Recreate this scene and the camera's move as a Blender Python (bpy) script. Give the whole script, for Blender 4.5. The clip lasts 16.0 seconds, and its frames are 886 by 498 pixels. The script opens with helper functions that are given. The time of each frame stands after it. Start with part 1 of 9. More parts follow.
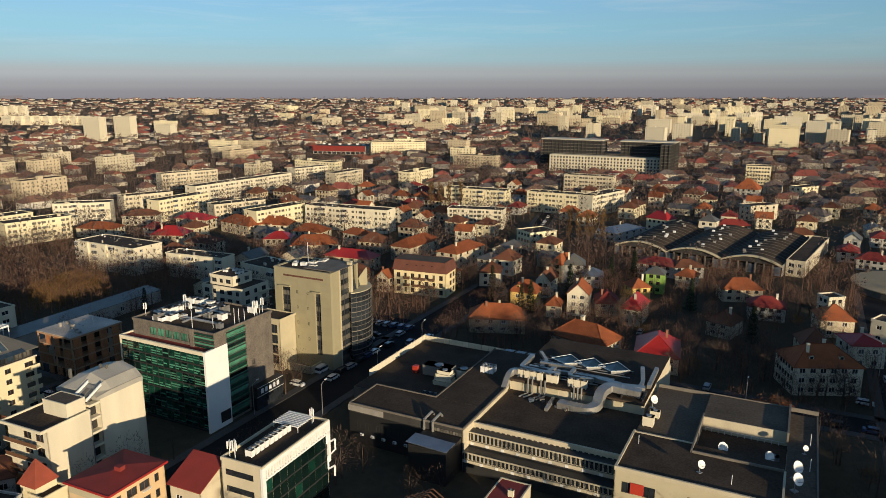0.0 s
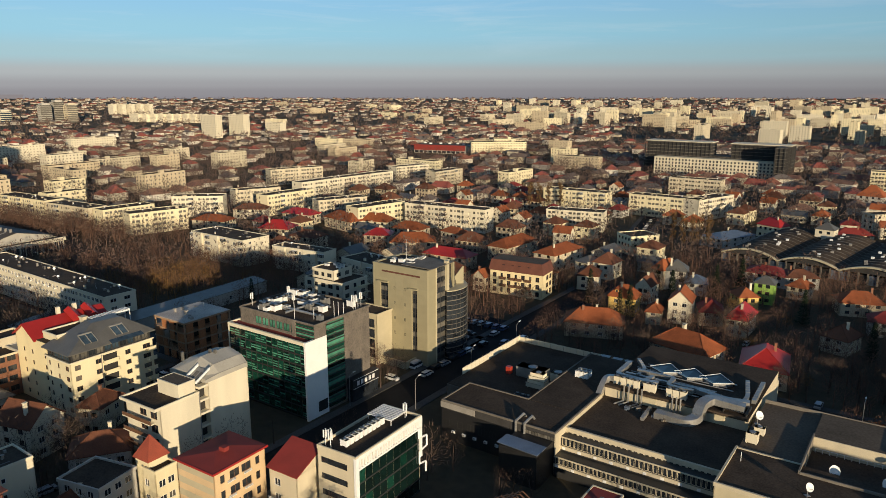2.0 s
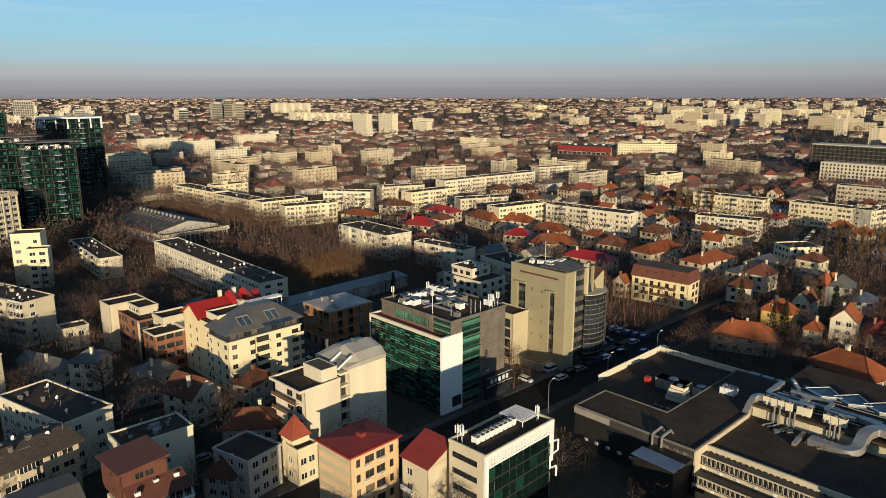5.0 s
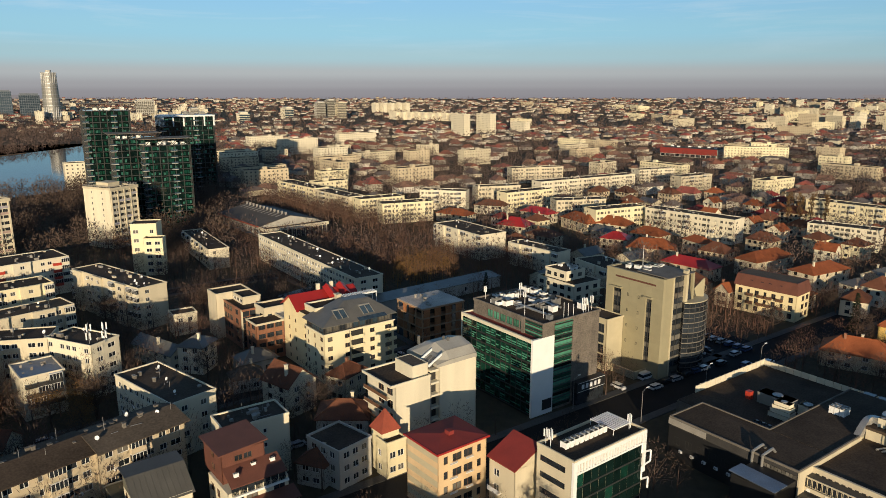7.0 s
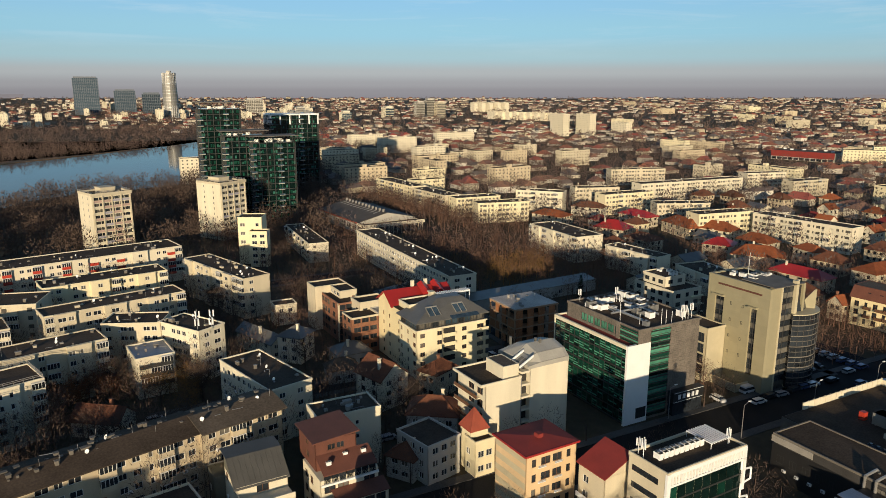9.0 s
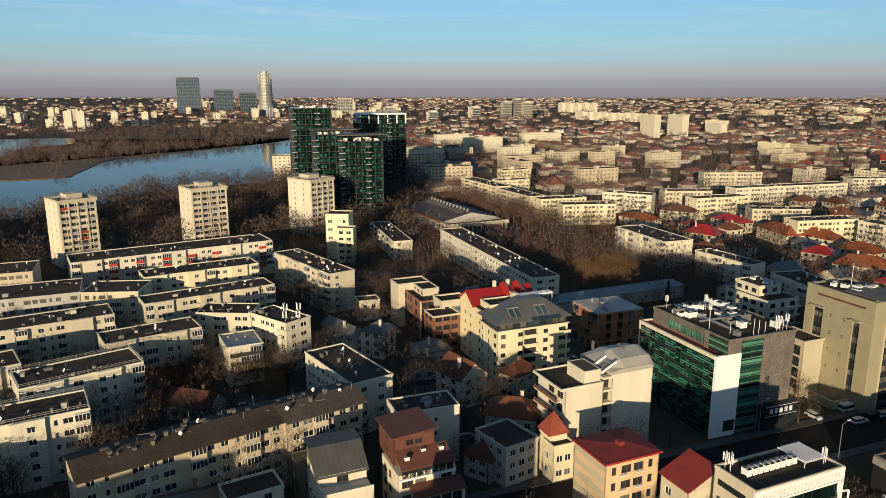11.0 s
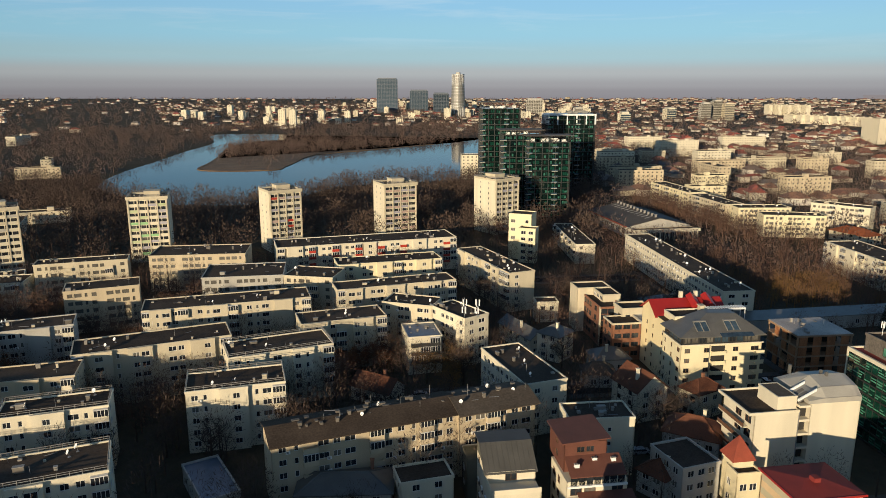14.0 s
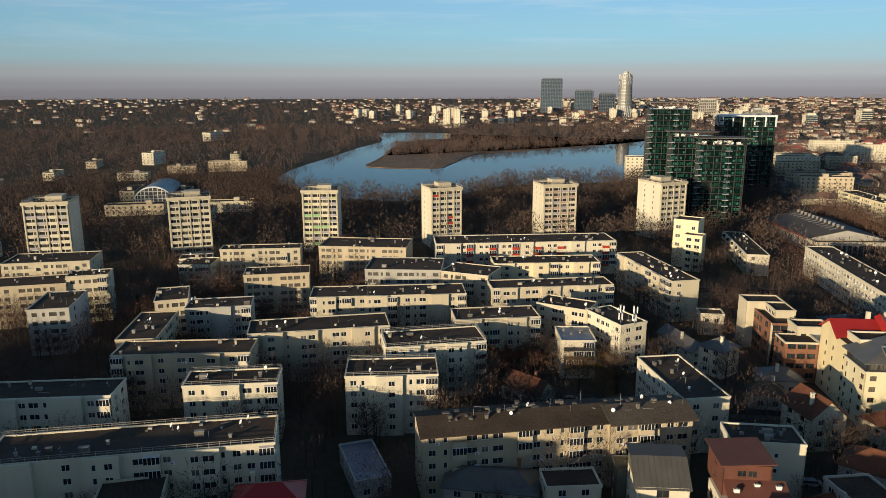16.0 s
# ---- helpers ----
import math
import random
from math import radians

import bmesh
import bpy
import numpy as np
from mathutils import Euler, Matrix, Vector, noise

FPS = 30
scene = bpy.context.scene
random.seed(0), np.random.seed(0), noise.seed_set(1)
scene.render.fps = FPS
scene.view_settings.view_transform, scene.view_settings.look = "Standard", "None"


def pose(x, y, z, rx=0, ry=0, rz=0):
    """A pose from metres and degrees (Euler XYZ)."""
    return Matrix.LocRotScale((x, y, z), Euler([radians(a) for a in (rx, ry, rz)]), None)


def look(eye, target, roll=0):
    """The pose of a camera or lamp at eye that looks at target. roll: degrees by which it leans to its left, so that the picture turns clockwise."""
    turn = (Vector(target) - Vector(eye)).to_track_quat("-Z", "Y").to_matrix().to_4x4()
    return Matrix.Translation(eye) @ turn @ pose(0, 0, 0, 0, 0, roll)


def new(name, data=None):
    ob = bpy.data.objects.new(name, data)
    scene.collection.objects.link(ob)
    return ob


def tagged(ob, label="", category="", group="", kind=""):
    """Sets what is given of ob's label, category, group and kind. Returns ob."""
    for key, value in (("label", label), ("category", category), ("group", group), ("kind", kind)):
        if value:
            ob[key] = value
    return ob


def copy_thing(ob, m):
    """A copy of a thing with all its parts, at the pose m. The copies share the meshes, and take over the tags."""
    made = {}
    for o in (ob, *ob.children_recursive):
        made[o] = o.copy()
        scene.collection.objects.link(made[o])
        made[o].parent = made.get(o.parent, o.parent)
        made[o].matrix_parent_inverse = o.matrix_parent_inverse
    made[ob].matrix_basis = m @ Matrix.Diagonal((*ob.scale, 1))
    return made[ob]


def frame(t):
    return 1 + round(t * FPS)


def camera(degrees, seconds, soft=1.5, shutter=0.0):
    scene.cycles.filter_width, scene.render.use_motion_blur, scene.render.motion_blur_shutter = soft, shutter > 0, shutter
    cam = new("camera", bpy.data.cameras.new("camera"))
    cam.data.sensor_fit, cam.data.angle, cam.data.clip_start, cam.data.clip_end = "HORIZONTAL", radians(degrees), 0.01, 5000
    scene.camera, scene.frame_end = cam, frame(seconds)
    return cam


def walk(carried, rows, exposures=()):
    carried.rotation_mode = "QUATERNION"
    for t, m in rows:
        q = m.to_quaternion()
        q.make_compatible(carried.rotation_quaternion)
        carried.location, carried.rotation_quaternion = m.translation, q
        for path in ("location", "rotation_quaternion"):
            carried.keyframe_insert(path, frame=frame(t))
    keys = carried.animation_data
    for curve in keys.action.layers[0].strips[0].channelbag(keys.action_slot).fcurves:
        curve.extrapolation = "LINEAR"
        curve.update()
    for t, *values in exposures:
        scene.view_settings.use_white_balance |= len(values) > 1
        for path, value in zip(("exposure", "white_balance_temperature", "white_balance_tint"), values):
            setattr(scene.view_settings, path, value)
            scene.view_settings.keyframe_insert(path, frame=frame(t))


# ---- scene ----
cam = camera(63.63, 16.0, soft=0.7)
EYE = 80.0
PATH = [
    (0, -0.000, 77.224, 0.043),
    (0.5, 1.943, 77.226, 0.017),
    (1, 4.028, 77.211, 0.026),
    (1.5, 5.956, 77.223, -0.024),
    (2, 7.979, 77.213, -0.001),
    (2.5, 9.829, 77.205, -0.002),
    (3, 11.797, 77.199, 0.009),
    (3.5, 13.603, 77.204, 0.016),
    (4, 15.564, 77.203, 0.030),
    (6.5, 25.087, 77.239, 0.019),
    (7, 27.094, 77.225, -0.010),
    (7.5, 28.946, 77.223, 0.007),
    (8, 30.954, 77.209, 0.013),
    (8.5, 32.834, 77.201, -0.007),
    (9, 34.850, 77.192, -0.017),
    (9.5, 36.690, 77.204, -0.049),
    (10, 38.683, 77.195, -0.046),
    (12.5, 47.017, 77.214, -0.048),
    (13, 49.955, 77.222, -0.040),
    (13.5, 52.985, 77.224, -0.037),
    (14, 56.511, 77.225, -0.026),
    (14.5, 59.733, 77.228, -0.021),
    (15, 63.244, 77.225, 0.023),
    (15.5, 66.060, 77.228, 0.055),
    (16, 69.330, 77.230, 0.112),
]
walk(cam, [(t, pose(0, 0, EYE, tilt, lean, turn)) for t, turn, tilt, lean in PATH])

# ---- sky, sun ----
SUN_TURN, SUN_HIGH = -62.0, 7.6
world = bpy.data.worlds.new("winter_sky")
scene.world = world
world.use_nodes = True
wt = world.node_tree


def wnode(kind, **settings):
    n = wt.nodes.new(kind)
    for key, value in settings.items():
        n.inputs[key].default_value = value
    return n


sky = wt.nodes.new("ShaderNodeTexSky")
sky.sky_type, sky.sun_disc = "NISHITA", False
sky.sun_elevation, sky.sun_rotation = radians(SUN_HIGH), radians(90 - SUN_TURN)
sky.air_density, sky.dust_density, sky.ozone_density = 1.0, 0.6, 3.0
dim = wnode("ShaderNodeVectorMath"); dim.operation = "SCALE"; dim.inputs["Scale"].default_value = 0.205
wt.links.new(sky.outputs[0], dim.inputs[0])
way = wt.nodes.new("ShaderNodeTexCoord")
split = wt.nodes.new("ShaderNodeSeparateXYZ")
wt.links.new(way.outputs["Generated"], split.inputs[0])
# the haze that lies over the town, by height above the horizon
haze = wt.nodes.new("ShaderNodeValToRGB")
haze.color_ramp.interpolation = "EASE"
HAZE = ((0.0, (0.248, 0.236, 0.260)), (0.10, (0.294, 0.285, 0.304)), (0.174, (0.356, 0.356, 0.372)), (0.287, (0.440, 0.470, 0.480)),
        (0.444, (0.390, 0.580, 0.640)), (0.667, (0.335, 0.620, 0.765)), (0.978, (0.300, 0.585, 0.815)))
while len(haze.color_ramp.elements) < len(HAZE):
    haze.color_ramp.elements.new(0.5)
for stop, (at, rgb) in zip(haze.color_ramp.elements, HAZE):
    stop.position, stop.color = at, (*rgb, 1)
rise = wnode("ShaderNodeMapRange"); rise.inputs["From Min"].default_value = -0.02; rise.inputs["From Max"].default_value = 0.115
wt.links.new(split.outputs["Z"], rise.inputs["Value"])
wt.links.new(rise.outputs[0], haze.inputs[0])
# thin high cloud, drawn out along the horizon
flat = wt.nodes.new("ShaderNodeMapping"); flat.inputs["Scale"].default_value = (2.2, 2.2, 26)
flat.inputs["Location"].default_value = (3.1, 1.7, 0.4)
wt.links.new(way.outputs["Generated"], flat.inputs[0])
wisp = wnode("ShaderNodeTexNoise", Scale=1.6, Detail=7.0, Roughness=0.62, Distortion=0.5)
wt.links.new(flat.outputs[0], wisp.inputs["Vector"])
thin = wnode("ShaderNodeMapRange"); thin.inputs["From Min"].default_value = 0.50; thin.inputs["From Max"].default_value = 0.78
wt.links.new(wisp.outputs[0], thin.inputs["Value"])
high = wnode("ShaderNodeMapRange"); high.inputs["From Min"].default_value = 0.03; high.inputs["From Max"].default_value = 0.08; high.inputs["To Max"].default_value = 0.55
wt.links.new(split.outputs["Z"], high.inputs["Value"])
cover = wnode("ShaderNodeMath"); cover.operation = "MULTIPLY"
wt.links.new(thin.outputs[0], cover.inputs[0]); wt.links.new(high.outputs[0], cover.inputs[1])
clouded = wnode("ShaderNodeMix"); clouded.data_type = "RGBA"
wt.links.new(cover.outputs[0], clouded.inputs["Factor"]); wt.links.new(haze.outputs[0], clouded.inputs["A"])
clouded.inputs["B"].default_value = (0.62, 0.76, 0.84, 1)
upper = wnode("ShaderNodeMapRange"); upper.inputs["From Min"].default_value = 0.13; upper.inputs["From Max"].default_value = 0.30
wt.links.new(split.outputs["Z"], upper.inputs["Value"])
whole = wnode("ShaderNodeMix"); whole.data_type = "RGBA"
wt.links.new(upper.outputs[0], whole.inputs["Factor"]); wt.links.new(clouded.outputs["Result"], whole.inputs["A"]); wt.links.new(dim.outputs[0], whole.inputs["B"])
# the sky is palest to the north-west and deepens on both sides
north = wnode("ShaderNodeVectorMath"); north.operation = "DOT_PRODUCT"
north.inputs[1].default_value = (-math.sin(radians(38)), math.cos(radians(38)), 0)
wt.links.new(way.outputs["Generated"], north.inputs[0])
deep = wnode("ShaderNodeMapRange"); deep.inputs["From Min"].default_value = 0.2; deep.inputs["To Min"].default_value = 0.62
wt.links.new(north.outputs["Value"], deep.inputs["Value"])
shade = wnode("ShaderNodeVectorMath"); shade.operation = "SCALE"
wt.links.new(whole.outputs["Result"], shade.inputs[0]); wt.links.new(deep.outputs[0], shade.inputs["Scale"])
wt.links.new(shade.outputs[0], wt.nodes["Background"].inputs[0])
wt.nodes["Background"].inputs[1].default_value = 1.0

sun = new("sun", bpy.data.lights.new("sun", "SUN"))
sun.data.energy, sun.data.angle, sun.data.color = 5.8, radians(0.6), (1.0, 0.81, 0.55)
sun.matrix_basis = look((0, 0, 0), (-math.cos(radians(SUN_TURN)), -math.sin(radians(SUN_TURN)), -math.tan(radians(SUN_HIGH))))
# ---- materials ----


def surface(name, rgb, rough=0.8, metal=0.0, var=0.22, scale=0.35, fine=9.0, bump=0.15, streak=0.0, each=0.12, coat=0.0, rgb2=None):
    """A weathered surface: base colour with stains at two scales, grain in the relief, and a shift from object to object."""
    m = bpy.data.materials.new(name)
    m.use_nodes = True
    t = m.node_tree
    p = t.nodes["Principled BSDF"]
    co = t.nodes.new("ShaderNodeTexCoord")
    big = t.nodes.new("ShaderNodeTexNoise")
    big.inputs["Scale"].default_value, big.inputs["Detail"].default_value = scale, 4.0
    small = t.nodes.new("ShaderNodeTexNoise")
    small.inputs["Scale"].default_value, small.inputs["Detail"].default_value = fine, 3.0
    t.links.new(co.outputs["Object"], small.inputs["Vector"])
    if streak:
        run = t.nodes.new("ShaderNodeMapping")
        run.inputs["Scale"].default_value = (streak, streak, 0.12)
        t.links.new(co.outputs["Object"], run.inputs[0])
        t.links.new(run.outputs[0], big.inputs["Vector"])
    else:
        t.links.new(co.outputs["Object"], big.inputs["Vector"])
    add = t.nodes.new("ShaderNodeMath"); add.operation = "ADD"
    t.links.new(big.outputs[0], add.inputs[0]); t.links.new(small.outputs[0], add.inputs[1])
    info = t.nodes.new("ShaderNodeObjectInfo")
    mul = t.nodes.new("ShaderNodeMath"); mul.operation = "MULTIPLY_ADD"
    mul.inputs[1].default_value = each * 2
    t.links.new(info.outputs["Random"], mul.inputs[0]); t.links.new(add.outputs[0], mul.inputs[2])
    ramp = t.nodes.new("ShaderNodeMapRange")
    ramp.inputs["From Min"].default_value, ramp.inputs["From Max"].default_value = 0.62, 1.38 + each * 2
    t.links.new(mul.outputs[0], ramp.inputs["Value"])
    mix = t.nodes.new("ShaderNodeMix"); mix.data_type = "RGBA"
    lo = rgb2 or tuple(c * (1 - var * 1.5) for c in rgb)
    hi = rgb if rgb2 else tuple(min(0.9, c * (1 + var * 0.6)) for c in rgb)
    mix.inputs["A"].default_value, mix.inputs["B"].default_value = (*lo, 1), (*hi, 1)
    t.links.new(ramp.outputs[0], mix.inputs["Factor"])
    t.links.new(mix.outputs["Result"], p.inputs["Base Color"])
    p.inputs["Roughness"].default_value, p.inputs["Metallic"].default_value = rough, metal
    p.inputs["Coat Weight"].default_value = coat
    if bump:
        b = t.nodes.new("ShaderNodeBump")
        b.inputs["Strength"].default_value, b.inputs["Distance"].default_value = bump, 0.05
        t.links.new(small.outputs[0], b.inputs["Height"])
        t.links.new(b.outputs[0], p.inputs["Normal"])
    return m


def glazing(name, rgb, rough=0.06, var=0.5):
    """Window glass before a dim room: glossy, with each pane a little different."""
    m = surface(name, rgb, rough, var=var, scale=0.6, fine=0.9, bump=0.0, each=0.35)
    m.node_tree.nodes["Principled BSDF"].inputs["Specular IOR Level"].default_value = 0.6
    return m


def courses(m, scale, depth=0.4, turn=0.0):
    """Adds rows of tiles or seams to a material's relief."""
    t = m.node_tree
    p = t.nodes["Principled BSDF"]
    wave = t.nodes.new("ShaderNodeTexWave")
    wave.inputs["Scale"].default_value, wave.inputs["Distortion"].default_value = scale, 0.4
    wave.bands_direction = "Z" if not turn else "X"
    co = t.nodes.new("ShaderNodeTexCoord")
    t.links.new(co.outputs["Object"], wave.inputs[0])
    b = t.nodes.new("ShaderNodeBump")
    b.inputs["Strength"].default_value, b.inputs["Distance"].default_value = depth, 0.06
    t.links.new(wave.outputs[0], b.inputs["Height"])
    t.links.new(b.outputs[0], p.inputs["Normal"])
    return m


CREAM = surface("cream_render", (0.58, 0.51, 0.37), streak=0.9, var=0.20)
WHITE = surface("white_render", (0.69, 0.625, 0.475), streak=0.9, var=0.16)
BEIGE = surface("beige_render", (0.54, 0.45, 0.31), streak=0.9, var=0.18)
GREYW = surface("grey_render", (0.46, 0.44, 0.39), streak=0.9, var=0.22)
HOTELYEL = surface("warm_yellow_render", (0.76, 0.64, 0.38), streak=0.9, var=0.14)
YELLOW = surface("yellow_render", (0.72, 0.50, 0.15), streak=0.9)
PALEYEL = surface("pale_yellow_render", (0.73, 0.645, 0.43), streak=0.9, var=0.15)
LIME = surface("lime_green_render", (0.30, 0.50, 0.10), streak=0.9)
OCHRE = surface("ochre_stone_cladding", (0.32, 0.285, 0.18), rough=0.7, var=0.12)
SAND = surface("sand_render", (0.50, 0.44, 0.30), rough=0.7, var=0.12)
BRICK = surface("brown_brick", (0.26, 0.115, 0.065), var=0.35, fine=4.0)
PEACH = surface("peach_render", (0.66, 0.48, 0.28), streak=0.9, var=0.15)
DARKSEAM = surface("dark_seamed_sheet", (0.085, 0.082, 0.074), rough=0.7, var=0.25)
MOSSCLAD = surface("grey_green_cladding", (0.13, 0.125, 0.095), var=0.25)
REDTILE = surface("red_clay_tile", (0.36, 0.075, 0.04), var=0.3, each=0.2)
RAWFRAME = surface("raw_ochre_concrete", (0.40, 0.25, 0.15), var=0.3)
SCREED = surface("pale_screed", (0.62, 0.54, 0.46), var=0.45, scale=0.12)
PALEROOF = surface("pale_grey_roof_sheet", (0.40, 0.38, 0.33), rough=0.6, var=0.2)
RAWBRICK = surface("raw_orange_block", (0.42, 0.17, 0.07), var=0.35, fine=3.0)
CONCRETE = surface("weathered_concrete", (0.30, 0.28, 0.25), var=0.3)
STONE = surface("rough_grey_stone", (0.17, 0.145, 0.12), var=0.45, fine=2.2, bump=0.6)
BITUMEN = surface("roof_bitumen", (0.086, 0.064, 0.047), rough=0.95, var=0.45, scale=0.16, fine=2.5, bump=0.5)
BITUMEN_PALE = surface("worn_roof_felt", (0.135, 0.108, 0.082), rough=0.9, var=0.4, scale=0.12, fine=2.0, bump=0.4)
TILE = courses(surface("orange_clay_tile", (0.34, 0.105, 0.045), var=0.4, scale=0.5, fine=5.0, each=0.3), 5.0)
TILE_DARK = courses(surface("brown_clay_tile", (0.18, 0.075, 0.045), var=0.4, scale=0.5, fine=5.0, each=0.3), 5.0)
REDMETAL = surface("red_sheet_metal", (0.36, 0.022, 0.018), rough=0.45, var=0.2, each=0.2)
DARKRED = surface("dark_red_sheet_metal", (0.23, 0.026, 0.020), rough=0.85, var=0.25, each=0.2)
BROWNMETAL = surface("brown_sheet_metal", (0.14, 0.050, 0.032), rough=0.8, var=0.3)
BLUEMETAL = surface("blue_grey_sheet_metal", (0.16, 0.20, 0.26), rough=0.4, metal=0.3, var=0.35)
GREYMETAL = surface("grey_sheet_metal", (0.16, 0.155, 0.14), rough=0.5, metal=0.3, var=0.25)
DARKCONC = surface("dark_grey_concrete", (0.055, 0.053, 0.052), var=0.35)
HALLROOF = surface("weathered_roof_sheet", (0.095, 0.078, 0.062), var=0.4, scale=0.08)
COPING = surface("weathered_coping", (0.19, 0.17, 0.145), var=0.35)
PALEMETAL = surface("pale_grey_sheet_metal", (0.26, 0.255, 0.235), rough=0.5, metal=0.2, var=0.25)
ZINC = surface("galvanised_duct", (0.44, 0.43, 0.41), rough=0.38, metal=0.6, var=0.3)
STEEL = surface("painted_steel", (0.30, 0.30, 0.30), rough=0.5, metal=0.5)
WHITEPAINT = surface("white_paint", (0.80, 0.80, 0.78), rough=0.5, var=0.08)
FRAMEW = surface("white_window_frame", (0.70, 0.69, 0.66), rough=0.5, var=0.1)
DARKFRAME = surface("dark_window_frame", (0.035, 0.035, 0.035), rough=0.5)
BROWNWOOD = surface("brown_timber", (0.13, 0.065, 0.035), rough=0.6)
GLASS = glazing("window_glass", (0.030, 0.036, 0.044))
# paler than real panes: the haze before far windows is in this colour
FARGLASS = glazing("hazed_distant_windows", (0.24, 0.22, 0.18), 0.2)
GLASS_MID = glazing("half_curtained_glass", (0.075, 0.072, 0.068), 0.12)
GLASS_PALE = glazing("curtained_and_hazed_glass", (0.16, 0.15, 0.13))
GLASS_GREEN = glazing("green_glass", (0.010, 0.056, 0.039), 0.05)
GLASS_GREENL = glazing("pale_green_glass", (0.09, 0.28, 0.19), 0.15)
GLASS_DARK = glazing("dark_green_glass", (0.006, 0.018, 0.016), 0.04)
GLASS_TOWER = glazing("tower_glass", (0.045, 0.150, 0.115), 0.12)
GLASS_BLUE = glazing("blue_glass", (0.05, 0.08, 0.11), 0.08)
BLUEGREY = surface("blue_grey_cladding", (0.12, 0.14, 0.17), rough=0.4, var=0.2)
TANROOF = surface("tan_roof_membrane", (0.62, 0.44, 0.24), var=0.2, scale=0.1)
# near-black base colour holds the darkness of unlit insides
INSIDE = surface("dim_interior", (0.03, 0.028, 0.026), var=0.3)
BARK = surface("bark", (0.075, 0.055, 0.042), var=0.3, scale=1.0)
TWIG = surface("bare_twigs", (0.102, 0.072, 0.058), rough=0.9, var=0.3, scale=0.4, bump=0, each=0.35)
# twigs of the farther woods, paled and greyed in colour to stand for haze
TWIG_HAZED = surface("hazed_grey_brown_twigs", (0.128, 0.090, 0.076), rough=0.9, var=0.3, scale=0.02, fine=0.3, bump=0, each=0.3)
TWIG_BROWN = surface("red_brown_twigs", (0.158, 0.092, 0.066), rough=0.9, var=0.35, scale=0.3, bump=0, each=0.35)
TWIG_RED = surface("russet_leaves", (0.21, 0.085, 0.04), rough=0.9, var=0.35, scale=0.4, bump=0, each=0.3)
TWIG_GOLD = surface("golden_brown_twigs", (0.20, 0.115, 0.045), rough=0.9, var=0.35, scale=0.4, bump=0, each=0.3)
NEEDLE = surface("dark_conifer_needles", (0.022, 0.034, 0.018), rough=0.9, var=0.4, bump=0, each=0.3)
ASPHALT = surface("asphalt", (0.025, 0.0245, 0.0245), rough=0.9, var=0.35, scale=0.12, fine=4.0)
PAVING = surface("worn_paving", (0.105, 0.10, 0.092), rough=0.9, var=0.3, scale=0.2, fine=3.0)
SOIL = surface("winter_soil_and_grass", (0.105, 0.082, 0.052), rough=0.95, var=0.4, scale=0.02, fine=0.4, rgb2=(0.045, 0.040, 0.026))
PLATEWHITE = surface("sign_white", (0.75, 0.75, 0.73), var=0.05)
BLACKPAINT = surface("black_panel", (0.018, 0.018, 0.019), rough=0.5)
REDPAINT = surface("red_paint", (0.45, 0.045, 0.025), rough=0.5)
for m in (BITUMEN, BITUMEN_PALE, ASPHALT, PAVING, SOIL, COPING, DARKCONC, TWIG, TWIG_HAZED, TWIG_GOLD, TWIG_RED, TWIG_BROWN, NEEDLE, BARK, TILE, TILE_DARK):
    m.node_tree.nodes["Principled BSDF"].inputs["Specular IOR Level"].default_value = 0.12
WATER = bpy.data.materials.new("lake_water")
WATER.use_nodes = True
wp = WATER.node_tree.nodes["Principled BSDF"]
wp.inputs["Base Color"].default_value = (0.055, 0.066, 0.068, 1)
wp.inputs["IOR"].default_value = 1.10
wp.inputs["Roughness"].default_value = 0.05
wn = WATER.node_tree.nodes.new("ShaderNodeTexNoise"); wn.inputs["Scale"].default_value = 0.35; wn.inputs["Detail"].default_value = 4
wc = WATER.node_tree.nodes.new("ShaderNodeTexCoord"); WATER.node_tree.links.new(wc.outputs["Object"], wn.inputs["Vector"])
wb = WATER.node_tree.nodes.new("ShaderNodeBump"); wb.inputs["Strength"].default_value = 0.05; wb.inputs["Distance"].default_value = 0.3
WATER.node_tree.links.new(wn.outputs[0], wb.inputs["Height"]); WATER.node_tree.links.new(wb.outputs[0], wp.inputs["Normal"])
# ---- building kit ----
rng = random.Random(7)


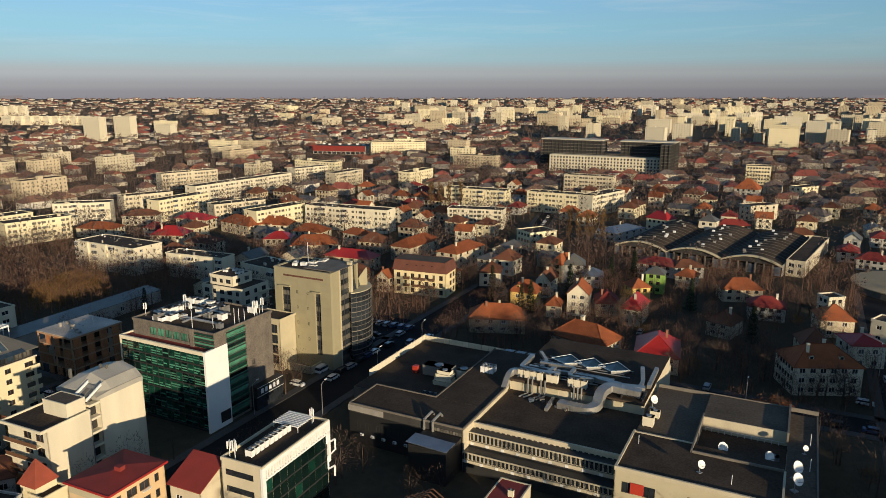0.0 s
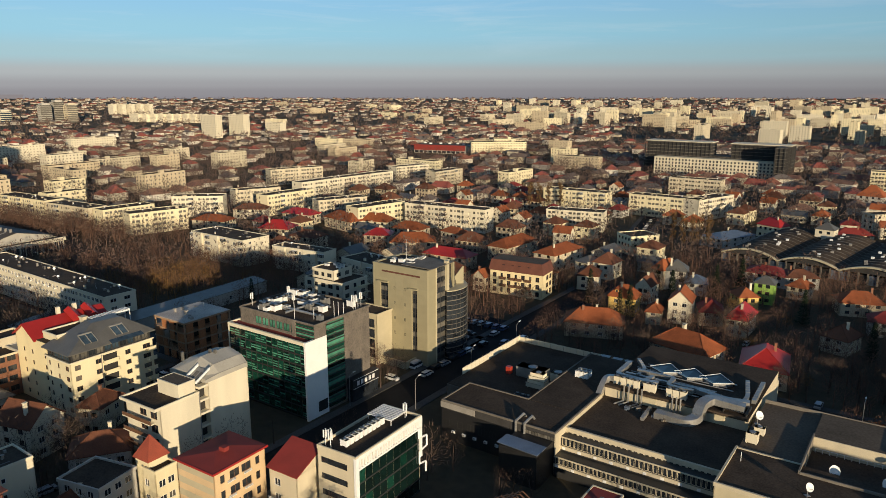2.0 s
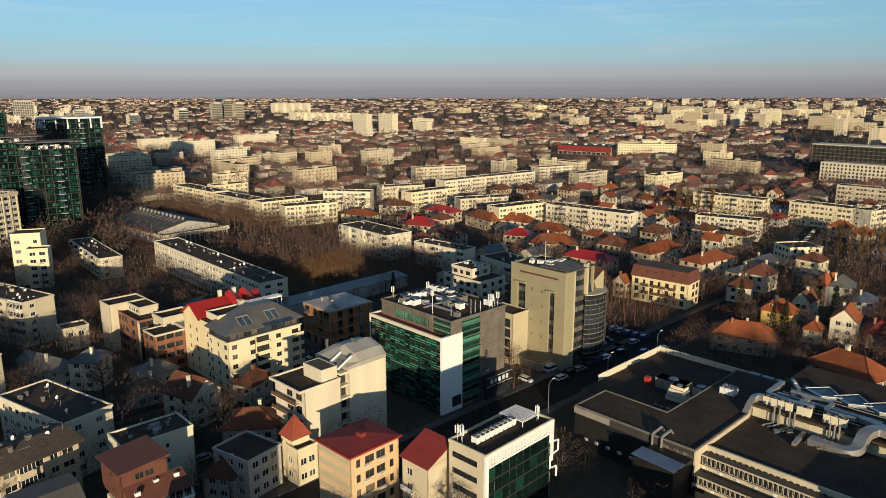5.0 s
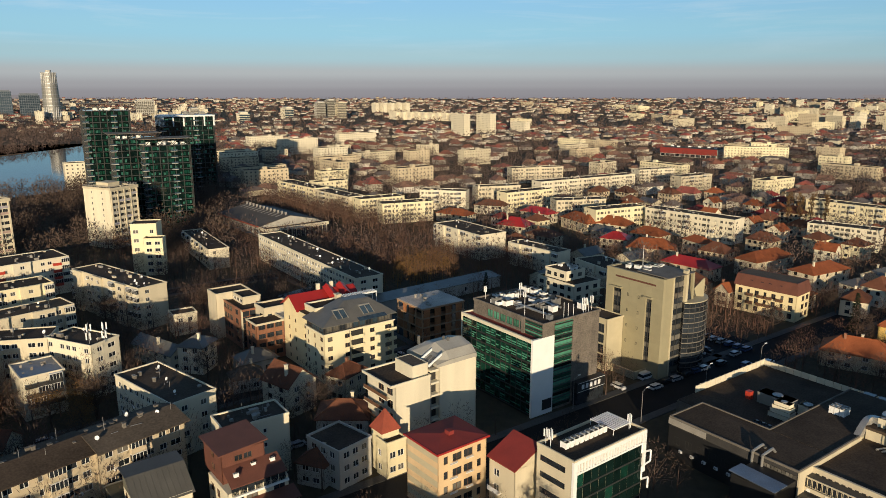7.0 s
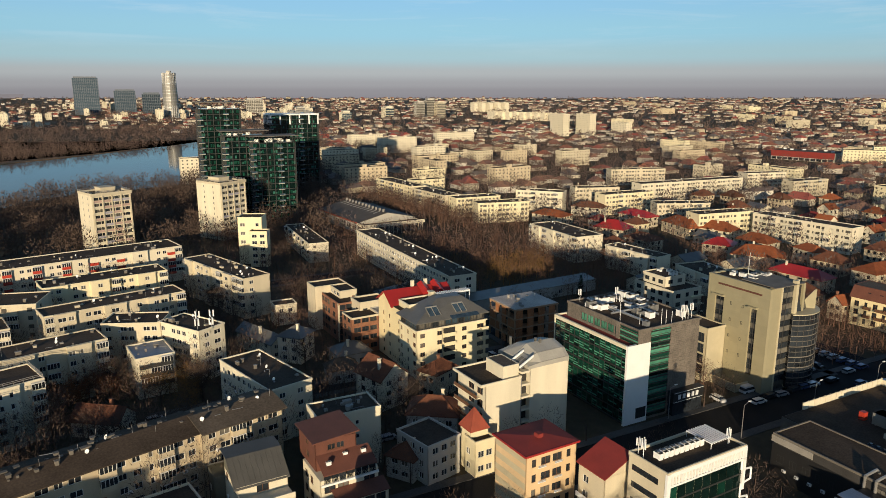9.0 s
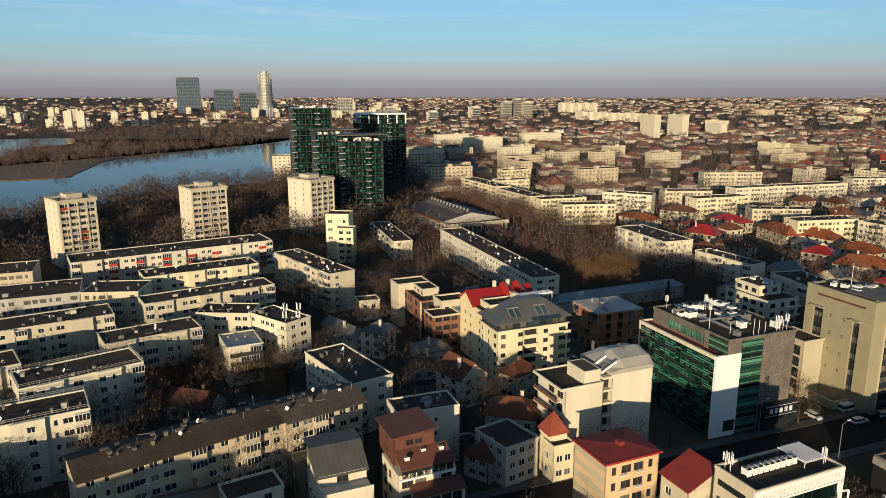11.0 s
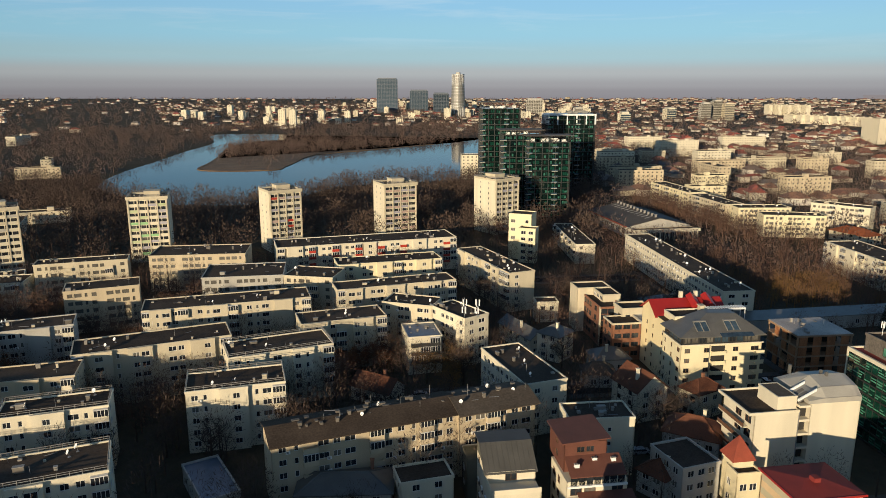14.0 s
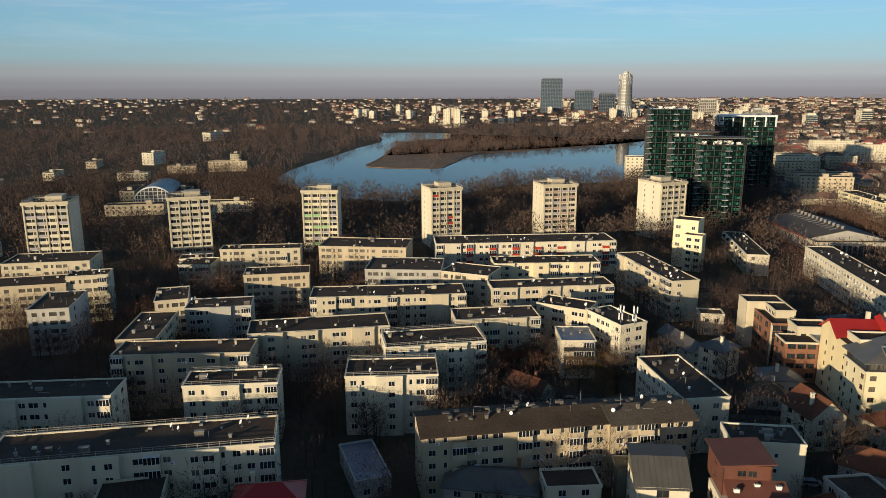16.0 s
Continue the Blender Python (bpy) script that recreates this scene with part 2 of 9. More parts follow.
class Geo:
    """Collects boxes, prisms and panels for one mesh."""

    def __init__(self):
        self.v, self.f, self.m = [], [], []

    def add(self, verts, faces, mi=0):
        k = len(self.v)
        self.v += [tuple(p) for p in verts]
        self.f += [tuple(i + k for i in f) for f in faces]
        self.m += [mi] * len(faces)
        return self

    def box(self, x0, y0, z0, x1, y1, z1, mi=0):
        return self.prism([(x0, y0), (x1, y0), (x1, y1), (x0, y1)], z0, z1, mi)

    def prism(self, pts, z0, z1, mi=0, top=None):
        n = len(pts)
        top = top or pts
        verts = [(x, y, z0) for x, y in pts] + [(x, y, z1) for x, y in top]
        faces = [tuple(range(n))[::-1], tuple(range(n, 2 * n))] + [(i, (i + 1) % n, n + (i + 1) % n, n + i) for i in range(n)]
        return self.add(verts, faces, mi)

    def rod(self, a, b, r, sides=6, mi=0, r2=None):
        a, b = Vector(a), Vector(b)
        d = (b - a).normalized()
        s = d.cross(Vector((0, 0, 1)) if abs(d.z) < 0.9 else Vector((1, 0, 0))).normalized()
        w = d.cross(s)
        r2 = r if r2 is None else r2
        ring = [(math.cos(2 * math.pi * i / sides), math.sin(2 * math.pi * i / sides)) for i in range(sides)]
        verts = [a + (s * c + w * q) * r for c, q in ring] + [b + (s * c + w * q) * r2 for c, q in ring]
        faces = [tuple(range(sides))[::-1], tuple(range(sides, 2 * sides))] + [(i, (i + 1) % sides, sides + (i + 1) % sides, sides + i) for i in range(sides)]
        return self.add(verts, faces, mi)

    def slab(self, a, b, c, d, thick, mi=0):
        """A sloping plate through four corners, its thickness downwards."""
        low = [(p[0], p[1], p[2] - thick) for p in (a, b, c, d)]
        return self.add([a, b, c, d, *low], [(0, 1, 2, 3), (7, 6, 5, 4), (0, 4, 5, 1), (1, 5, 6, 2), (2, 6, 7, 3), (3, 7, 4, 0)], mi)

    def mesh(self, name, mats):
        me = bpy.data.meshes.new(name)
        me.from_pydata(self.v, [], self.f)
        for m in mats if isinstance(mats, (list, tuple)) else [mats]:
            me.materials.append(m)
        me.polygons.foreach_set("material_index", self.m)
        me.update()
        return me


def part(name, geo, mats, parent, label="", at=None):
    ob = new(name, geo.mesh(name, mats) if isinstance(geo, Geo) else geo)
    ob.parent = parent
    if at is not None:
        ob.matrix_basis = at
    return tagged(ob, label)


def box_part(owner, name, mat, *boxes, label=""):
    g = Geo()
    for b in boxes:
        g.box(*b)
    return part(name, g, mat, owner, label)


def thing(name, x, y, yaw, label, category, group="", z=0.0, kind=""):
    ob = new(name)
    ob.empty_display_size = 0.5
    ob.matrix_basis = pose(x, y, z, 0, 0, yaw)
    return tagged(ob, label, category, group, kind)


MESHES = {}


def window_mesh(w, h, frame_mat=None, glass=None, bars=1, rail=False):
    """A window in its frame with mullions; x along the wall, -y outwards, z from the sill."""
    frame_mat, glass = frame_mat or FRAMEW, glass or GLASS
    key = (w, h, frame_mat.name, glass.name, bars, rail)
    if key not in MESHES:
        b, front, back = 0.08, 0.02, 0.10
        xs = [-w / 2, -w / 2 + b]
        for i in range(bars):
            x = -w / 2 + w * (i + 1) / (bars + 1)
            xs += [x - b / 2, x + b / 2]
        xs += [w / 2 - b, w / 2]
        zs = [0, b, h - b, h]
        verts, faces, slots, index = [], [], [], {}

        def v(x, y, z):
            if (x, y, z) not in index:
                index[x, y, z] = len(verts)
                verts.append((x, y, z))
            return index[x, y, z]

        for i in range(len(xs) - 1):
            for j in range(3):
                x0, x1, z0, z1 = xs[i], xs[i + 1], zs[j], zs[j + 1]
                if i % 2 and j == 1:
                    rim = [(x0, z0), (x1, z0), (x1, z1), (x0, z1)]
                    for k in range(4):
                        p, q = rim[k], rim[(k + 1) % 4]
                        faces.append((v(p[0], front, p[1]), v(q[0], front, q[1]), v(q[0], back, q[1]), v(p[0], back, p[1])))
                        slots.append(0)
                    faces.append(tuple(v(x, back, z) for x, z in rim))
                    slots.append(1)
                else:
                    faces.append((v(x0, front, z0), v(x1, front, z0), v(x1, front, z1), v(x0, front, z1)))
                    slots.append(0)
        g = Geo()
        g.v, g.f, g.m = verts, faces, slots
        MESHES[key] = g.mesh("window", [frame_mat, glass])
    return MESHES[key]


class Side:
    """One wall of a building: from p to q, the inside on its left."""

    def __init__(self, p, q):
        self.p, self.q = Vector(p), Vector(q)
        self.len = (self.q - self.p).length
        self.u = (self.q - self.p) / self.len
        self.n = Vector((self.u.y, -self.u.x))
        self.yaw = math.degrees(math.atan2(self.u.y, self.u.x))

    def at(self, s, out=0.0):
        return self.p + self.u * s + self.n * out

    def box(self, g, s0, s1, in_, out, z0, z1, mi=0):
        c = [self.at(s0, out), self.at(s1, out), self.at(s1, in_), self.at(s0, in_)]
        g.prism([tuple(k) for k in c], z0, z1, mi)

    def spot(self, s, z, out=0.0):
        k = self.at(s, out)
        return pose(k.x, k.y, z, 0, 0, self.yaw)


SKIN = 0.17


def facade(side, g, owner, z0, z1, columns, rows, frame_mat=None, glasses=None, make=True, name="window", bars=1):
    """Builds the wall's skin round its windows into g and sets a window into each hole.
    columns: (centre along the wall, width); rows: (sill height, height)."""
    glasses = glasses or (GLASS, GLASS, GLASS, GLASS_PALE)
    z = z0
    for sill, tall in rows:
        side.box(g, 0, side.len, -SKIN, 0, z, sill)
        s = 0.0
        for c, w in columns:
            side.box(g, s, c - w / 2, -SKIN, 0, sill, sill + tall)
            s = c + w / 2
            if make:
                part(name, window_mesh(w, tall, frame_mat, rng.choice(glasses), bars if w > 1.0 else 0, False), None, owner, at=side.spot(c, sill, -0.03))
        side.box(g, s, side.len, -SKIN, 0, sill, sill + tall)
        z = sill + tall
    side.box(g, 0, side.len, -SKIN, 0, z, z1)


def spread(length, kinds, margin=0.8):
    """Centres and widths of bays spelled by letters: w window, W wide, s small, - blank."""
    wide = {"w": 1.5, "W": 2.2, "s": 0.8, "-": 0.0, "d": 1.0}
    step = (length - 2 * margin) / len(kinds)
    return [(margin + step * (i + 0.5), min(wide[k], step - 0.25)) for i, k in enumerate(kinds) if wide[k] > 0]


def sides_of(L, W, x=0.0, y=0.0):
    a, b, c, d = (x - L / 2, y - W / 2), (x + L / 2, y - W / 2), (x + L / 2, y + W / 2), (x - L / 2, y + W / 2)
    return Side(a, b), Side(b, c), Side(c, d), Side(d, a)


def flat_roof(owner, L, W, z, roof_mat, rim_mat, rim=0.45, x=0.0, y=0.0, over=0.12, name="roof"):
    g = Geo()
    g.box(x - L / 2 + 0.05, y - W / 2 + 0.05, z - 0.02, x + L / 2 - 0.05, y + W / 2 - 0.05, z + 0.06)
    part(name, g, roof_mat, owner)
    g = Geo()
    o = over
    x0, x1, y0, y1 = x - L / 2 - o, x + L / 2 + o, y - W / 2 - o, y + W / 2 + o
    t = 0.28
    g.box(x0, y0, z - 0.15, x1, y0 + t, z + rim).box(x0, y1 - t, z - 0.15, x1, y1, z + rim)
    g.box(x0, y0 + t, z - 0.15, x0 + t, y1 - t, z + rim).box(x1 - t, y0 + t, z - 0.15, x1, y1 - t, z + rim)
    part("parapet", g, rim_mat, owner)


def vents(owner, L, W, z, count, mat=None, x=0.0, y=0.0, r=None):
    """Small stacks, hatches, pipes and cable boxes scattered over a roof, too small to count."""
    r = r or rng
    g = Geo()
    for i in range(count * 3):
        px, py = x + r.uniform(-0.46, 0.46) * L, y + r.uniform(-0.38, 0.38) * W
        if i < count:
            s, h = r.uniform(0.4, 0.85), r.uniform(0.5, 1.2)
            k = r.choice((1.0, 1.0, 2.2))
            g.box(px - s * k / 2, py - s / 2, z, px + s * k / 2, py + s / 2, z + h, r.randrange(3))
            g.box(px - s * k / 2 - 0.08, py - s / 2 - 0.08, z + h, px + s * k / 2 + 0.08, py + s / 2 + 0.08, z + h + 0.1, 0)
        elif i % 4 == 0:
            g.rod((px, py, z), (px, py, z + r.uniform(1.2, 2.6)), 0.035, 4, 3)
        elif i % 4 == 1:
            g.rod((px, py, z + 0.12), (px + r.uniform(-3, 3), py + r.uniform(-1, 1), z + 0.12), 0.07, 4, 3)
        else:
            s = r.uniform(0.18, 0.4)
            g.box(px - s, py - s, z, px + s, py + s, z + r.uniform(0.2, 0.6), r.randrange(3))
    stack = [mat] * 3 if mat else [CONCRETE, CREAM, COPING]
    return tagged(part("roof_clutter", g, [*stack, STEEL], owner, "small stacks, hatches and pipes"), kind="stuff")


DISHES = []


def dish(x, y, z, size=0.9, yaw=None, mat=None, label="white satellite dish on a short mast on a flat roof"):
    """A satellite dish that faces the southern sky."""
    if not DISHES:
        ob = thing("satellite_dish", x, y, 0, label, "satellite dish", "roof dishes", z)
        g = Geo()
        n, rings = 14, 3
        verts, faces = [(0, 0, 0)], []
        for k in range(1, rings + 1):
            r = 0.5 * k / rings
            verts += [(r * math.cos(2 * math.pi * i / n), -0.5 * r * r, r * math.sin(2 * math.pi * i / n)) for i in range(n)]
        faces += [(0, 1 + (i + 1) % n, 1 + i) for i in range(n)]
        for k in range(rings - 1):
            a, b = 1 + k * n, 1 + (k + 1) * n
            faces += [(a + i, a + (i + 1) % n, b + (i + 1) % n, b + i) for i in range(n)]
        g.add(verts, faces)
        part("reflector", g, WHITEPAINT, ob, at=pose(0, -0.15, 1.1, -28))
        g = Geo()
        g.rod((0, 0, 0), (0, 0, 1.1), 0.04).box(-0.25, -0.25, 0, 0.25, 0.25, 0.06).rod((0, -0.2, 0.85), (0, -0.75, 1.2), 0.025)
        part("mast", g, STEEL, ob)
        DISHES.append(ob)
    else:
        ob = copy_thing(DISHES[0], pose(x, y, z))
    m = pose(x, y, z, 0, 0, -18 if yaw is None else yaw) @ Matrix.Diagonal((size, size, size, 1))
    ob.matrix_basis = m
    return tagged(ob, label)


def local(x, y, yaw, px, py):
    a = radians(yaw)
    return x + px * math.cos(a) - py * math.sin(a), y + px * math.sin(a) + py * math.cos(a)


def railing(owner, L, W, z, mat=None):
    """A tube rail round a flat roof."""
    g = Geo()
    a, b = L / 2 - 0.1, W / 2 - 0.1
    ring = [(-a, -b), (a, -b), (a, b), (-a, b)]
    for i in range(4):
        p, q = Vector(ring[i]), Vector(ring[(i + 1) % 4])
        for h in (0.45, 0.85):
            g.rod((*p, z + h), (*q, z + h), 0.06, 4)
        n = max(2, round((q - p).length / 2.0))
        for k in range(n):
            c = p.lerp(q, k / n)
            g.rod((*c, z), (*c, z + 0.85), 0.06, 4)
    part("railing", g, mat or CONCRETE, owner)


def balcony(owner, side, s, z, w=2.9, deep=1.0, wall=None, glazed=True, name="balcony"):
    key = (w, deep, (wall or CREAM).name, glazed)
    if key not in MESHES:
        g = Geo()
        g.box(-w / 2, -deep, -0.12, w / 2, 0, 0.0).box(-w / 2, -deep, 0, w / 2, -deep + 0.08, 0.95)
        g.box(-w / 2, -deep + 0.08, 0, -w / 2 + 0.08, 0, 0.95).box(w / 2 - 0.08, -deep + 0.08, 0, w / 2, 0, 0.95)
        if glazed:
            g.box(-w / 2 + 0.05, -deep + 0.03, 0.95, w / 2 - 0.05, 0, 2.35, 1)
            n = 4
            for i in range(n + 1):
                x = -w / 2 + w * i / n
                g.box(x - 0.05, -deep, 0.95, x + 0.05, -deep + 0.06, 2.45, 2)
            g.box(-w / 2, -deep, 2.35, w / 2, 0, 2.50, 2)
        MESHES[key] = g.mesh(name, [wall or CREAM, GLASS, FRAMEW])
    return part(name, MESHES[key], None, owner, at=side.spot(s, z, 0.0))


def cooler(owner, side, s, z):
    key = "cooler"
    if key not in MESHES:
        g = Geo()
        g.box(-0.42, -0.36, 0, 0.42, -0.06, 0.58).box(-0.3, -0.39, 0.08, 0.1, -0.36, 0.5, 1)
        MESHES[key] = g.mesh("air_conditioner", [WHITEPAINT, STEEL])
    part("air_conditioner", MESHES[key], None, owner, at=side.spot(s, z))


def block(x, y, yaw, L, W, h, wall=None, style="w-WswWsw", label="", roof=None, rail=False, full=True, ends="w-", back=True, dishes=2, balconies=True, storeys=5, accent=None, pitched=False, bays=True):
    """A slab of flats with windows in rows, loggias, flat roof, parapet, chimneys and aerials."""
    wall = wall or CREAM
    ob = thing("apartment_block", x, y, yaw, label or "five-storey pale rendered block of flats with flat dark roof", "apartment block", "blocks of flats")
    g = Geo()
    # haze over the farther blocks is put into paler panes
    part("glazing", Geo().box(-L / 2 + SKIN, -W / 2 + SKIN, 0, L / 2 - SKIN, W / 2 - SKIN, h), GLASS if full else GLASS_PALE, ob)
    sides = sides_of(L, W)
    step = (h - 0.9) / storeys
    rows = [(0.9 + step * i + 0.6, 1.3) for i in range(storeys)]
    per = {"w": 2.6, "W": 3.0, "s": 1.7, "-": 1.3, "b": 3.4}
    pattern = ""
    i = 0
    while sum(per[k] for k in pattern) < L - 2.5:
        pattern += style[i % len(style)]
        i += 1
    blank = pattern.replace("b", "-")
    cols = spread(L, blank)
    jut = []
    if full and bays and L > 14:
        for c in ([0.5] if L < 24 else [0.2, 0.72] if L < 36 else [0.13, 0.45, 0.8]):
            c += rng.uniform(-0.05, 0.05)
            jut.append((L * c - rng.uniform(2.4, 3.6), L * c + rng.uniform(2.4, 3.6)))
    for a, b in jut:
        own = [(c - a, w) for c, w in cols if a + w / 2 + 0.3 < c < b - w / 2 - 0.3]
        cols = [(c, w) for c, w in cols if c + w / 2 + 0.1 < a or c - w / 2 - 0.1 > b]
        q = Geo()
        face_ = Side(sides[0].at(a, 0.9), sides[0].at(b, 0.9))
        facade(face_, q, ob, 0, h, own, rows)
        sides[0].box(q, a, a + SKIN, 0.0, 0.9 - SKIN, 0, h)
        sides[0].box(q, b - SKIN, b, 0.0, 0.9 - SKIN, 0, h)
        face_.box(q, -0.1, face_.len + 0.1, -0.3, 0.12, h - 0.1, h + 0.45)
        part("bay", q, wall, ob)
        q = Geo()
        sides[0].box(q, a + SKIN, b - SKIN, -0.05, 0.9 - SKIN, h - 0.2, h + 0.06)
        part("bay_roof", q, roof or BITUMEN, ob)
        q = Geo()
        sides[0].box(q, a + SKIN, b - SKIN, 0.02, 0.9 - SKIN, 0, h - 0.2)
        part("bay_glazing", q, GLASS, ob)
    if full and bays and L > 18:
        cols = [(c, w) for c, w in cols if c + w / 2 < L - 3.0 and (L < 30 or c - w / 2 > 3.0)]
    facade(sides[0], g, ob, 0, h, cols, rows, make=full)
    facade(sides[1], g, ob, 0, h, spread(W, ends), rows, make=full)
    facade(sides[3], g, ob, 0, h, spread(W, ends), rows, make=False)
    facade(sides[2], g, ob, 0, h, spread(L, blank), rows, make=False)
    part("wall", g, wall, ob)
    if pitched:
        q = Geo()
        hip_roof(q, L, W + 1.4, h + 0.05, 1.7, 0.5, True, 0, -0.5)
        part("roof", q, roof or BITUMEN, ob)
    else:
        flat_roof(ob, L, W, h, roof or BITUMEN, wall, 0.38)
    if full and bays and L > 18:
        for end in ((L - 1.5,) if L < 30 else (1.5, L - 1.5)):
            for sill, tall in rows[1:]:
                balcony(ob, sides[0], end, sill - 0.6, 2.8, 0.9, WHITE, True)
    m = 0.8
    bay = (L - 2 * m) / len(pattern)
    for i, k in enumerate(pattern):
        s_ = m + bay * (i + 0.5)
        if any(a - 1.6 < s_ < b + 1.6 for a, b in jut) or (full and bays and L > 18 and (s_ > L - 4.4 or (L > 30 and s_ < 4.4))):
            continue
        if k == "b":
            for j, (sill, tall) in enumerate(rows):
                if j:
                    balcony(ob, sides[0], m + bay * (i + 0.5), sill - 0.55, wall=accent or wall, glazed=rng.random() < 0.75)
        elif k in "wW" and full:
            for sill, tall in rows[1:]:
                if rng.random() < 0.22:
                    cooler(ob, sides[0], m + bay * (i + 0.5) + rng.choice((-1.0, 1.0)), sill - 0.25)
    vents(ob, L, W * (0.7 if pitched else 1), h + (1.1 if pitched else 0), int(L / 2.4) if pitched else max(3, int(L / 7)), r=random.Random(int(L * 10)) if pitched else None, mat=COPING if pitched else None)
    if rail:
        railing(ob, L, W, h + 0.4)
    for _ in range(dishes):
        a, b = local(x, y, yaw, rng.uniform(-0.45, 0.45) * L, rng.uniform(-0.35, 0.35) * W)
        dish(a, b, h + (0.8 if pitched else 0.05), rng.uniform(0.7, 1.05), yaw=rng.uniform(-15, 40))
    return ob


def hip_roof(g, L, W, z, rise, over=0.45, gable=False, x=0.0, y=0.0, thick=0.18, mi=0):
    """Roof planes over a rectangle with overhanging eaves; the ridge runs along the longer side."""
    a, b = L / 2 + over, W / 2 + over
    swap = W > L
    if swap:
        a, b = b, a
    r = a if gable else max(0.05, a - b * 0.95)
    pts = {"A": (-a, -b, z), "B": (a, -b, z), "C": (a, b, z), "D": (-a, b, z), "E": (-r, 0, z + rise), "F": (r, 0, z + rise)}

    def w(p):
        px, py, pz = p
        return (x - py, y + px, pz) if swap else (x + px, y + py, pz)

    P = {k: w(p) for k, p in pts.items()}
    low = {k: (p[0], p[1], p[2] - thick) for k, p in P.items()}
    order = "ABCDEF"
    verts = [P[k] for k in order] + [low[k] for k in order]
    i = {k: n for n, k in enumerate(order)}
    faces = [("A", "B", "F", "E"), ("C", "D", "E", "F"), ("B", "C", "F"), ("D", "A", "E")]
    if gable:
        faces = faces[:2]
    out = [tuple(i[k] for k in f) for f in faces] + [tuple(i[k] + 6 for k in reversed(f)) for f in faces]
    rim = [("A", "B"), ("B", "C"), ("C", "D"), ("D", "A")] if not gable else [("A", "B"), ("C", "D"), ("B", "F"), ("F", "C"), ("D", "E"), ("E", "A")]
    out += [(i[p], i[p] + 6, i[q] + 6, i[q]) for p, q in rim]
    g.add(verts, out, mi)
    return P


def house(x, y, yaw, L, W, eave, rise, wall, roof, label, gable=False, windows="ww", floors=None, name="house", dormers=0, flatroof=False, category="house", chimneys=1, fine=True):
    """A villa: walls with windows, tiled hip or gable roof, ridge caps, chimney."""
    ob = thing(name, x, y, yaw, label, category, "villas")
    g = Geo()
    part("glazing", Geo().box(-L / 2 + SKIN, -W / 2 + SKIN, 0, L / 2 - SKIN, W / 2 - SKIN, eave), GLASS, ob)
    floors = floors or max(1, round(eave / 3.0))
    step = eave / floors
    rows = [(step * i + 0.95, min(1.4, step - 1.3)) for i in range(floors)]
    for i, s in enumerate(sides_of(L, W)):
        n = windows if s.len > 5 else windows[:1]
        if s.len > 11:
            n = n + windows
        facade(s, g, ob, 0, eave, spread(s.len, n), rows, make=fine and (i < 2))
    if gable:
        a, b = L / 2, W / 2
        if W > L:
            g.add([(-a, -b, eave), (a, -b, eave), (0, -b, eave + rise * 0.93), (-a, b, eave), (a, b, eave), (0, b, eave + rise * 0.93)], [(0, 1, 2), (5, 4, 3)])
        else:
            g.add([(-a, -b, eave), (-a, b, eave), (-a, 0, eave + rise * 0.93), (a, -b, eave), (a, b, eave), (a, 0, eave + rise * 0.93)], [(2, 1, 0), (3, 4, 5)])
    part("wall", g, wall, ob)
    if flatroof:
        flat_roof(ob, L, W, eave, roof, wall, 0.5)
        return ob
    r = Geo()
    P = hip_roof(r, L, W, eave, rise, gable=gable)
    part("roof", r, roof, ob)
    c = Geo()
    caps = [("E", "F")] + ([] if gable else [("A", "E"), ("D", "E"), ("B", "F"), ("C", "F")])
    if fine:
        for p, q in caps:
            c.rod(P[p], P[q], 0.13, 5)
        part("ridge_cap", c, roof, ob)
    for i in range(chimneys if fine else 1):
        k = Geo()
        k.box(-0.35, -0.3, 0, 0.35, 0.3, 1.5 + rise * 0.45).box(-0.45, -0.4, 1.5 + rise * 0.45, 0.45, 0.4, 1.65 + rise * 0.45)
        part("chimney", k, rng.choice((CREAM, BRICK, WHITE)), ob, at=pose(rng.uniform(-0.3, 0.3) * L, rng.uniform(-0.3, 0.3) * W, eave + rise * 0.35))
    for i in range(dormers):
        d = Geo()
        d.box(-0.6, -0.2, 0, 0.6, 1.6, 1.1).slab((-0.75, -0.4, 1.1), (0, -0.4, 1.6), (0, 1.9, 1.6), (-0.75, 1.9, 1.1), 0.08, 1).slab((0, -0.4, 1.6), (0.75, -0.4, 1.1), (0.75, 1.9, 1.1), (0, 1.9, 1.6), 0.08, 1)
        d.box(-0.4, -0.23, 0.2, 0.4, -0.2, 0.95, 2)
        part("dormer", d, [wall, roof, GLASS], ob, at=pose(L * (-0.22 + 0.44 * i / max(1, dormers - 1)) if dormers > 1 else 0, -W * 0.33, eave + rise * 0.28))
    return ob
# ---- ground, streets, lake ----
FOOT = []


def claim(x, y, yaw, L, W):
    FOOT.append((x, y, radians(yaw), L / 2, W / 2))


def free(x, y, r=1.0):
    for fx, fy, a, l, w in FOOT:
        dx, dy = x - fx, y - fy
        if abs(dx) + abs(dy) < l + w + r + 60:
            if abs(dx * math.cos(a) + dy * math.sin(a)) < l + r and abs(-dx * math.sin(a) + dy * math.cos(a)) < w + r:
                return False
    return True


ground = Geo().add([(-7000, -7000, 0), (7000, -7000, 0), (7000, 7000, 0), (-7000, 7000, 0)], [(0, 1, 2, 3)])
tagged(new("ground", ground.mesh("ground", SOIL)), "brown winter soil and trodden grass between the streets", "ground", kind="structure")


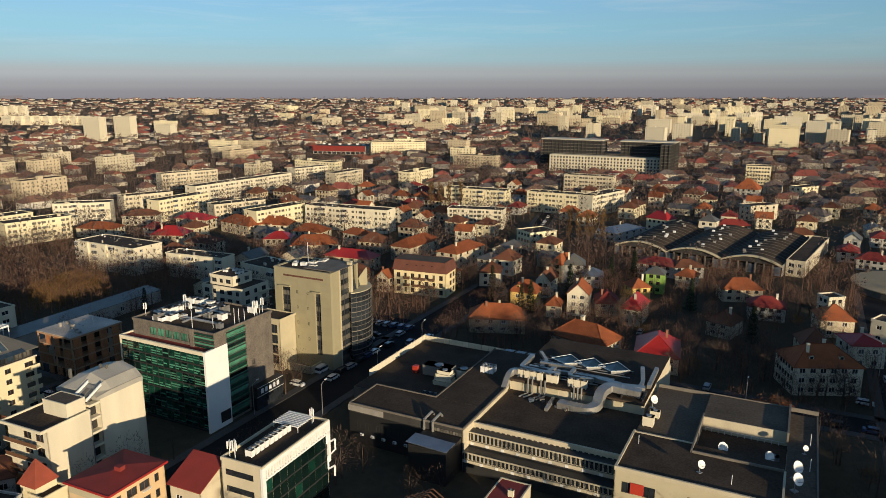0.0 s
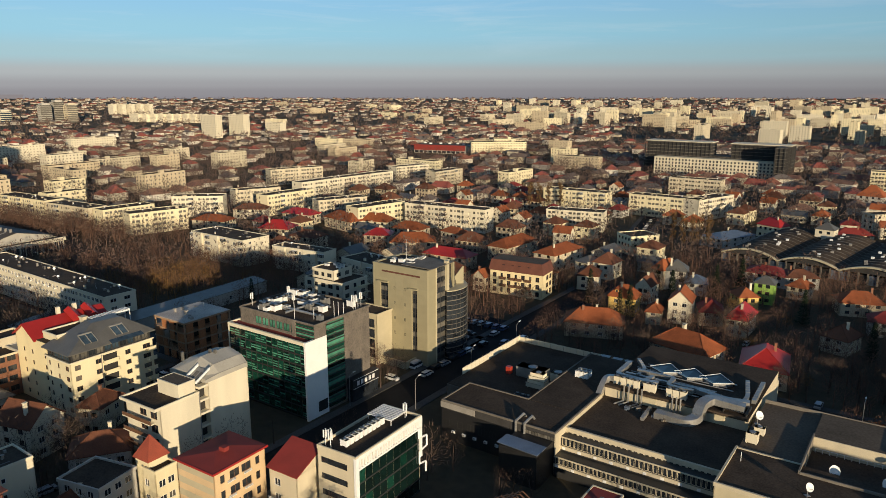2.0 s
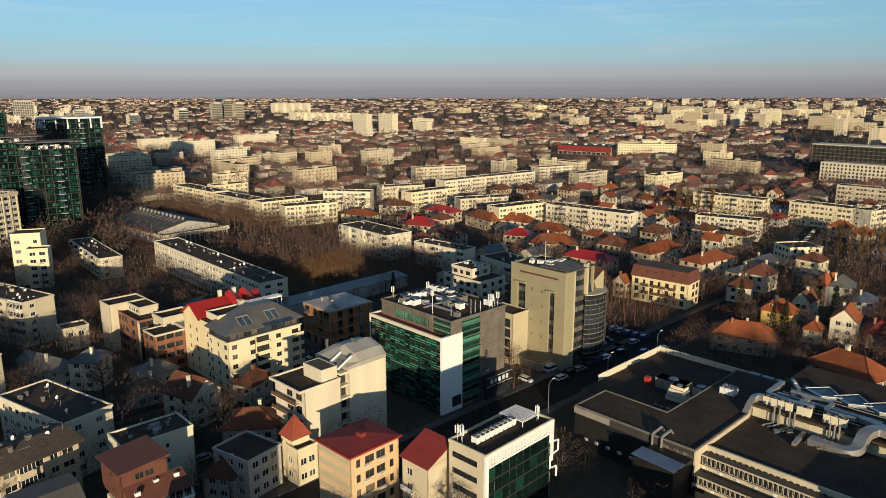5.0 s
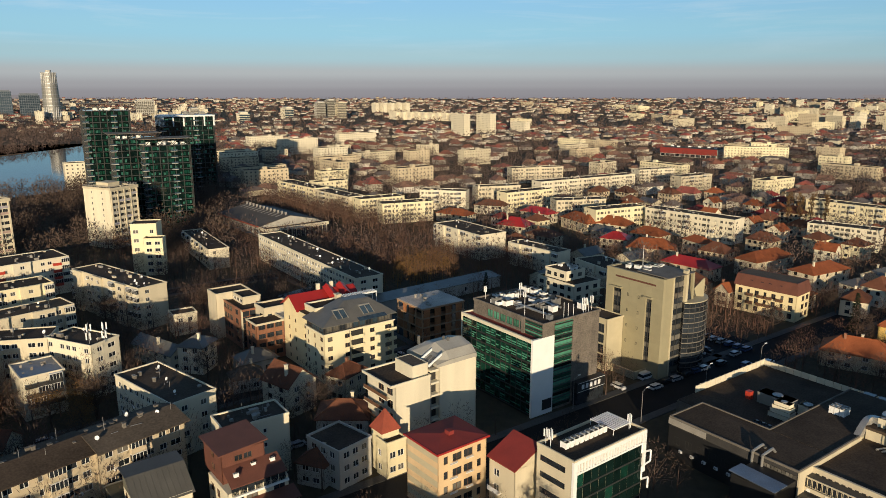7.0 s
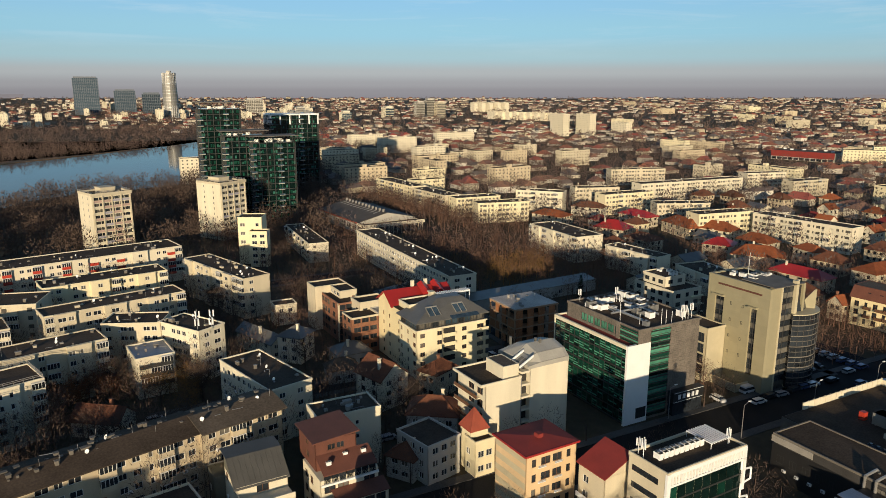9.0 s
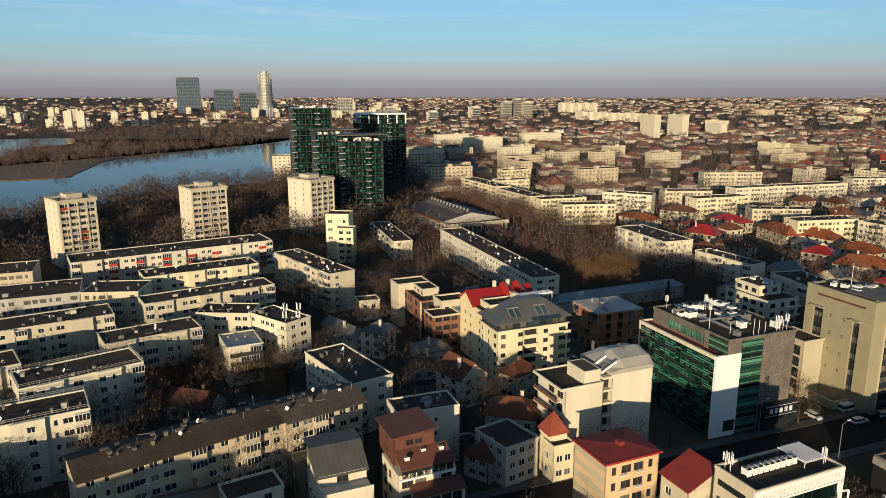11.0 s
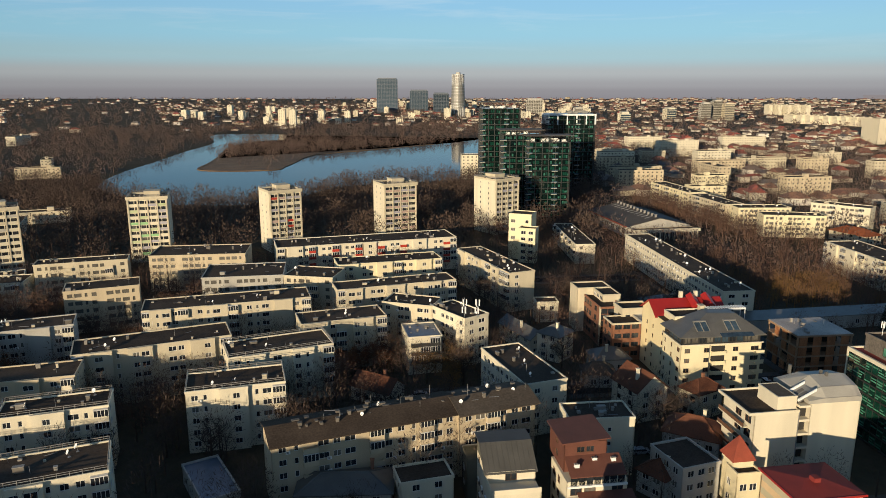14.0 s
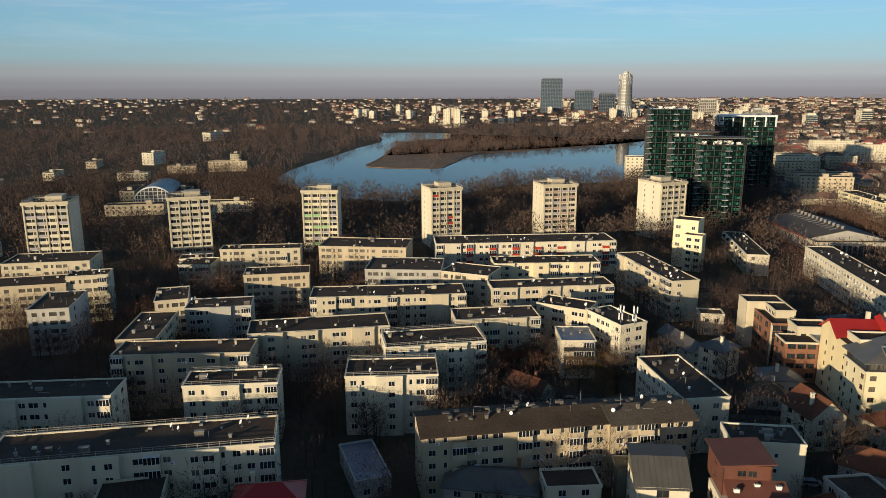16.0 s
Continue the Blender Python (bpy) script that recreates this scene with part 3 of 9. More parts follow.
def lane(name, x, y, yaw, L, W, z, mat, label, category):
    g = Geo().box(-L / 2, -W / 2, 0, L / 2, W / 2, z)
    ob = tagged(new(name, g.mesh(name, mat)), label, category, kind="structure")
    ob.matrix_basis = pose(x, y, 0, 0, 0, yaw)
    return ob


def street(x, y, yaw, L, W, walks=True):
    """Asphalt with a raised pavement on each side."""
    lane("road", x, y, yaw, L, W, 0.03, ASPHALT, "dark asphalt street lying in shade", "road")
    claim(x, y, yaw, L, W)
    if walks:
        for s in (-1, 1):
            px, py = local(x, y, yaw, 0, s * (W / 2 + 1.2))
            lane("pavement", px, py, yaw, L, 2.4, 0.15, PAVING, "grey paved pavement with a raised kerb", "pavement")


MX, MY, MYAW = 3.6, 139.0, -27.0


def mall_at(px, py):
    return local(MX, MY, MYAW, px, py)


street(*mall_at(-50, 20), 63, 260, 12)
street(*mall_at(40, 62), -27, 150, 9)
street(*mall_at(88, 80), 63, 260, 9)
street(*mall_at(-100, 58), -27, 90, 7)
street(*local(50, 395, 63, 10, 0), 75, 120, 9)
street(-150, 215, -27, 130, 7)
street(-125, 140, 63, 110, 6)
street(-230, 180, 63, 160, 7)
lane("car_park", *mall_at(-62, 62), -27, 30, 42, 0.025, ASPHALT, "asphalt parking yard beside the ochre tower", "car park")


def smooth_ring(points, steps=8):
    n = len(points)
    out = []
    for i in range(n):
        p0, p1, p2, p3 = (Vector(points[(i + k - 1) % n]) for k in range(4))
        for s in range(steps):
            t = s / steps
            out.append(0.5 * (2 * p1 + (p2 - p0) * t + (2 * p0 - 5 * p1 + 4 * p2 - p3) * t * t + (3 * p1 - p0 - 3 * p2 + p3) * t ** 3))
    return out


def inside(ring, x, y):
    hit = False
    for i in range(len(ring)):
        a, b = ring[i - 1], ring[i]
        if (a.y > y) != (b.y > y) and x < (b.x - a.x) * (y - a.y) / (b.y - a.y) + a.x:
            hit = not hit
    return hit


def sheet(name, ring, z, mat, label, category):
    me = bpy.data.meshes.new(name)
    bm = bmesh.new()
    top = [bm.verts.new((p.x, p.y, z)) for p in ring]
    face = bm.faces.new(top)
    bmesh.ops.triangulate(bm, faces=[face])
    bm.to_mesh(me)
    bm.free()
    me.materials.append(mat)
    return tagged(new(name, me), label, category, kind="structure")


SHORE = surface("sandy_shore", (0.22, 0.135, 0.070), var=0.4, scale=0.05, fine=0.5, rough=0.95)
LAKE = smooth_ring([(-578, 92), (-525, 107), (-498, 132), (-483, 161), (-499, 202), (-532, 251), (-526, 300), (-519, 353), (-514, 404), (-650, 560), (-906, 711), (-875, 594), (-844, 482),
                    (-825, 421), (-812, 359), (-780, 324), (-731, 291), (-698, 267), (-678, 250), (-693, 208), (-721, 188), (-772, 212), (-838, 242), (-944, 284), (-1049, 352), (-1073, 412),
                    (-1134, 440), (-1195, 453), (-1245, 355), (-1060, 300), (-937, 229), (-822, 168), (-745, 124), (-672, 93), (-620, 84)], 6)
sheet("water", LAKE, 0.25, WATER, "calm blue-grey lake with wooded shores", "lake")


def bank(ring, first, last):
    """A low pale stone edge along a stretch of the shore."""
    g = Geo()
    pts = ring[first:last]
    for p, q in zip(pts, pts[1:]):
        u = (q - p).normalized()
        n = Vector((u.y, -u.x)) * 1.3
        g.prism([tuple(p - n - u * 0.2), tuple(q - n + u * 0.2), tuple(q + n + u * 0.2), tuple(p + n - u * 0.2)], 0.0, 0.8)
    return tagged(new("shore", g.mesh("shore", SHORE)), "pale stone and sand edge of the wooded headland", "shore", kind="structure")


bank(LAKE, 68, 136)
sheet("headland", LAKE[72:132], 0.6, SHORE, "low sandy headland with bare bushes", "headland")
# ---- bare winter trees ----


def bulk(name, verts, tris, mat):
    me = bpy.data.meshes.new(name)
    n, k = len(verts), len(tris)
    me.vertices.add(n)
    me.vertices.foreach_set("co", np.asarray(verts, np.float32).ravel())
    me.loops.add(3 * k)
    me.loops.foreach_set("vertex_index", np.asarray(tris, np.int32).ravel())
    me.polygons.add(k)
    me.polygons.foreach_set("loop_start", np.arange(0, 3 * k, 3, dtype=np.int32))
    me.update(calc_edges=True)
    me.shade_flat()
    me.materials.append(mat)
    return me


def tree_meshes(seed, high, spread_, twigs, mat, narrow=False, thick=0.05, leaves=0.0):
    """A trunk with limbs, and a crown of thin twigs that fork off them."""
    r = random.Random(seed)
    g = Geo()
    g.rod((0, 0, 0), (0, 0, high * 0.30), high * 0.022, 7, 0, high * 0.017)
    tips = []
    lead = high * (0.9 if narrow else 0.62)
    g.rod((0, 0, high * 0.30), (r.uniform(-.3, .3), r.uniform(-.3, .3), lead), high * 0.017, 6, 0, 0.04)
    for i in range(11 if not narrow else 18):
        z = high * (0.22 + 0.42 * i / 11) if not narrow else high * (0.12 + 0.72 * i / 18)
        a = i * 2.4 + r.uniform(-.5, .5)
        up = r.uniform(0.5, 1.0) if not narrow else r.uniform(2.0, 3.2)
        reach = spread_ * r.uniform(0.45, 0.8) * (1.0 if i < 8 or narrow else 0.7)
        b = Vector((math.cos(a) * reach, math.sin(a) * reach, min(high * 0.96, z + reach * up)))
        root = Vector((0, 0, z))
        mid = root.lerp(b, 0.5) + Vector((0, 0, -0.04 * high))
        g.rod(root, mid, high * 0.010, 5, 0, high * 0.007).rod(mid, b, high * 0.007, 4, 0, 0.03)
        for k in range(4):
            c = mid.lerp(b, r.uniform(0.1, 1.0)) + Vector((r.gauss(0, 1), r.gauss(0, 1), r.uniform(0.2, 1.6))) * spread_ * 0.25
            g.rod(mid.lerp(b, 0.3 + 0.2 * k), c, high * 0.004, 3, 0, 0.02)
            tips += [(mid.lerp(b, 0.4 + 0.15 * k), c)]
        tips.append((mid, b))
    nr = np.random.RandomState(seed)
    A = np.array([p for p, q in tips]); B = np.array([q for p, q in tips])
    pick = nr.randint(0, len(A), twigs)
    t = nr.uniform(0.25, 1.0, (twigs, 1))
    base = A[pick] * (1 - t) + B[pick] * t + nr.normal(0, 0.10 * spread_, (twigs, 3))
    way_ = nr.normal(0, 1, (twigs, 3)) + np.array([0, 0, 0.5 if not narrow else 1.6]) + 0.6 * base / (np.abs(base).max() + 1e-6)
    way_ /= np.linalg.norm(way_, axis=1, keepdims=True)
    size = nr.uniform(0.25, 0.75, (twigs, 1)) * (high / 11) * (1 - 0.5 * leaves)
    cross = np.cross(way_, nr.normal(0, 1, (twigs, 3)))
    cross /= np.linalg.norm(cross, axis=1, keepdims=True)
    wide = thick * (1 + 5 * leaves)
    v = np.stack([base - cross * wide, base + cross * wide, base + way_ * size], 1).reshape(-1, 3)
    v[:, 2] = np.maximum(v[:, 2], 0.3)
    crown = bulk("crown", v, np.arange(3 * twigs).reshape(-1, 3), mat)
    return g.mesh("trunk", BARK), crown


def conifer_meshes(seed, high, wide):
    nr = np.random.RandomState(seed)
    g = Geo().rod((0, 0, 0), (0, 0, high * 0.95), high * 0.02, 6, 0, 0.03)
    n = 1500
    z = high * (0.08 + 0.9 * nr.uniform(0, 1, n) ** 1.3)
    tier = 0.75 + 0.25 * np.cos(z * 4.2)
    rad = wide * (1 - z / high) * tier * nr.uniform(0.35, 1.0, n) + 0.1
    a = nr.uniform(0, 2 * math.pi, n)
    p = np.stack([np.cos(a) * rad, np.sin(a) * rad, z], 1)
    d = np.stack([np.cos(a), np.sin(a), np.full(n, -0.35)], 1) * nr.uniform(0.3, 0.8, (n, 1))
    s = np.stack([-np.sin(a), np.cos(a), nr.normal(0, 0.3, n)], 1) * 0.16
    v = np.stack([p - s, p + s, p + d], 1).reshape(-1, 3)
    return g.mesh("trunk", BARK), bulk("crown", v, np.arange(3 * n).reshape(-1, 3), NEEDLE)


TREE_KINDS = {}
for kind, args, label in (
        ("round", (11, 12.0, 4.6, 2000, TWIG), "bare winter tree with a wide brown crown"),
        ("wide", (12, 10.0, 4.8, 2000, TWIG), "bare winter tree with forking grey-brown limbs"),
        ("tall", (13, 15.0, 4.4, 2200, TWIG), "tall bare winter tree with fine brown twigs"),
        ("shrub", (14, 6.5, 3.4, 1800, TWIG_GOLD), "golden-brown leafless shrub among the gardens"),
        ("russet", (15, 9.5, 4.4, 1700, TWIG_RED), "tree that keeps its dry russet leaves")):
    TREE_KINDS[kind] = (*tree_meshes(*args, leaves=0.8 if kind == "russet" else 0.0, thick=0.028), label)
TREE_KINDS["poplar"] = (*tree_meshes(16, 19.0, 2.6, 1500, TWIG_GOLD, narrow=True), "tall narrow bare poplar with upright twigs")
TREE_KINDS["fir"] = (*conifer_meshes(17, 13.0, 2.9), "dark green conifer with dense needles")


def tree(kind, x, y, size=1.0, turn=0.0):
    trunk, crown, label = TREE_KINDS[kind]
    ob = thing("tree", x, y, turn, label, "tree", "street and garden trees")
    ob.scale = (size, size, size)
    part("trunk", trunk, None, ob)
    part("crown", crown, None, ob)


def polar(az, d):
    return -math.sin(radians(az)) * d, math.cos(radians(az)) * d


def plant_near(count):
    r = random.Random(21)
    done = 0
    while done < count:
        az, d = r.uniform(-38, 104), 108 + 180 * r.random() ** 0.85
        x, y = polar(az, d)
        if not free(x, y, 2.2):
            continue
        kind = r.choices(("round", "wide", "tall", "shrub", "russet", "fir"), (5, 5, 4, 2.2, 1.6, 0.7))[0]
        tree(kind, x, y, r.uniform(0.75, 1.2), r.uniform(0, 360))
        done += 1


def wood(name, spots, label, mat, seed, twigs=64, thick=0.11, long_=1.0, limbs=0):
    """Many bare trees too far off to count, as one mesh: trunk slivers and sprays of twigs."""
    nr = np.random.RandomState(seed)
    S = np.array(spots, float)          # x, y, height
    n = len(S)
    hgt, rad = S[:, 2], S[:, 2] * nr.uniform(0.26, 0.42, n)
    k = np.repeat(np.arange(n), twigs)
    m = len(k)
    u = nr.normal(0, 1, (m, 3)); u /= np.linalg.norm(u, axis=1, keepdims=True)
    f = nr.uniform(0.35, 1.0, (m, 1)) ** 0.6
    c = np.stack([S[k, 0], S[k, 1], hgt[k] * 0.55], 1)
    base = c + u * f * np.stack([rad[k], rad[k], hgt[k] * 0.44], 1)
    d = u + nr.normal(0, 0.6, (m, 3)) + np.array([0, 0, 0.7])
    d /= np.linalg.norm(d, axis=1, keepdims=True)
    size = (hgt[k] * nr.uniform(0.10, 0.22, m) * long_)[:, None]
    q = np.cross(d, nr.normal(0, 1, (m, 3))); q /= np.linalg.norm(q, axis=1, keepdims=True)
    w = thick * (hgt[k] / 11)[:, None]
    v = np.stack([base - q * w, base + q * w, base + d * size], 1).reshape(-1, 3)
    a = nr.uniform(0, math.pi, n)
    tx, ty = np.cos(a) * 0.22, np.sin(a) * 0.22
    tv = np.stack([np.stack([S[:, 0] - tx, S[:, 1] - ty, 0 * hgt], 1), np.stack([S[:, 0] + tx, S[:, 1] + ty, 0 * hgt], 1), np.stack([S[:, 0], S[:, 1], hgt * 0.8], 1)], 1).reshape(-1, 3)
    if limbs:
        j = np.repeat(np.arange(n), limbs)
        e = nr.normal(0, 1, (len(j), 3)); e[:, 2] = np.abs(e[:, 2]) * 0.8; e /= np.linalg.norm(e, axis=1, keepdims=True)
        tip = np.stack([S[j, 0], S[j, 1], hgt[j] * 0.58], 1) + e * np.stack([rad[j], rad[j], hgt[j] * 0.36], 1) * 0.9
        foot_ = np.stack([S[j, 0], S[j, 1], hgt[j] * nr.uniform(0.18, 0.45, len(j))], 1)
        o = np.cross(tip - foot_, nr.normal(0, 1, (len(j), 3))); o /= np.linalg.norm(o, axis=1, keepdims=True)
        tv = np.concatenate([tv, np.stack([foot_ - o * 0.06, foot_ + o * 0.06, tip], 1).reshape(-1, 3)])
    V = np.concatenate([v, tv])
    ob = new(name, bulk(name, V, np.arange(len(V)).reshape(-1, 3), mat))
    return tagged(ob, label, "woodland", kind="stuff")
# ---- far town ----


def island_colours(name, colours, rough=0.8):
    """One of several colours for each separate piece of a mesh."""
    m = surface(name, colours[0], rough, var=0.15, scale=0.05, fine=0.6, bump=0)
    t = m.node_tree
    p = t.nodes["Principled BSDF"]
    geo = t.nodes.new("ShaderNodeNewGeometry")
    ramp = t.nodes.new("ShaderNodeValToRGB")
    ramp.color_ramp.interpolation = "CONSTANT"
    while len(ramp.color_ramp.elements) < len(colours):
        ramp.color_ramp.elements.new(0.5)
    for i, (e, c) in enumerate(zip(ramp.color_ramp.elements, colours)):
        e.position, e.color = i / len(colours), (*c, 1)
    t.links.new(geo.outputs["Random Per Island"], ramp.inputs[0])
    t.links.new(ramp.outputs[0], p.inputs["Base Color"])
    return m


# haze is mixed into these colours: walls dulled, dark roofs lifted
FARWALL = island_colours("hazed_far_walls", [(0.50, 0.45, 0.35), (0.60, 0.56, 0.48), (0.40, 0.34, 0.26), (0.48, 0.42, 0.30), (0.32, 0.29, 0.25), (0.54, 0.49, 0.40)])
FARROOF = island_colours("hazed_far_roofs", [(0.26, 0.095, 0.06), (0.19, 0.095, 0.07), (0.14, 0.12, 0.11), (0.29, 0.075, 0.055), (0.16, 0.12, 0.10), (0.23, 0.125, 0.085)])


def far_houses(name, spots, label, seed):
    """Small houses with pitched roofs, beyond counting: x, y, turn, length, width, eave."""
    nr = np.random.RandomState(seed)
    S = np.array(spots, float)
    n = len(S)
    a = np.radians(S[:, 2]); c, s = np.cos(a), np.sin(a)

    def place(px, py, z):
        return np.stack([S[:, 0] + px * c - py * s, S[:, 1] + px * s + py * c, z], 1)

    l, w, h = S[:, 3] / 2, S[:, 4] / 2, S[:, 5]
    up = h + w * nr.uniform(0.35, 0.8, n)
    corners = [place(-l, -w, 0 * h), place(l, -w, 0 * h), place(l, w, 0 * h), place(-l, w, 0 * h), place(-l, -w, h), place(l, -w, h), place(l, w, h), place(-l, w, h)]
    V = np.stack(corners, 1).reshape(-1, 3)
    quad = np.array([[0, 1, 5], [0, 5, 4], [1, 2, 6], [1, 6, 5], [2, 3, 7], [2, 7, 6], [3, 0, 4], [3, 4, 7], [4, 5, 6], [4, 6, 7]])
    T = (quad[None] + 8 * np.arange(n)[:, None, None]).reshape(-1, 3)
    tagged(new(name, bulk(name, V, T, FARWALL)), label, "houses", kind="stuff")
    o = 0.5
    rl = l * nr.uniform(0.2, 1.0, n)
    R = np.stack([place(-l - o, -w - o, h - 0.1), place(l + o, -w - o, h - 0.1), place(l + o, w + o, h - 0.1), place(-l - o, w + o, h - 0.1), place(-rl, 0 * w, up), place(rl, 0 * w, up)], 1).reshape(-1, 3)
    rf = np.array([[0, 1, 5], [0, 5, 4], [2, 3, 4], [2, 4, 5], [1, 2, 5], [3, 0, 4], [0, 3, 2], [0, 2, 1]])
    T = (rf[None] + 6 * np.arange(n)[:, None, None]).reshape(-1, 3)
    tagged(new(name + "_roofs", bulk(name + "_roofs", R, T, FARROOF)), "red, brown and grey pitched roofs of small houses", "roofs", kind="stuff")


SLABS, REMOTE = {}, {}


def join_remote():
    """All blocks of flats beyond counting, one mesh for each colour of wall."""
    for name, rows in REMOTE.items():
        whole_ = Geo()
        for g, x, y, yaw in rows:
            k = len(whole_.v)
            whole_.v += [(*local(x, y, yaw, px, py), z) for px, py, z in g.v]
            whole_.f += [tuple(i + k for i in f) for f in g.f]
            whole_.m += g.m
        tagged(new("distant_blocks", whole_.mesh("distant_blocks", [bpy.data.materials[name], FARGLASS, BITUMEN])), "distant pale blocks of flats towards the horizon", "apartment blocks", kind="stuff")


def slab_block(x, y, yaw, L, W, floors, wall, label="", roof=None):
    """A distant block of flats, also used unseen near by; its windows are holes' worth of hazed pale glass in rows
    behind the wall's piers.
    """
    key = (L, W, floors, wall.name, (math.hypot(x, y) > 800) + (math.hypot(x, y) > 1450))
    h = 1.0 + 2.9 * floors
    claim(x, y, yaw, L, W)
    remote = math.hypot(x, y) > 1450
    if key in SLABS:
        if remote:
            REMOTE.setdefault(wall.name, []).append((SLABS[key], x, y, yaw))
            return None
        return copy_thing(SLABS[key], pose(x, y, 0, 0, 0, yaw))
    words = label or "pale block of flats with rows of windows, distant or unseen"
    g, q, top = Geo(), Geo(), Geo()
    q.box(-L / 2 + 0.25, -W / 2 + 0.25, 0.5, L / 2 - 0.25, W / 2 - 0.25, h - 0.6)
    for side in sides_of(L, W):
        n = max(2, int(side.len / 3.3))
        z = 0.0
        for f in range(floors):
            side.box(g, 0, side.len, -0.2, 0, z, 1.8 + 2.9 * f)
            z = 3.0 + 2.9 * f
        side.box(g, 0, side.len, -0.2, 0, z, h + 0.45)
        s = 0.0
        for i in range(n):
            c = side.len * (i + 0.5) / n
            side.box(g, max(s, 0.02), c - 0.62, -0.18, -0.02, 0, h)
            s = c + 0.62
        side.box(g, s, side.len - 0.02, -0.18, -0.02, 0, h)
    top.box(-L / 2 + 0.2, -W / 2 + 0.2, h - 0.1, L / 2 - 0.2, W / 2 - 0.2, h + 0.05)
    a, b = rng.uniform(-0.3, 0.3) * L, rng.uniform(-0.15, 0.15) * W
    if math.hypot(x, y) > 800:
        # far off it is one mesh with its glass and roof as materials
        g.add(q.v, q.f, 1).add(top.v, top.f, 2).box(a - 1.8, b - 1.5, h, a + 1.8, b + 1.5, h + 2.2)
        if remote:
            SLABS[key] = g
            REMOTE.setdefault(wall.name, []).append((g, x, y, yaw))
            return None
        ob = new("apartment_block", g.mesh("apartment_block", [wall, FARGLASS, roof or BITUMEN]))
        ob.matrix_basis = pose(x, y, 0, 0, 0, yaw)
        tagged(ob, words, "apartment block", "distant blocks of flats")
    else:
        ob = thing("apartment_block", x, y, yaw, words, "apartment block", "blocks of flats in the middle distance")
        part("wall", g, wall, ob)
        # pale glass lowers the windows' contrast here in place of haze
        part("glazing", q, GLASS_PALE, ob)
        part("roof", top, roof or BITUMEN, ob)
        part("stair_head", Geo().box(a - 1.8, b - 1.5, h, a + 1.8, b + 1.5, h + 2.2), wall, ob)
    SLABS[key] = ob
    return ob
# ---- blocks of flats ----


PINKPANEL = surface("faded_pink_panel", (0.50, 0.36, 0.30), var=0.2)
LAVENDER = surface("lavender_grey_panel", (0.40, 0.38, 0.42), var=0.2)
LIMEPANEL = surface("pale_lime_panel", (0.47, 0.52, 0.30), var=0.2)
MINTPANEL = surface("mint_green_panel", (0.30, 0.55, 0.26), var=0.2)


def tower_block(x, y, yaw, L, W, h, panels, words):
    """A ten-storey point block: slender piers, rows of loggias with painted parapets, railed roof with a lift house."""
    ob = thing("tower_block", x, y, yaw, "ten-storey cream concrete tower block with " + words, "apartment tower", "tower blocks beside the park")
    r = random.Random(int(x * 10 + y))
    g = Geo()
    g.box(-L / 2 + SKIN, -W / 2 + SKIN, 0, L / 2 - SKIN, W / 2 - SKIN, h)
    s = sides_of(L, W)
    rows = [(1.9 + 2.85 * i, 1.35) for i in range(10)]
    right = y < 100
    facade(s[0], g, ob, 0, h, spread(L, "WWWWWWW", 0.9), rows, DARKFRAME, glasses=(GLASS, GLASS, GLASS_MID, GLASS_PALE), bars=2)
    facade(s[1], g, ob, 0, h, spread(W, "-s-s-", 0.5), rows, make=right)
    facade(s[2], g, ob, 0, h, [], rows, make=False)
    facade(s[3], g, ob, 0, h, spread(W, "-s-s-", 0.5), rows, make=not right)
    part("wall", g, WHITE, ob)
    for i in range(5):
        f = Geo()
        c = 0.55 + (L - 1.1) * i / 4
        s[0].box(f, c - 0.3, c + 0.3, 0, 0.5, 0, h + 0.2)
        part("pier", f, CREAM, ob)
    for i in range(10):
        for k in range(4):
            d = Geo()
            a, b = 0.85 + (L - 1.1) * k / 4, 0.25 + (L - 1.1) * (k + 1) / 4
            s[0].box(d, a, b, 0, 0.3, 0.75 + 2.85 * i, 1.85 + 2.85 * i)
            part("loggia_parapet", d, r.choice(panels) if r.random() < 0.62 else WHITE, ob)
    flat_roof(ob, L, W, h, BITUMEN, CREAM, 0.9)
    box_part(ob, "cornice", CREAM, (-L / 2 - 0.35, -W / 2 - 0.6, h - 0.5, L / 2 + 0.35, -W / 2 - 0.13, h + 0.95))
    railing(ob, L, W, h + 0.9, STEEL)
    k = Geo().box(-2, -1, h, 5, W / 2 - 2, h + 2.3).box(-2.2, -1.2, h + 2.3, 5.2, W / 2 - 1.8, h + 2.5)
    part("lift_house", k, CREAM, ob)
    vents(ob, L, W, h, 6)


block(-137.1, -10.5, 79.1, 51.5, 11.6, 14.5, style="wWbw-wWsw", wall=WHITE, rail=True, dishes=5, ends="Ww")
claim(-137.1, -10.5, 79.1, 51.5, 11.6)
block(-161.8, 9.1, 75.1, 21.1, 8.7, 14.5, style="wsbw-Ws", wall=WHITE, rail=True, ends="W-")
claim(-161.8, 9.1, 75.1, 21.1, 8.7)
block(-154.6, 45.1, 72.8, 21.6, 10.8, 14.5, style="wsb-w-sWw", wall=WHITE, rail=True, ends="-WW")
claim(-154.6, 45.1, 72.8, 21.6, 10.8)
block(-169.1, -28.9, 74.1, 27.9, 9.7, 14.5, style="wb-wWs", wall=WHITE, ends="ww")
claim(-169.1, -28.9, 74.1, 27.9, 9.7)
# beige on cream walls puts the front row's shade into the colour
block(-186.5, -0.6, 72.7, 34.4, 10.2, 14.5, style="wsWbw-W", dishes=1, wall=BEIGE)
claim(-186.5, -0.6, 72.7, 34.4, 10.2)
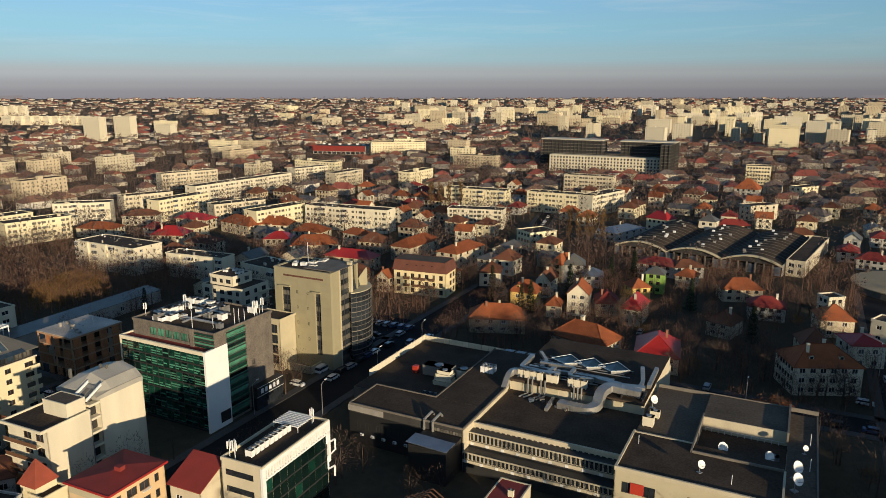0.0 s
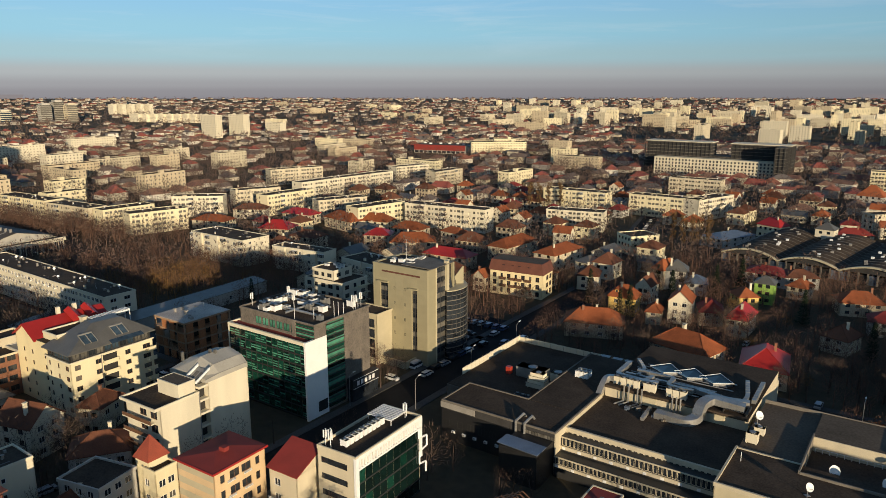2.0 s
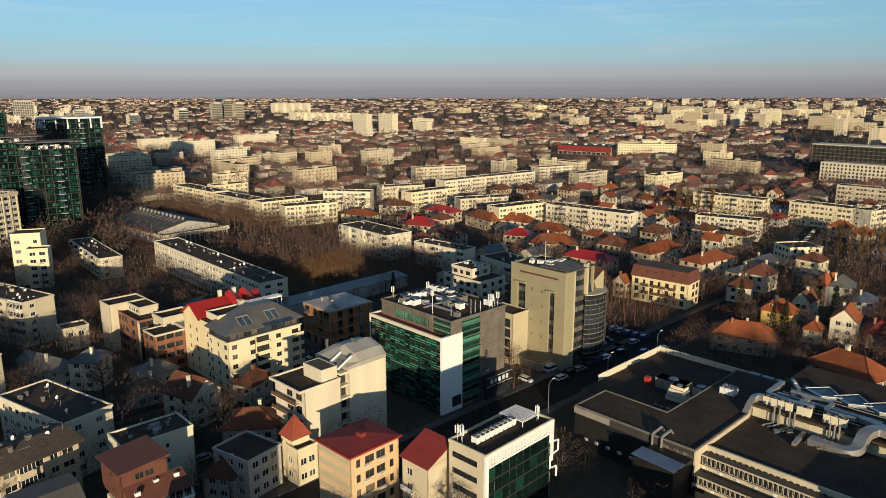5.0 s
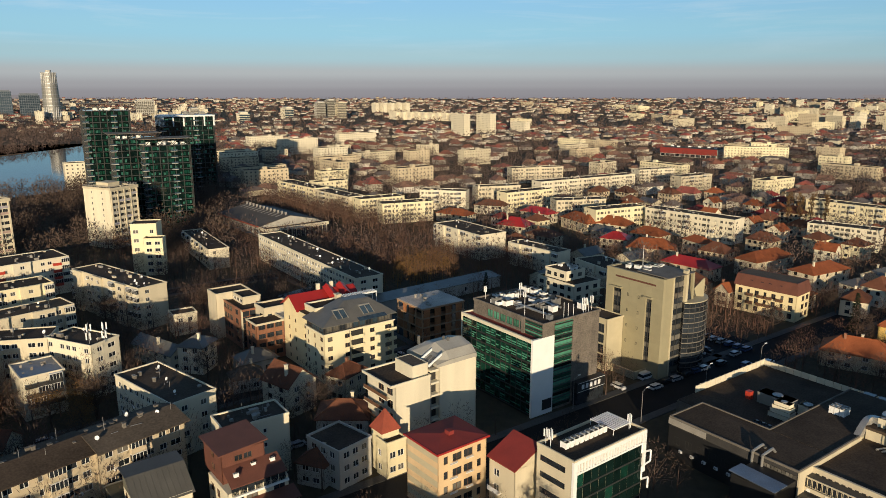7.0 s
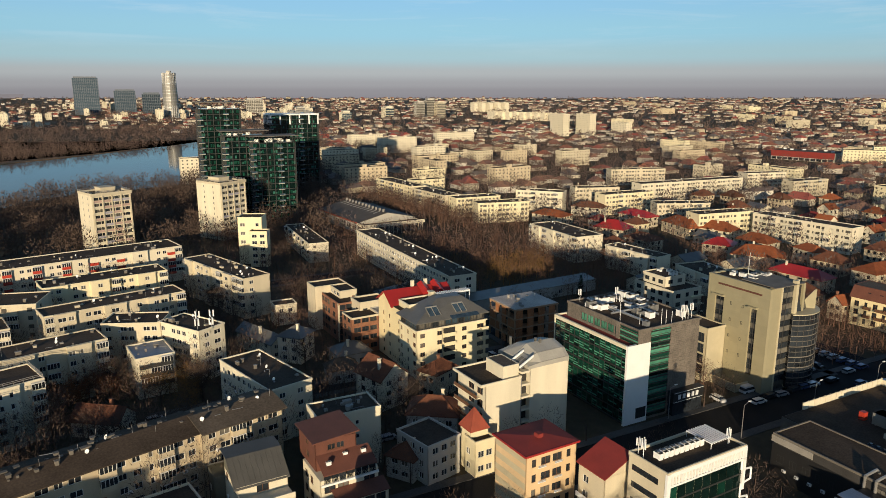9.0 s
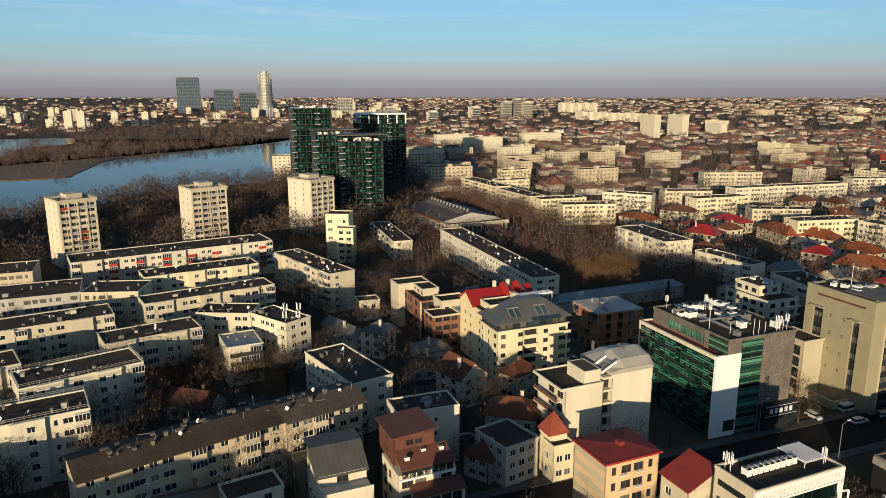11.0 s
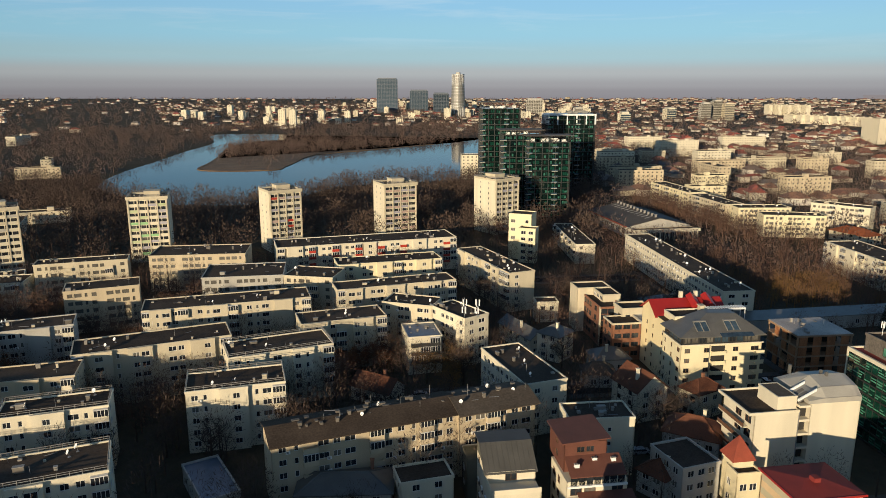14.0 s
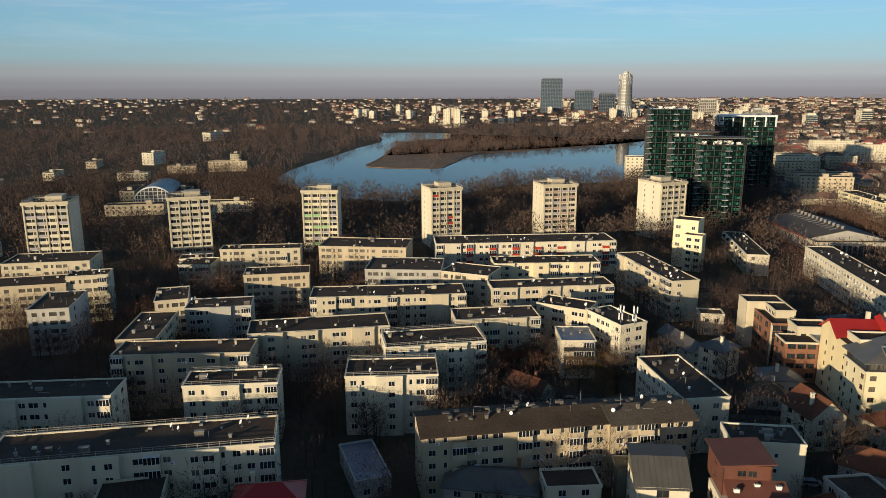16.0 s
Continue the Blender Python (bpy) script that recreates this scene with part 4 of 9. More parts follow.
block(-209.0, -10.2, -14.0, 24.0, 10.5, 14.5, style="wWs-w", dishes=2, bays=False, wall=BEIGE)
claim(-209.0, -10.2, -14.0, 24.0, 10.5)
block(-193.2, 35.2, 79.9, 38.8, 11.9, 14.5, style="w-Wws-wW", dishes=2)
claim(-193.2, 35.2, 79.9, 38.8, 11.9)
block(-171.2, 61.5, 80.0, 26.5, 12.2, 14.5, style="wsbwW-", wall=WHITE, rail=True, ends="W-")
claim(-171.2, 61.5, 80.0, 26.5, 12.2)
block(-271.0, -30.5, 82.9, 13.5, 8.5, 16.5, style="wsWwb-", full=False, dishes=1, wall=CREAM)
claim(-271.0, -30.5, 82.9, 13.5, 8.5)
block(-274.7, -50.5, 82.6, 27.4, 13.5, 14.5, style="wWsw-W", full=False, dishes=1, wall=BEIGE)
claim(-274.7, -50.5, 82.6, 27.4, 13.5)
block(-245.5, -37.5, 80.5, 12.0, 19.8, 14.5, style="wsWwb-", full=False, dishes=1, wall=GREYW)
claim(-245.5, -37.5, 80.5, 12.0, 19.8)
# grey render likewise darkens a cream front for the shade on it
block(-224.3, 10.3, 78.6, 19.5, 10.2, 14.5, style="wWsw-W", wall=GREYW, back=False)
claim(-224.3, 10.3, 78.6, 19.5, 10.2)
block(-240.1, -3.6, 86.5, 10.1, 15.7, 14.5, style="wsWwb-", full=False, dishes=1, wall=CREAM)
claim(-240.1, -3.6, 86.5, 10.1, 15.7)
block(-258.7, 32.6, 78.7, 23.2, 11.5, 14.5, style="wWsw-W", full=False, dishes=1, wall=BEIGE)
claim(-258.7, 32.6, 78.7, 23.2, 11.5)
block(-218.5, 63.1, 74.0, 50.2, 12.4, 14.5, style="wsWwb-", wall=CREAM, back=False)
claim(-218.5, 63.1, 74.0, 50.2, 12.4)
block(-251.2, 79.5, 65.5, 28.1, 19.2, 14.5, style="wWsw-W", full=False, dishes=1, wall=GREYW)
claim(-251.2, 79.5, 65.5, 28.1, 19.2)
block(-234.7, 99.6, 46.0, 18.3, 14.3, 14.5, style="wsWwb-", full=False, dishes=1, wall=CREAM)
claim(-234.7, 99.6, 46.0, 18.3, 14.3)
block(-238.6, 132.0, 72.7, 40.6, 12.0, 14.5, style="wwbww-", wall=PALEYEL, back=False)
claim(-238.6, 132.0, 72.7, 40.6, 12.0)
block(-276.8, 142.3, 73.8, 78.4, 16.9, 14.5, style="wb-w", wall=WHITE, accent=REDPAINT, back=False)
claim(-276.8, 142.3, 73.8, 78.4, 16.9)
block(-207.9, 117.4, 75.7, 41.5, 10.3, 14.5, style="wWw-wW", back=False)
claim(-207.9, 117.4, 75.7, 41.5, 10.3)
block(-184.2, 85.8, 76.2, 24.8, 11.0, 14.5, style="wsWwb-", wall=CREAM, back=False)
claim(-184.2, 85.8, 76.2, 24.8, 11.0)
block(-185.5, 111.2, 39.0, 16.4, 10.0, 14.5, style="w-W", wall=CREAM, bays=False, dishes=1)
claim(-185.5, 111.2, 39.0, 16.4, 10.0)
block(-169.0, 117.6, 3.5, 17.0, 9.0, 14.6, style="w-ww", wall=WHITE, bays=False, dishes=2, ends="wW")
claim(-169.0, 117.6, 3.5, 17.0, 9.0)
block(-168.1, 103.7, 69.0, 9.7, 12.0, 11.0, style="bbb", wall=WHITE, roof=BLUEMETAL, bays=False, dishes=0, storeys=4, accent=DARKFRAME, label="white four-storey wing with black balconies and a grey metal roof")
claim(-168.1, 103.7, 69.0, 9.7, 12.0)
block(-128.5, 108.6, -13.1, 25.6, 10.9, 13, style="wwwww", wall=WHITE, storeys=4, bays=False, dishes=3, ends="ww")
claim(-128.5, 108.6, -13.1, 25.6, 10.9)
block(-121.0, 60.5, 78.8, 38.6, 9.8, 14.5, style="wsbWwW-bw", wall=BEIGE, roof=BITUMEN, dishes=2, pitched=True, bays=False)
claim(-121.0, 60.5, 78.8, 38.6, 9.8)
block(-114.5, 87.5, 77.3, 17.6, 10.3, 14.5, style="wWbw", wall=BEIGE, roof=BITUMEN_PALE, dishes=3, pitched=True, bays=False)
claim(-114.5, 87.5, 77.3, 17.6, 10.3)
block(-215.0, 166.1, -9.9, 44.5, 10.4, 14.5, style="wbwW", dishes=4, back=False)
claim(-215.0, 166.1, -9.9, 44.5, 10.4)
block(-182.5, 236.4, -28.2, 97.6, 11.3, 12, style="wwwwWw", bays=False, wall=WHITE, storeys=4, dishes=9, ends="WW", label="long white four-storey office block with dark flat roof", back=False)
claim(-182.5, 236.4, -28.2, 97.6, 11.3)
block(-301.4, 32.0, 74.8, 32.8, 8.8, 14.5, style="wsWwb-", full=False, dishes=1, wall=CREAM)
claim(-301.4, 32.0, 74.8, 32.8, 8.8)
block(-293.5, 75.3, 63.5, 37.4, 18.3, 14.5, style="wWsw-W", full=False, dishes=1, wall=BEIGE)
claim(-293.5, 75.3, 63.5, 37.4, 18.3)
block(-311.2, -47.4, 79.4, 31.8, 17.3, 14.5, style="wsWwb-", full=False, dishes=1, wall=CREAM)
claim(-311.2, -47.4, 79.4, 31.8, 17.3)
tower_block(-362.8, -53.3, 81, 18.9, 17.0, 30.0, (GREYW, WHITE, LAVENDER), "grey parapets")
claim(-362.8, -53.3, 81, 18.9, 17.0)
tower_block(-354.9, 5.6, 88, 18.9, 15.0, 30.0, (WHITE, GREYW, CREAM), "pale parapets")
claim(-354.9, 5.6, 88, 18.9, 15.0)
tower_block(-353.8, 68.3, 72, 17.7, 15.0, 30.0, (LIMEPANEL, LIMEPANEL, LAVENDER, MINTPANEL), "lime and lavender parapets")
claim(-353.8, 68.3, 72, 17.7, 15.0)
tower_block(-340.8, 127.6, 88, 16.6, 16.0, 30.0, (LAVENDER, PINKPANEL, LAVENDER, REDPAINT), "lavender and red parapets")
claim(-340.8, 127.6, 88, 16.6, 16.0)
tower_block(-331.4, 188.3, 82, 18.6, 16.0, 30.0, (PINKPANEL, PINKPANEL, LAVENDER), "faded pink parapets")
claim(-331.4, 188.3, 82, 18.6, 16.0)
tower_block(-317.9, 246.5, 92, 17.0, 19.0, 30.0, (LAVENDER, GREYW, WHITE), "grey and lavender parapets")
claim(-317.9, 246.5, 92, 17.0, 19.0)
block(-146.8, 315.6, -28.7, 38.6, 15.3, 12, style="bwbw", wall=WHITE, storeys=4, ends="w-", back=False)
claim(-146.8, 315.6, -28.7, 38.6, 15.3)
block(-104.9, 299.8, -21.9, 29.7, 8.5, 10, style="bwWw", wall=WHITE, storeys=3, ends="--", back=False)
claim(-104.9, 299.8, -21.9, 29.7, 8.5)
block(-72.8, 291.1, -36.2, 20.7, 14.0, 8, wall=WHITE, storeys=2, back=False)
claim(-72.8, 291.1, -36.2, 20.7, 14.0)
block(-274.3, 385.2, -23.6, 43.0, 12.0, 12, style="wsWwb-", full=False, dishes=1, wall=CREAM, storeys=4)
claim(-274.3, 385.2, -23.6, 43.0, 12.0)
block(-241.6, 382.2, 58.0, 31.0, 12.0, 12, style="wwwW", full=False, dishes=2, wall=PALEYEL, storeys=4)
claim(-241.6, 382.2, 58.0, 31.0, 12.0)
block(-217.0, 373.3, 48.7, 32.5, 12.0, 12, style="wWsw-W", full=False, dishes=1, wall=PALEYEL, storeys=4)
claim(-217.0, 373.3, 48.7, 32.5, 12.0)
block(-215.3, 423.1, 12.5, 31.6, 11.0, 13, style="wsWwb-", full=False, dishes=1, wall=WHITE, storeys=4)
claim(-215.3, 423.1, 12.5, 31.6, 11.0)
block(-192.8, 459.0, 43.2, 31.5, 11.0, 13, style="wWsw-W", full=False, dishes=1, wall=CREAM, storeys=4)
claim(-192.8, 459.0, 43.2, 31.5, 11.0)
block(-166.5, 445.8, 59.2, 38.9, 11.0, 13, style="wsWwb-", full=False, dishes=1, wall=PALEYEL, storeys=4)
claim(-166.5, 445.8, 59.2, 38.9, 11.0)
block(-150.6, 532.5, 57.8, 93.8, 11.0, 13, style="wWsw-W", full=False, dishes=1, wall=WHITE, storeys=4)
claim(-150.6, 532.5, 57.8, 93.8, 11.0)
block(-126.1, 431.6, 39.2, 32.7, 11.0, 12, style="wsWwb-", full=False, dishes=1, wall=CREAM, storeys=4)
claim(-126.1, 431.6, 39.2, 32.7, 11.0)
block(-96.6, 405.3, 52.7, 35.3, 11.0, 13, style="wWsw-W", full=False, dishes=1, wall=PALEYEL, storeys=4)
claim(-96.6, 405.3, 52.7, 35.3, 11.0)
block(-53.7, 405.4, -21.4, 52.8, 11.0, 13, style="wsWwb-", full=False, dishes=1, wall=WHITE, storeys=4)
claim(-53.7, 405.4, -21.4, 52.8, 11.0)
block(-209.3, 583.7, 43.4, 47.5, 11.0, 13, style="wWsw-W", full=False, dishes=1, wall=CREAM, storeys=4)
claim(-209.3, 583.7, 43.4, 47.5, 11.0)
block(-323.1, 409.3, -23.7, 55.0, 12.0, 12, style="wsWwb-", full=False, dishes=1, wall=PALEYEL, storeys=4)
claim(-323.1, 409.3, -23.7, 55.0, 12.0)
block(-118.4, 625.6, 47.8, 36.7, 11.0, 12, style="wWsw-W", full=False, dishes=1, wall=WHITE, storeys=4)
claim(-118.4, 625.6, 47.8, 36.7, 11.0)
block(-82.1, 593.9, 57.5, 35.3, 11.0, 12, style="wsWwb-", full=False, dishes=1, wall=CREAM, storeys=4)
claim(-82.1, 593.9, 57.5, 35.3, 11.0)
block(77.2, 460.6, -28.4, 44.3, 11.0, 13, style="wWsw-W", full=False, dishes=1, wall=PALEYEL, storeys=4)
claim(77.2, 460.6, -28.4, 44.3, 11.0)
block(103.0, 460.4, 46.2, 39.1, 11.0, 13, style="wsWwb-", full=False, dishes=1, wall=WHITE, storeys=4)
claim(103.0, 460.4, 46.2, 39.1, 11.0)
block(114.4, 555.1, -26.9, 38.5, 11.0, 13, style="wWsw-W", full=False, dishes=1, wall=CREAM, storeys=4)
claim(114.4, 555.1, -26.9, 38.5, 11.0)
block(23.1, 481.2, -26.2, 44.5, 11.0, 13, style="wsWwb-", full=False, dishes=1, wall=PALEYEL, storeys=4)
claim(23.1, 481.2, -26.2, 44.5, 11.0)
block(19.8, 412.6, -14.6, 32.9, 11.0, 11, style="wWsw-W", full=False, dishes=1, wall=WHITE, storeys=4)
claim(19.8, 412.6, -14.6, 32.9, 11.0)
# ---- villas ----
claim(-22.7, 278.0, -30.8, 5.7, 6.0)
house(-22.7, 278.0, -30.8, 5.7, 6.0, 6, 3, CREAM, TILE, "small cream house with orange tiled roof", gable=True, fine=False)
claim(30.7, 255.6, -22.6, 9.7, 7.3)
house(30.7, 255.6, -22.6, 9.7, 7.3, 6.5, 4, YELLOW, TILE, "yellow villa with orange tiled roof and dormers", dormers=2)
claim(18.4, 230.7, -6.2, 18.7, 10.0)
house(18.4, 230.7, -6.2, 18.7, 10.0, 5, 4, BEIGE, TILE, "long villa with weathered orange tiled roof", chimneys=2)
claim(39.9, 245.8, -15.2, 5.0, 7.0)
house(39.9, 245.8, -15.2, 5.0, 7.0, 4.5, 2.5, PALEYEL, TILE, "small pale yellow house with tiled roof")
claim(21.2, 309.2, -41.9, 8.0, 9.0)
house(21.2, 309.2, -41.9, 8.0, 9.0, 6, 2.5, WHITE, GREYMETAL, "white house with low grey roof", fine=False)
claim(28.7, 305.6, -31.5, 8.7, 10.0)
house(28.7, 305.6, -31.5, 8.7, 10.0, 7, 4, WHITE, TILE_DARK, "white house with brown tiled roof", fine=False)
claim(8.1, 320.1, 55.7, 23.4, 11.0)
house(8.1, 320.1, 55.7, 23.4, 11.0, 8, 3, CREAM, TILE, "house with long orange tiled roof", chimneys=3, fine=False)
claim(-13.2, 337.7, 57.6, 26.0, 11.0)
house(-13.2, 337.7, 57.6, 26.0, 11.0, 7, 3.5, CREAM, TILE, "villa with long orange tiled roof", chimneys=2, fine=False)
claim(-41.0, 314.4, -23.3, 23.1, 10.0)
house(-41.0, 314.4, -23.3, 23.1, 10.0, 6, 3, BEIGE, REDMETAL, "long low house with bright red metal roof", fine=False)
claim(20.0, 287.8, -10.5, 8.5, 10.0)
house(20.0, 287.8, -10.5, 8.5, 10.0, 6, 3.5, WHITE, TILE_DARK, "house with red-brown tiled roof", fine=False)
claim(40.7, 270.7, -28.6, 5.8, 9.0)
house(40.7, 270.7, -28.6, 5.8, 9.0, 7, 3.5, WHITE, TILE_DARK, "white gabled house with brown roof", gable=True, fine=False)
claim(50.9, 292.7, -49.2, 5.6, 10.0)
house(50.9, 292.7, -49.2, 5.6, 10.0, 8, 4, BEIGE, TILE, "beige villa with orange tiled roof", fine=False)
claim(55.1, 291.9, -10.6, 8.8, 9.0)
house(55.1, 291.9, -10.6, 8.8, 9.0, 8, 4, GREYW, GREYMETAL, "grey villa with grey metal roof", fine=False)
claim(49.4, 248.6, -18.2, 7.6, 9.6)
house(49.4, 248.6, -18.2, 7.6, 9.6, 8, 4, WHITE, TILE, "white chalet-style villa with orange-brown gabled roof", gable=True)
claim(59.1, 248.0, -8.4, 7.9, 10.0)
house(59.1, 248.0, -8.4, 7.9, 10.0, 5, 3.5, BEIGE, DARKRED, "house with dark red roof")
claim(66.9, 238.6, -28.3, 6.7, 12.3)
house(66.9, 238.6, -28.3, 6.7, 12.3, 6, 4, CREAM, REDMETAL, "cream house with red roof")
claim(84.8, 275.3, -25.3, 6.9, 6.0)
house(84.8, 275.3, -25.3, 6.9, 6.0, 8, 2.5, LIME, GREYMETAL, "lime green house with dark grey roof", fine=False)
claim(74.4, 264.1, 10.2, 7.2, 8.0)
house(74.4, 264.1, 10.2, 7.2, 8.0, 6, 3, YELLOW, TILE, "orange-yellow house with tiled roof", fine=False)
claim(94.5, 304.6, -30.6, 16.5, 12.0)
house(94.5, 304.6, -30.6, 16.5, 12.0, 5, 2.5, GREYW, DARKRED, "long low hall with red roof", fine=False)
claim(105.0, 300.2, -0.2, 12.8, 10.0)
house(105.0, 300.2, -0.2, 12.8, 10.0, 5, 2.5, GREYW, TILE_DARK, "long low hall with brown roof", fine=False)
claim(100.3, 283.6, -37.6, 7.3, 8.0)
house(100.3, 283.6, -37.6, 7.3, 8.0, 5, 3, CREAM, TILE, "small house with orange-brown roof", fine=False)
claim(43.5, 206.9, -42.1, 18.3, 11.3)
house(43.5, 206.9, -42.1, 18.3, 11.3, 6, 4.5, BEIGE, TILE, "large villa with orange tiled hip roof and white chimneys", chimneys=3)
claim(63.3, 199.2, -18.1, 12.1, 15.8)
house(63.3, 199.2, -18.1, 12.1, 15.8, 5.0, 4.6, CREAM, REDMETAL, "cream villa with steep red roof")
claim(93.2, 225.2, -44.6, 8.2, 10.0)
house(93.2, 225.2, -44.6, 8.2, 10.0, 5, 3.5, CREAM, TILE_DARK, "cream house with brown roof")
claim(61.7, 285.0, -11.0, 7.9, 9.0)
house(61.7, 285.0, -11.0, 7.9, 9.0, 5, 2.5, GREYW, BLUEMETAL, "house with blue-grey metal roof", fine=False)
claim(114.4, 265.7, -6.0, 14.6, 10.0)
house(114.4, 265.7, -6.0, 14.6, 10.0, 5, 3.5, BEIGE, TILE, "house with orange tiled roof and gables", fine=False)
claim(101.8, 182.2, -2.5, 17.8, 12.0)
house(101.8, 182.2, -2.5, 17.8, 12.0, 8, 4.5, WHITE, TILE, "large white villa with orange tiled hip roof", windows="www", dormers=2, chimneys=2)
claim(110.5, 202.1, -12.8, 8.1, 10.0)
house(110.5, 202.1, -12.8, 8.1, 10.0, 6, 4, BEIGE, TILE_DARK, "villa with brown tiled roof")
claim(129.3, 225.9, -12.5, 10.3, 10.0)
house(129.3, 225.9, -12.5, 10.3, 10.0, 6, 4, CREAM, TILE, "cream villa with orange tiled roof")
claim(140.9, 248.9, 11.5, 6.7, 6.0)
house(140.9, 248.9, 11.5, 6.7, 6.0, 6, 1, WHITE, BITUMEN, "small white flat-roofed house", flatroof=True, fine=False)
claim(123.6, 199.9, -5.4, 9.5, 10.0)
house(123.6, 199.9, -5.4, 9.5, 10.0, 7, 2, WHITE, REDMETAL, "white house with bright red metal roof")
claim(142.0, 218.8, -51.6, 5.0, 8.0)
house(142.0, 218.8, -51.6, 5.0, 8.0, 7, 3, WHITE, BITUMEN_PALE, "white house with flat roof", flatroof=True)
claim(-143.7, 409.7, -20.8, 21.5, 10.0)
house(-143.7, 409.7, -20.8, 21.5, 10.0, 6, 3, CREAM, REDMETAL, "house with red metal roof", fine=False)
claim(-112.5, 395.7, -39.5, 26.0, 12.0)
house(-112.5, 395.7, -39.5, 26.0, 12.0, 6, 4, BEIGE, TILE, "house with orange tiled roof", fine=False)
claim(-93.9, 393.5, -14.9, 19.6, 11.0)
house(-93.9, 393.5, -14.9, 19.6, 11.0, 6, 4, CREAM, TILE, "house with weathered orange roof", fine=False)
claim(-141.6, 365.2, -5.9, 17.2, 12.0)
house(-141.6, 365.2, -5.9, 17.2, 12.0, 6, 4, CREAM, REDMETAL, "house with red roof behind bare trees", fine=False)
claim(-118.1, 346.0, -20.0, 16.0, 11.0)
house(-118.1, 346.0, -20.0, 16.0, 11.0, 6, 3, CREAM, TILE_DARK, "house with brown tiled roof", fine=False)
claim(-83.3, 355.3, -0.2, 13.5, 11.0)
house(-83.3, 355.3, -0.2, 13.5, 11.0, 6, 3, CREAM, REDMETAL, "house with bright red tiled roof", fine=False)
claim(-70.0, 373.4, -21.3, 17.5, 11.0)
house(-70.0, 373.4, -21.3, 17.5, 11.0, 6, 3.5, CREAM, TILE, "house with orange tiled roof", fine=False)
claim(-63.2, 342.0, 9.5, 22.4, 12.0)
house(-63.2, 342.0, 9.5, 22.4, 12.0, 6, 4, BEIGE, TILE, "large house with orange tiled roof", chimneys=2, fine=False)
claim(-44.2, 360.6, -40.2, 13.4, 8.0)
house(-44.2, 360.6, -40.2, 13.4, 8.0, 7, 2.5, CREAM, TILE, "cream house with orange roof", fine=False)
claim(-189.2, 387.5, -10.4, 21.5, 12.0)
house(-189.2, 387.5, -10.4, 21.5, 12.0, 5, 3, CREAM, TILE, "low house with orange-red roof", fine=False)
claim(-180.5, 422.2, 6.2, 20.2, 11.0)
house(-180.5, 422.2, 6.2, 20.2, 11.0, 6, 3, WHITE, TILE_DARK, "white house with brown roof", fine=False)
claim(47.6, 356.2, -62.9, 12.4, 16.0)
house(47.6, 356.2, -62.9, 12.4, 16.0, 9, 2.5, PALEYEL, BITUMEN, "three-storey pale yellow house with flat roof", flatroof=True, fine=False)
claim(125.0, 402.9, -52.0, 13.6, 9.0)
house(125.0, 402.9, -52.0, 13.6, 9.0, 7, 4, PALEYEL, REDMETAL, "yellow house with red hip roof", fine=False)
claim(143.6, 379.3, -34.5, 8.8, 8.0)
house(143.6, 379.3, -34.5, 8.8, 8.0, 10, 3, WHITE, GREYMETAL, "tall white house with grey roof", fine=False)
claim(96.2, 380.9, 38.9, 26.0, 14.0)
house(96.2, 380.9, 38.9, 26.0, 14.0, 5, 2, GREYW, BLUEMETAL, "workshop with pale blue metal roof", fine=False)
claim(167.2, 411.1, -21.6, 9.1, 9.0)
house(167.2, 411.1, -21.6, 9.1, 9.0, 7, 3, WHITE, DARKRED, "white house with dark red roof", fine=False)
claim(162.0, 393.9, -6.5, 18.0, 10.0)
house(162.0, 393.9, -6.5, 18.0, 10.0, 5, 3, CREAM, DARKRED, "house with dark red roof", fine=False)
claim(184.8, 363.0, 6.5, 14.7, 10.0)
house(184.8, 363.0, 6.5, 14.7, 10.0, 6, 3, CREAM, TILE_DARK, "house with brown roof", fine=False)
claim(202.7, 345.5, -33.5, 7.2, 8.0)
house(202.7, 345.5, -33.5, 7.2, 8.0, 7, 3, GREYW, GREYMETAL, "grey house with steep roof", gable=True, fine=False)
claim(195.3, 436.7, 18.0, 20.3, 10.0)
house(195.3, 436.7, 18.0, 20.3, 10.0, 9, 1, CREAM, BITUMEN, "cream rendered flat-roofed building among gardens", flatroof=True, category="building", fine=False)
claim(263.8, 519.0, 28.0, 18.9, 10.0)
house(263.8, 519.0, 28.0, 18.9, 10.0, 9, 1, PALEYEL, BITUMEN, "pale yellow rendered flat-roofed building among trees", flatroof=True, category="building", fine=False)
claim(223.0, 519.0, -33.4, 16.1, 14.0)
house(223.0, 519.0, -33.4, 16.1, 14.0, 8, 7, GREYW, TILE, "hall with steep brown pyramid roof", fine=False)
claim(266.4, 603.0, -24.0, 19.4, 14.0)
house(266.4, 603.0, -24.0, 19.4, 14.0, 15, 1, PALEYEL, BITUMEN, "yellow office building with rows of windows", flatroof=True, windows="wwww", category="building", fine=False)
claim(-111.9, 133.0, 79.4, 9.0, 10.1)
house(-111.9, 133.0, 79.4, 9.0, 10.1, 8, 4, WHITE, TILE_DARK, "white gabled house with red-brown roof", gable=True)
claim(-180.6, 162.8, 60.7, 7.7, 6.0)
house(-180.6, 162.8, 60.7, 7.7, 6.0, 7, 1, WHITE, BITUMEN, "small white flat-roofed house", flatroof=True)
claim(-152.2, 141.4, 15.2, 7.8, 8.0)
house(-152.2, 141.4, 15.2, 7.8, 8.0, 8, 2.5, WHITE, GREYMETAL, "white house with grey roof in shade")
claim(-165.6, 139.8, -7.8, 18.9, 6.0)
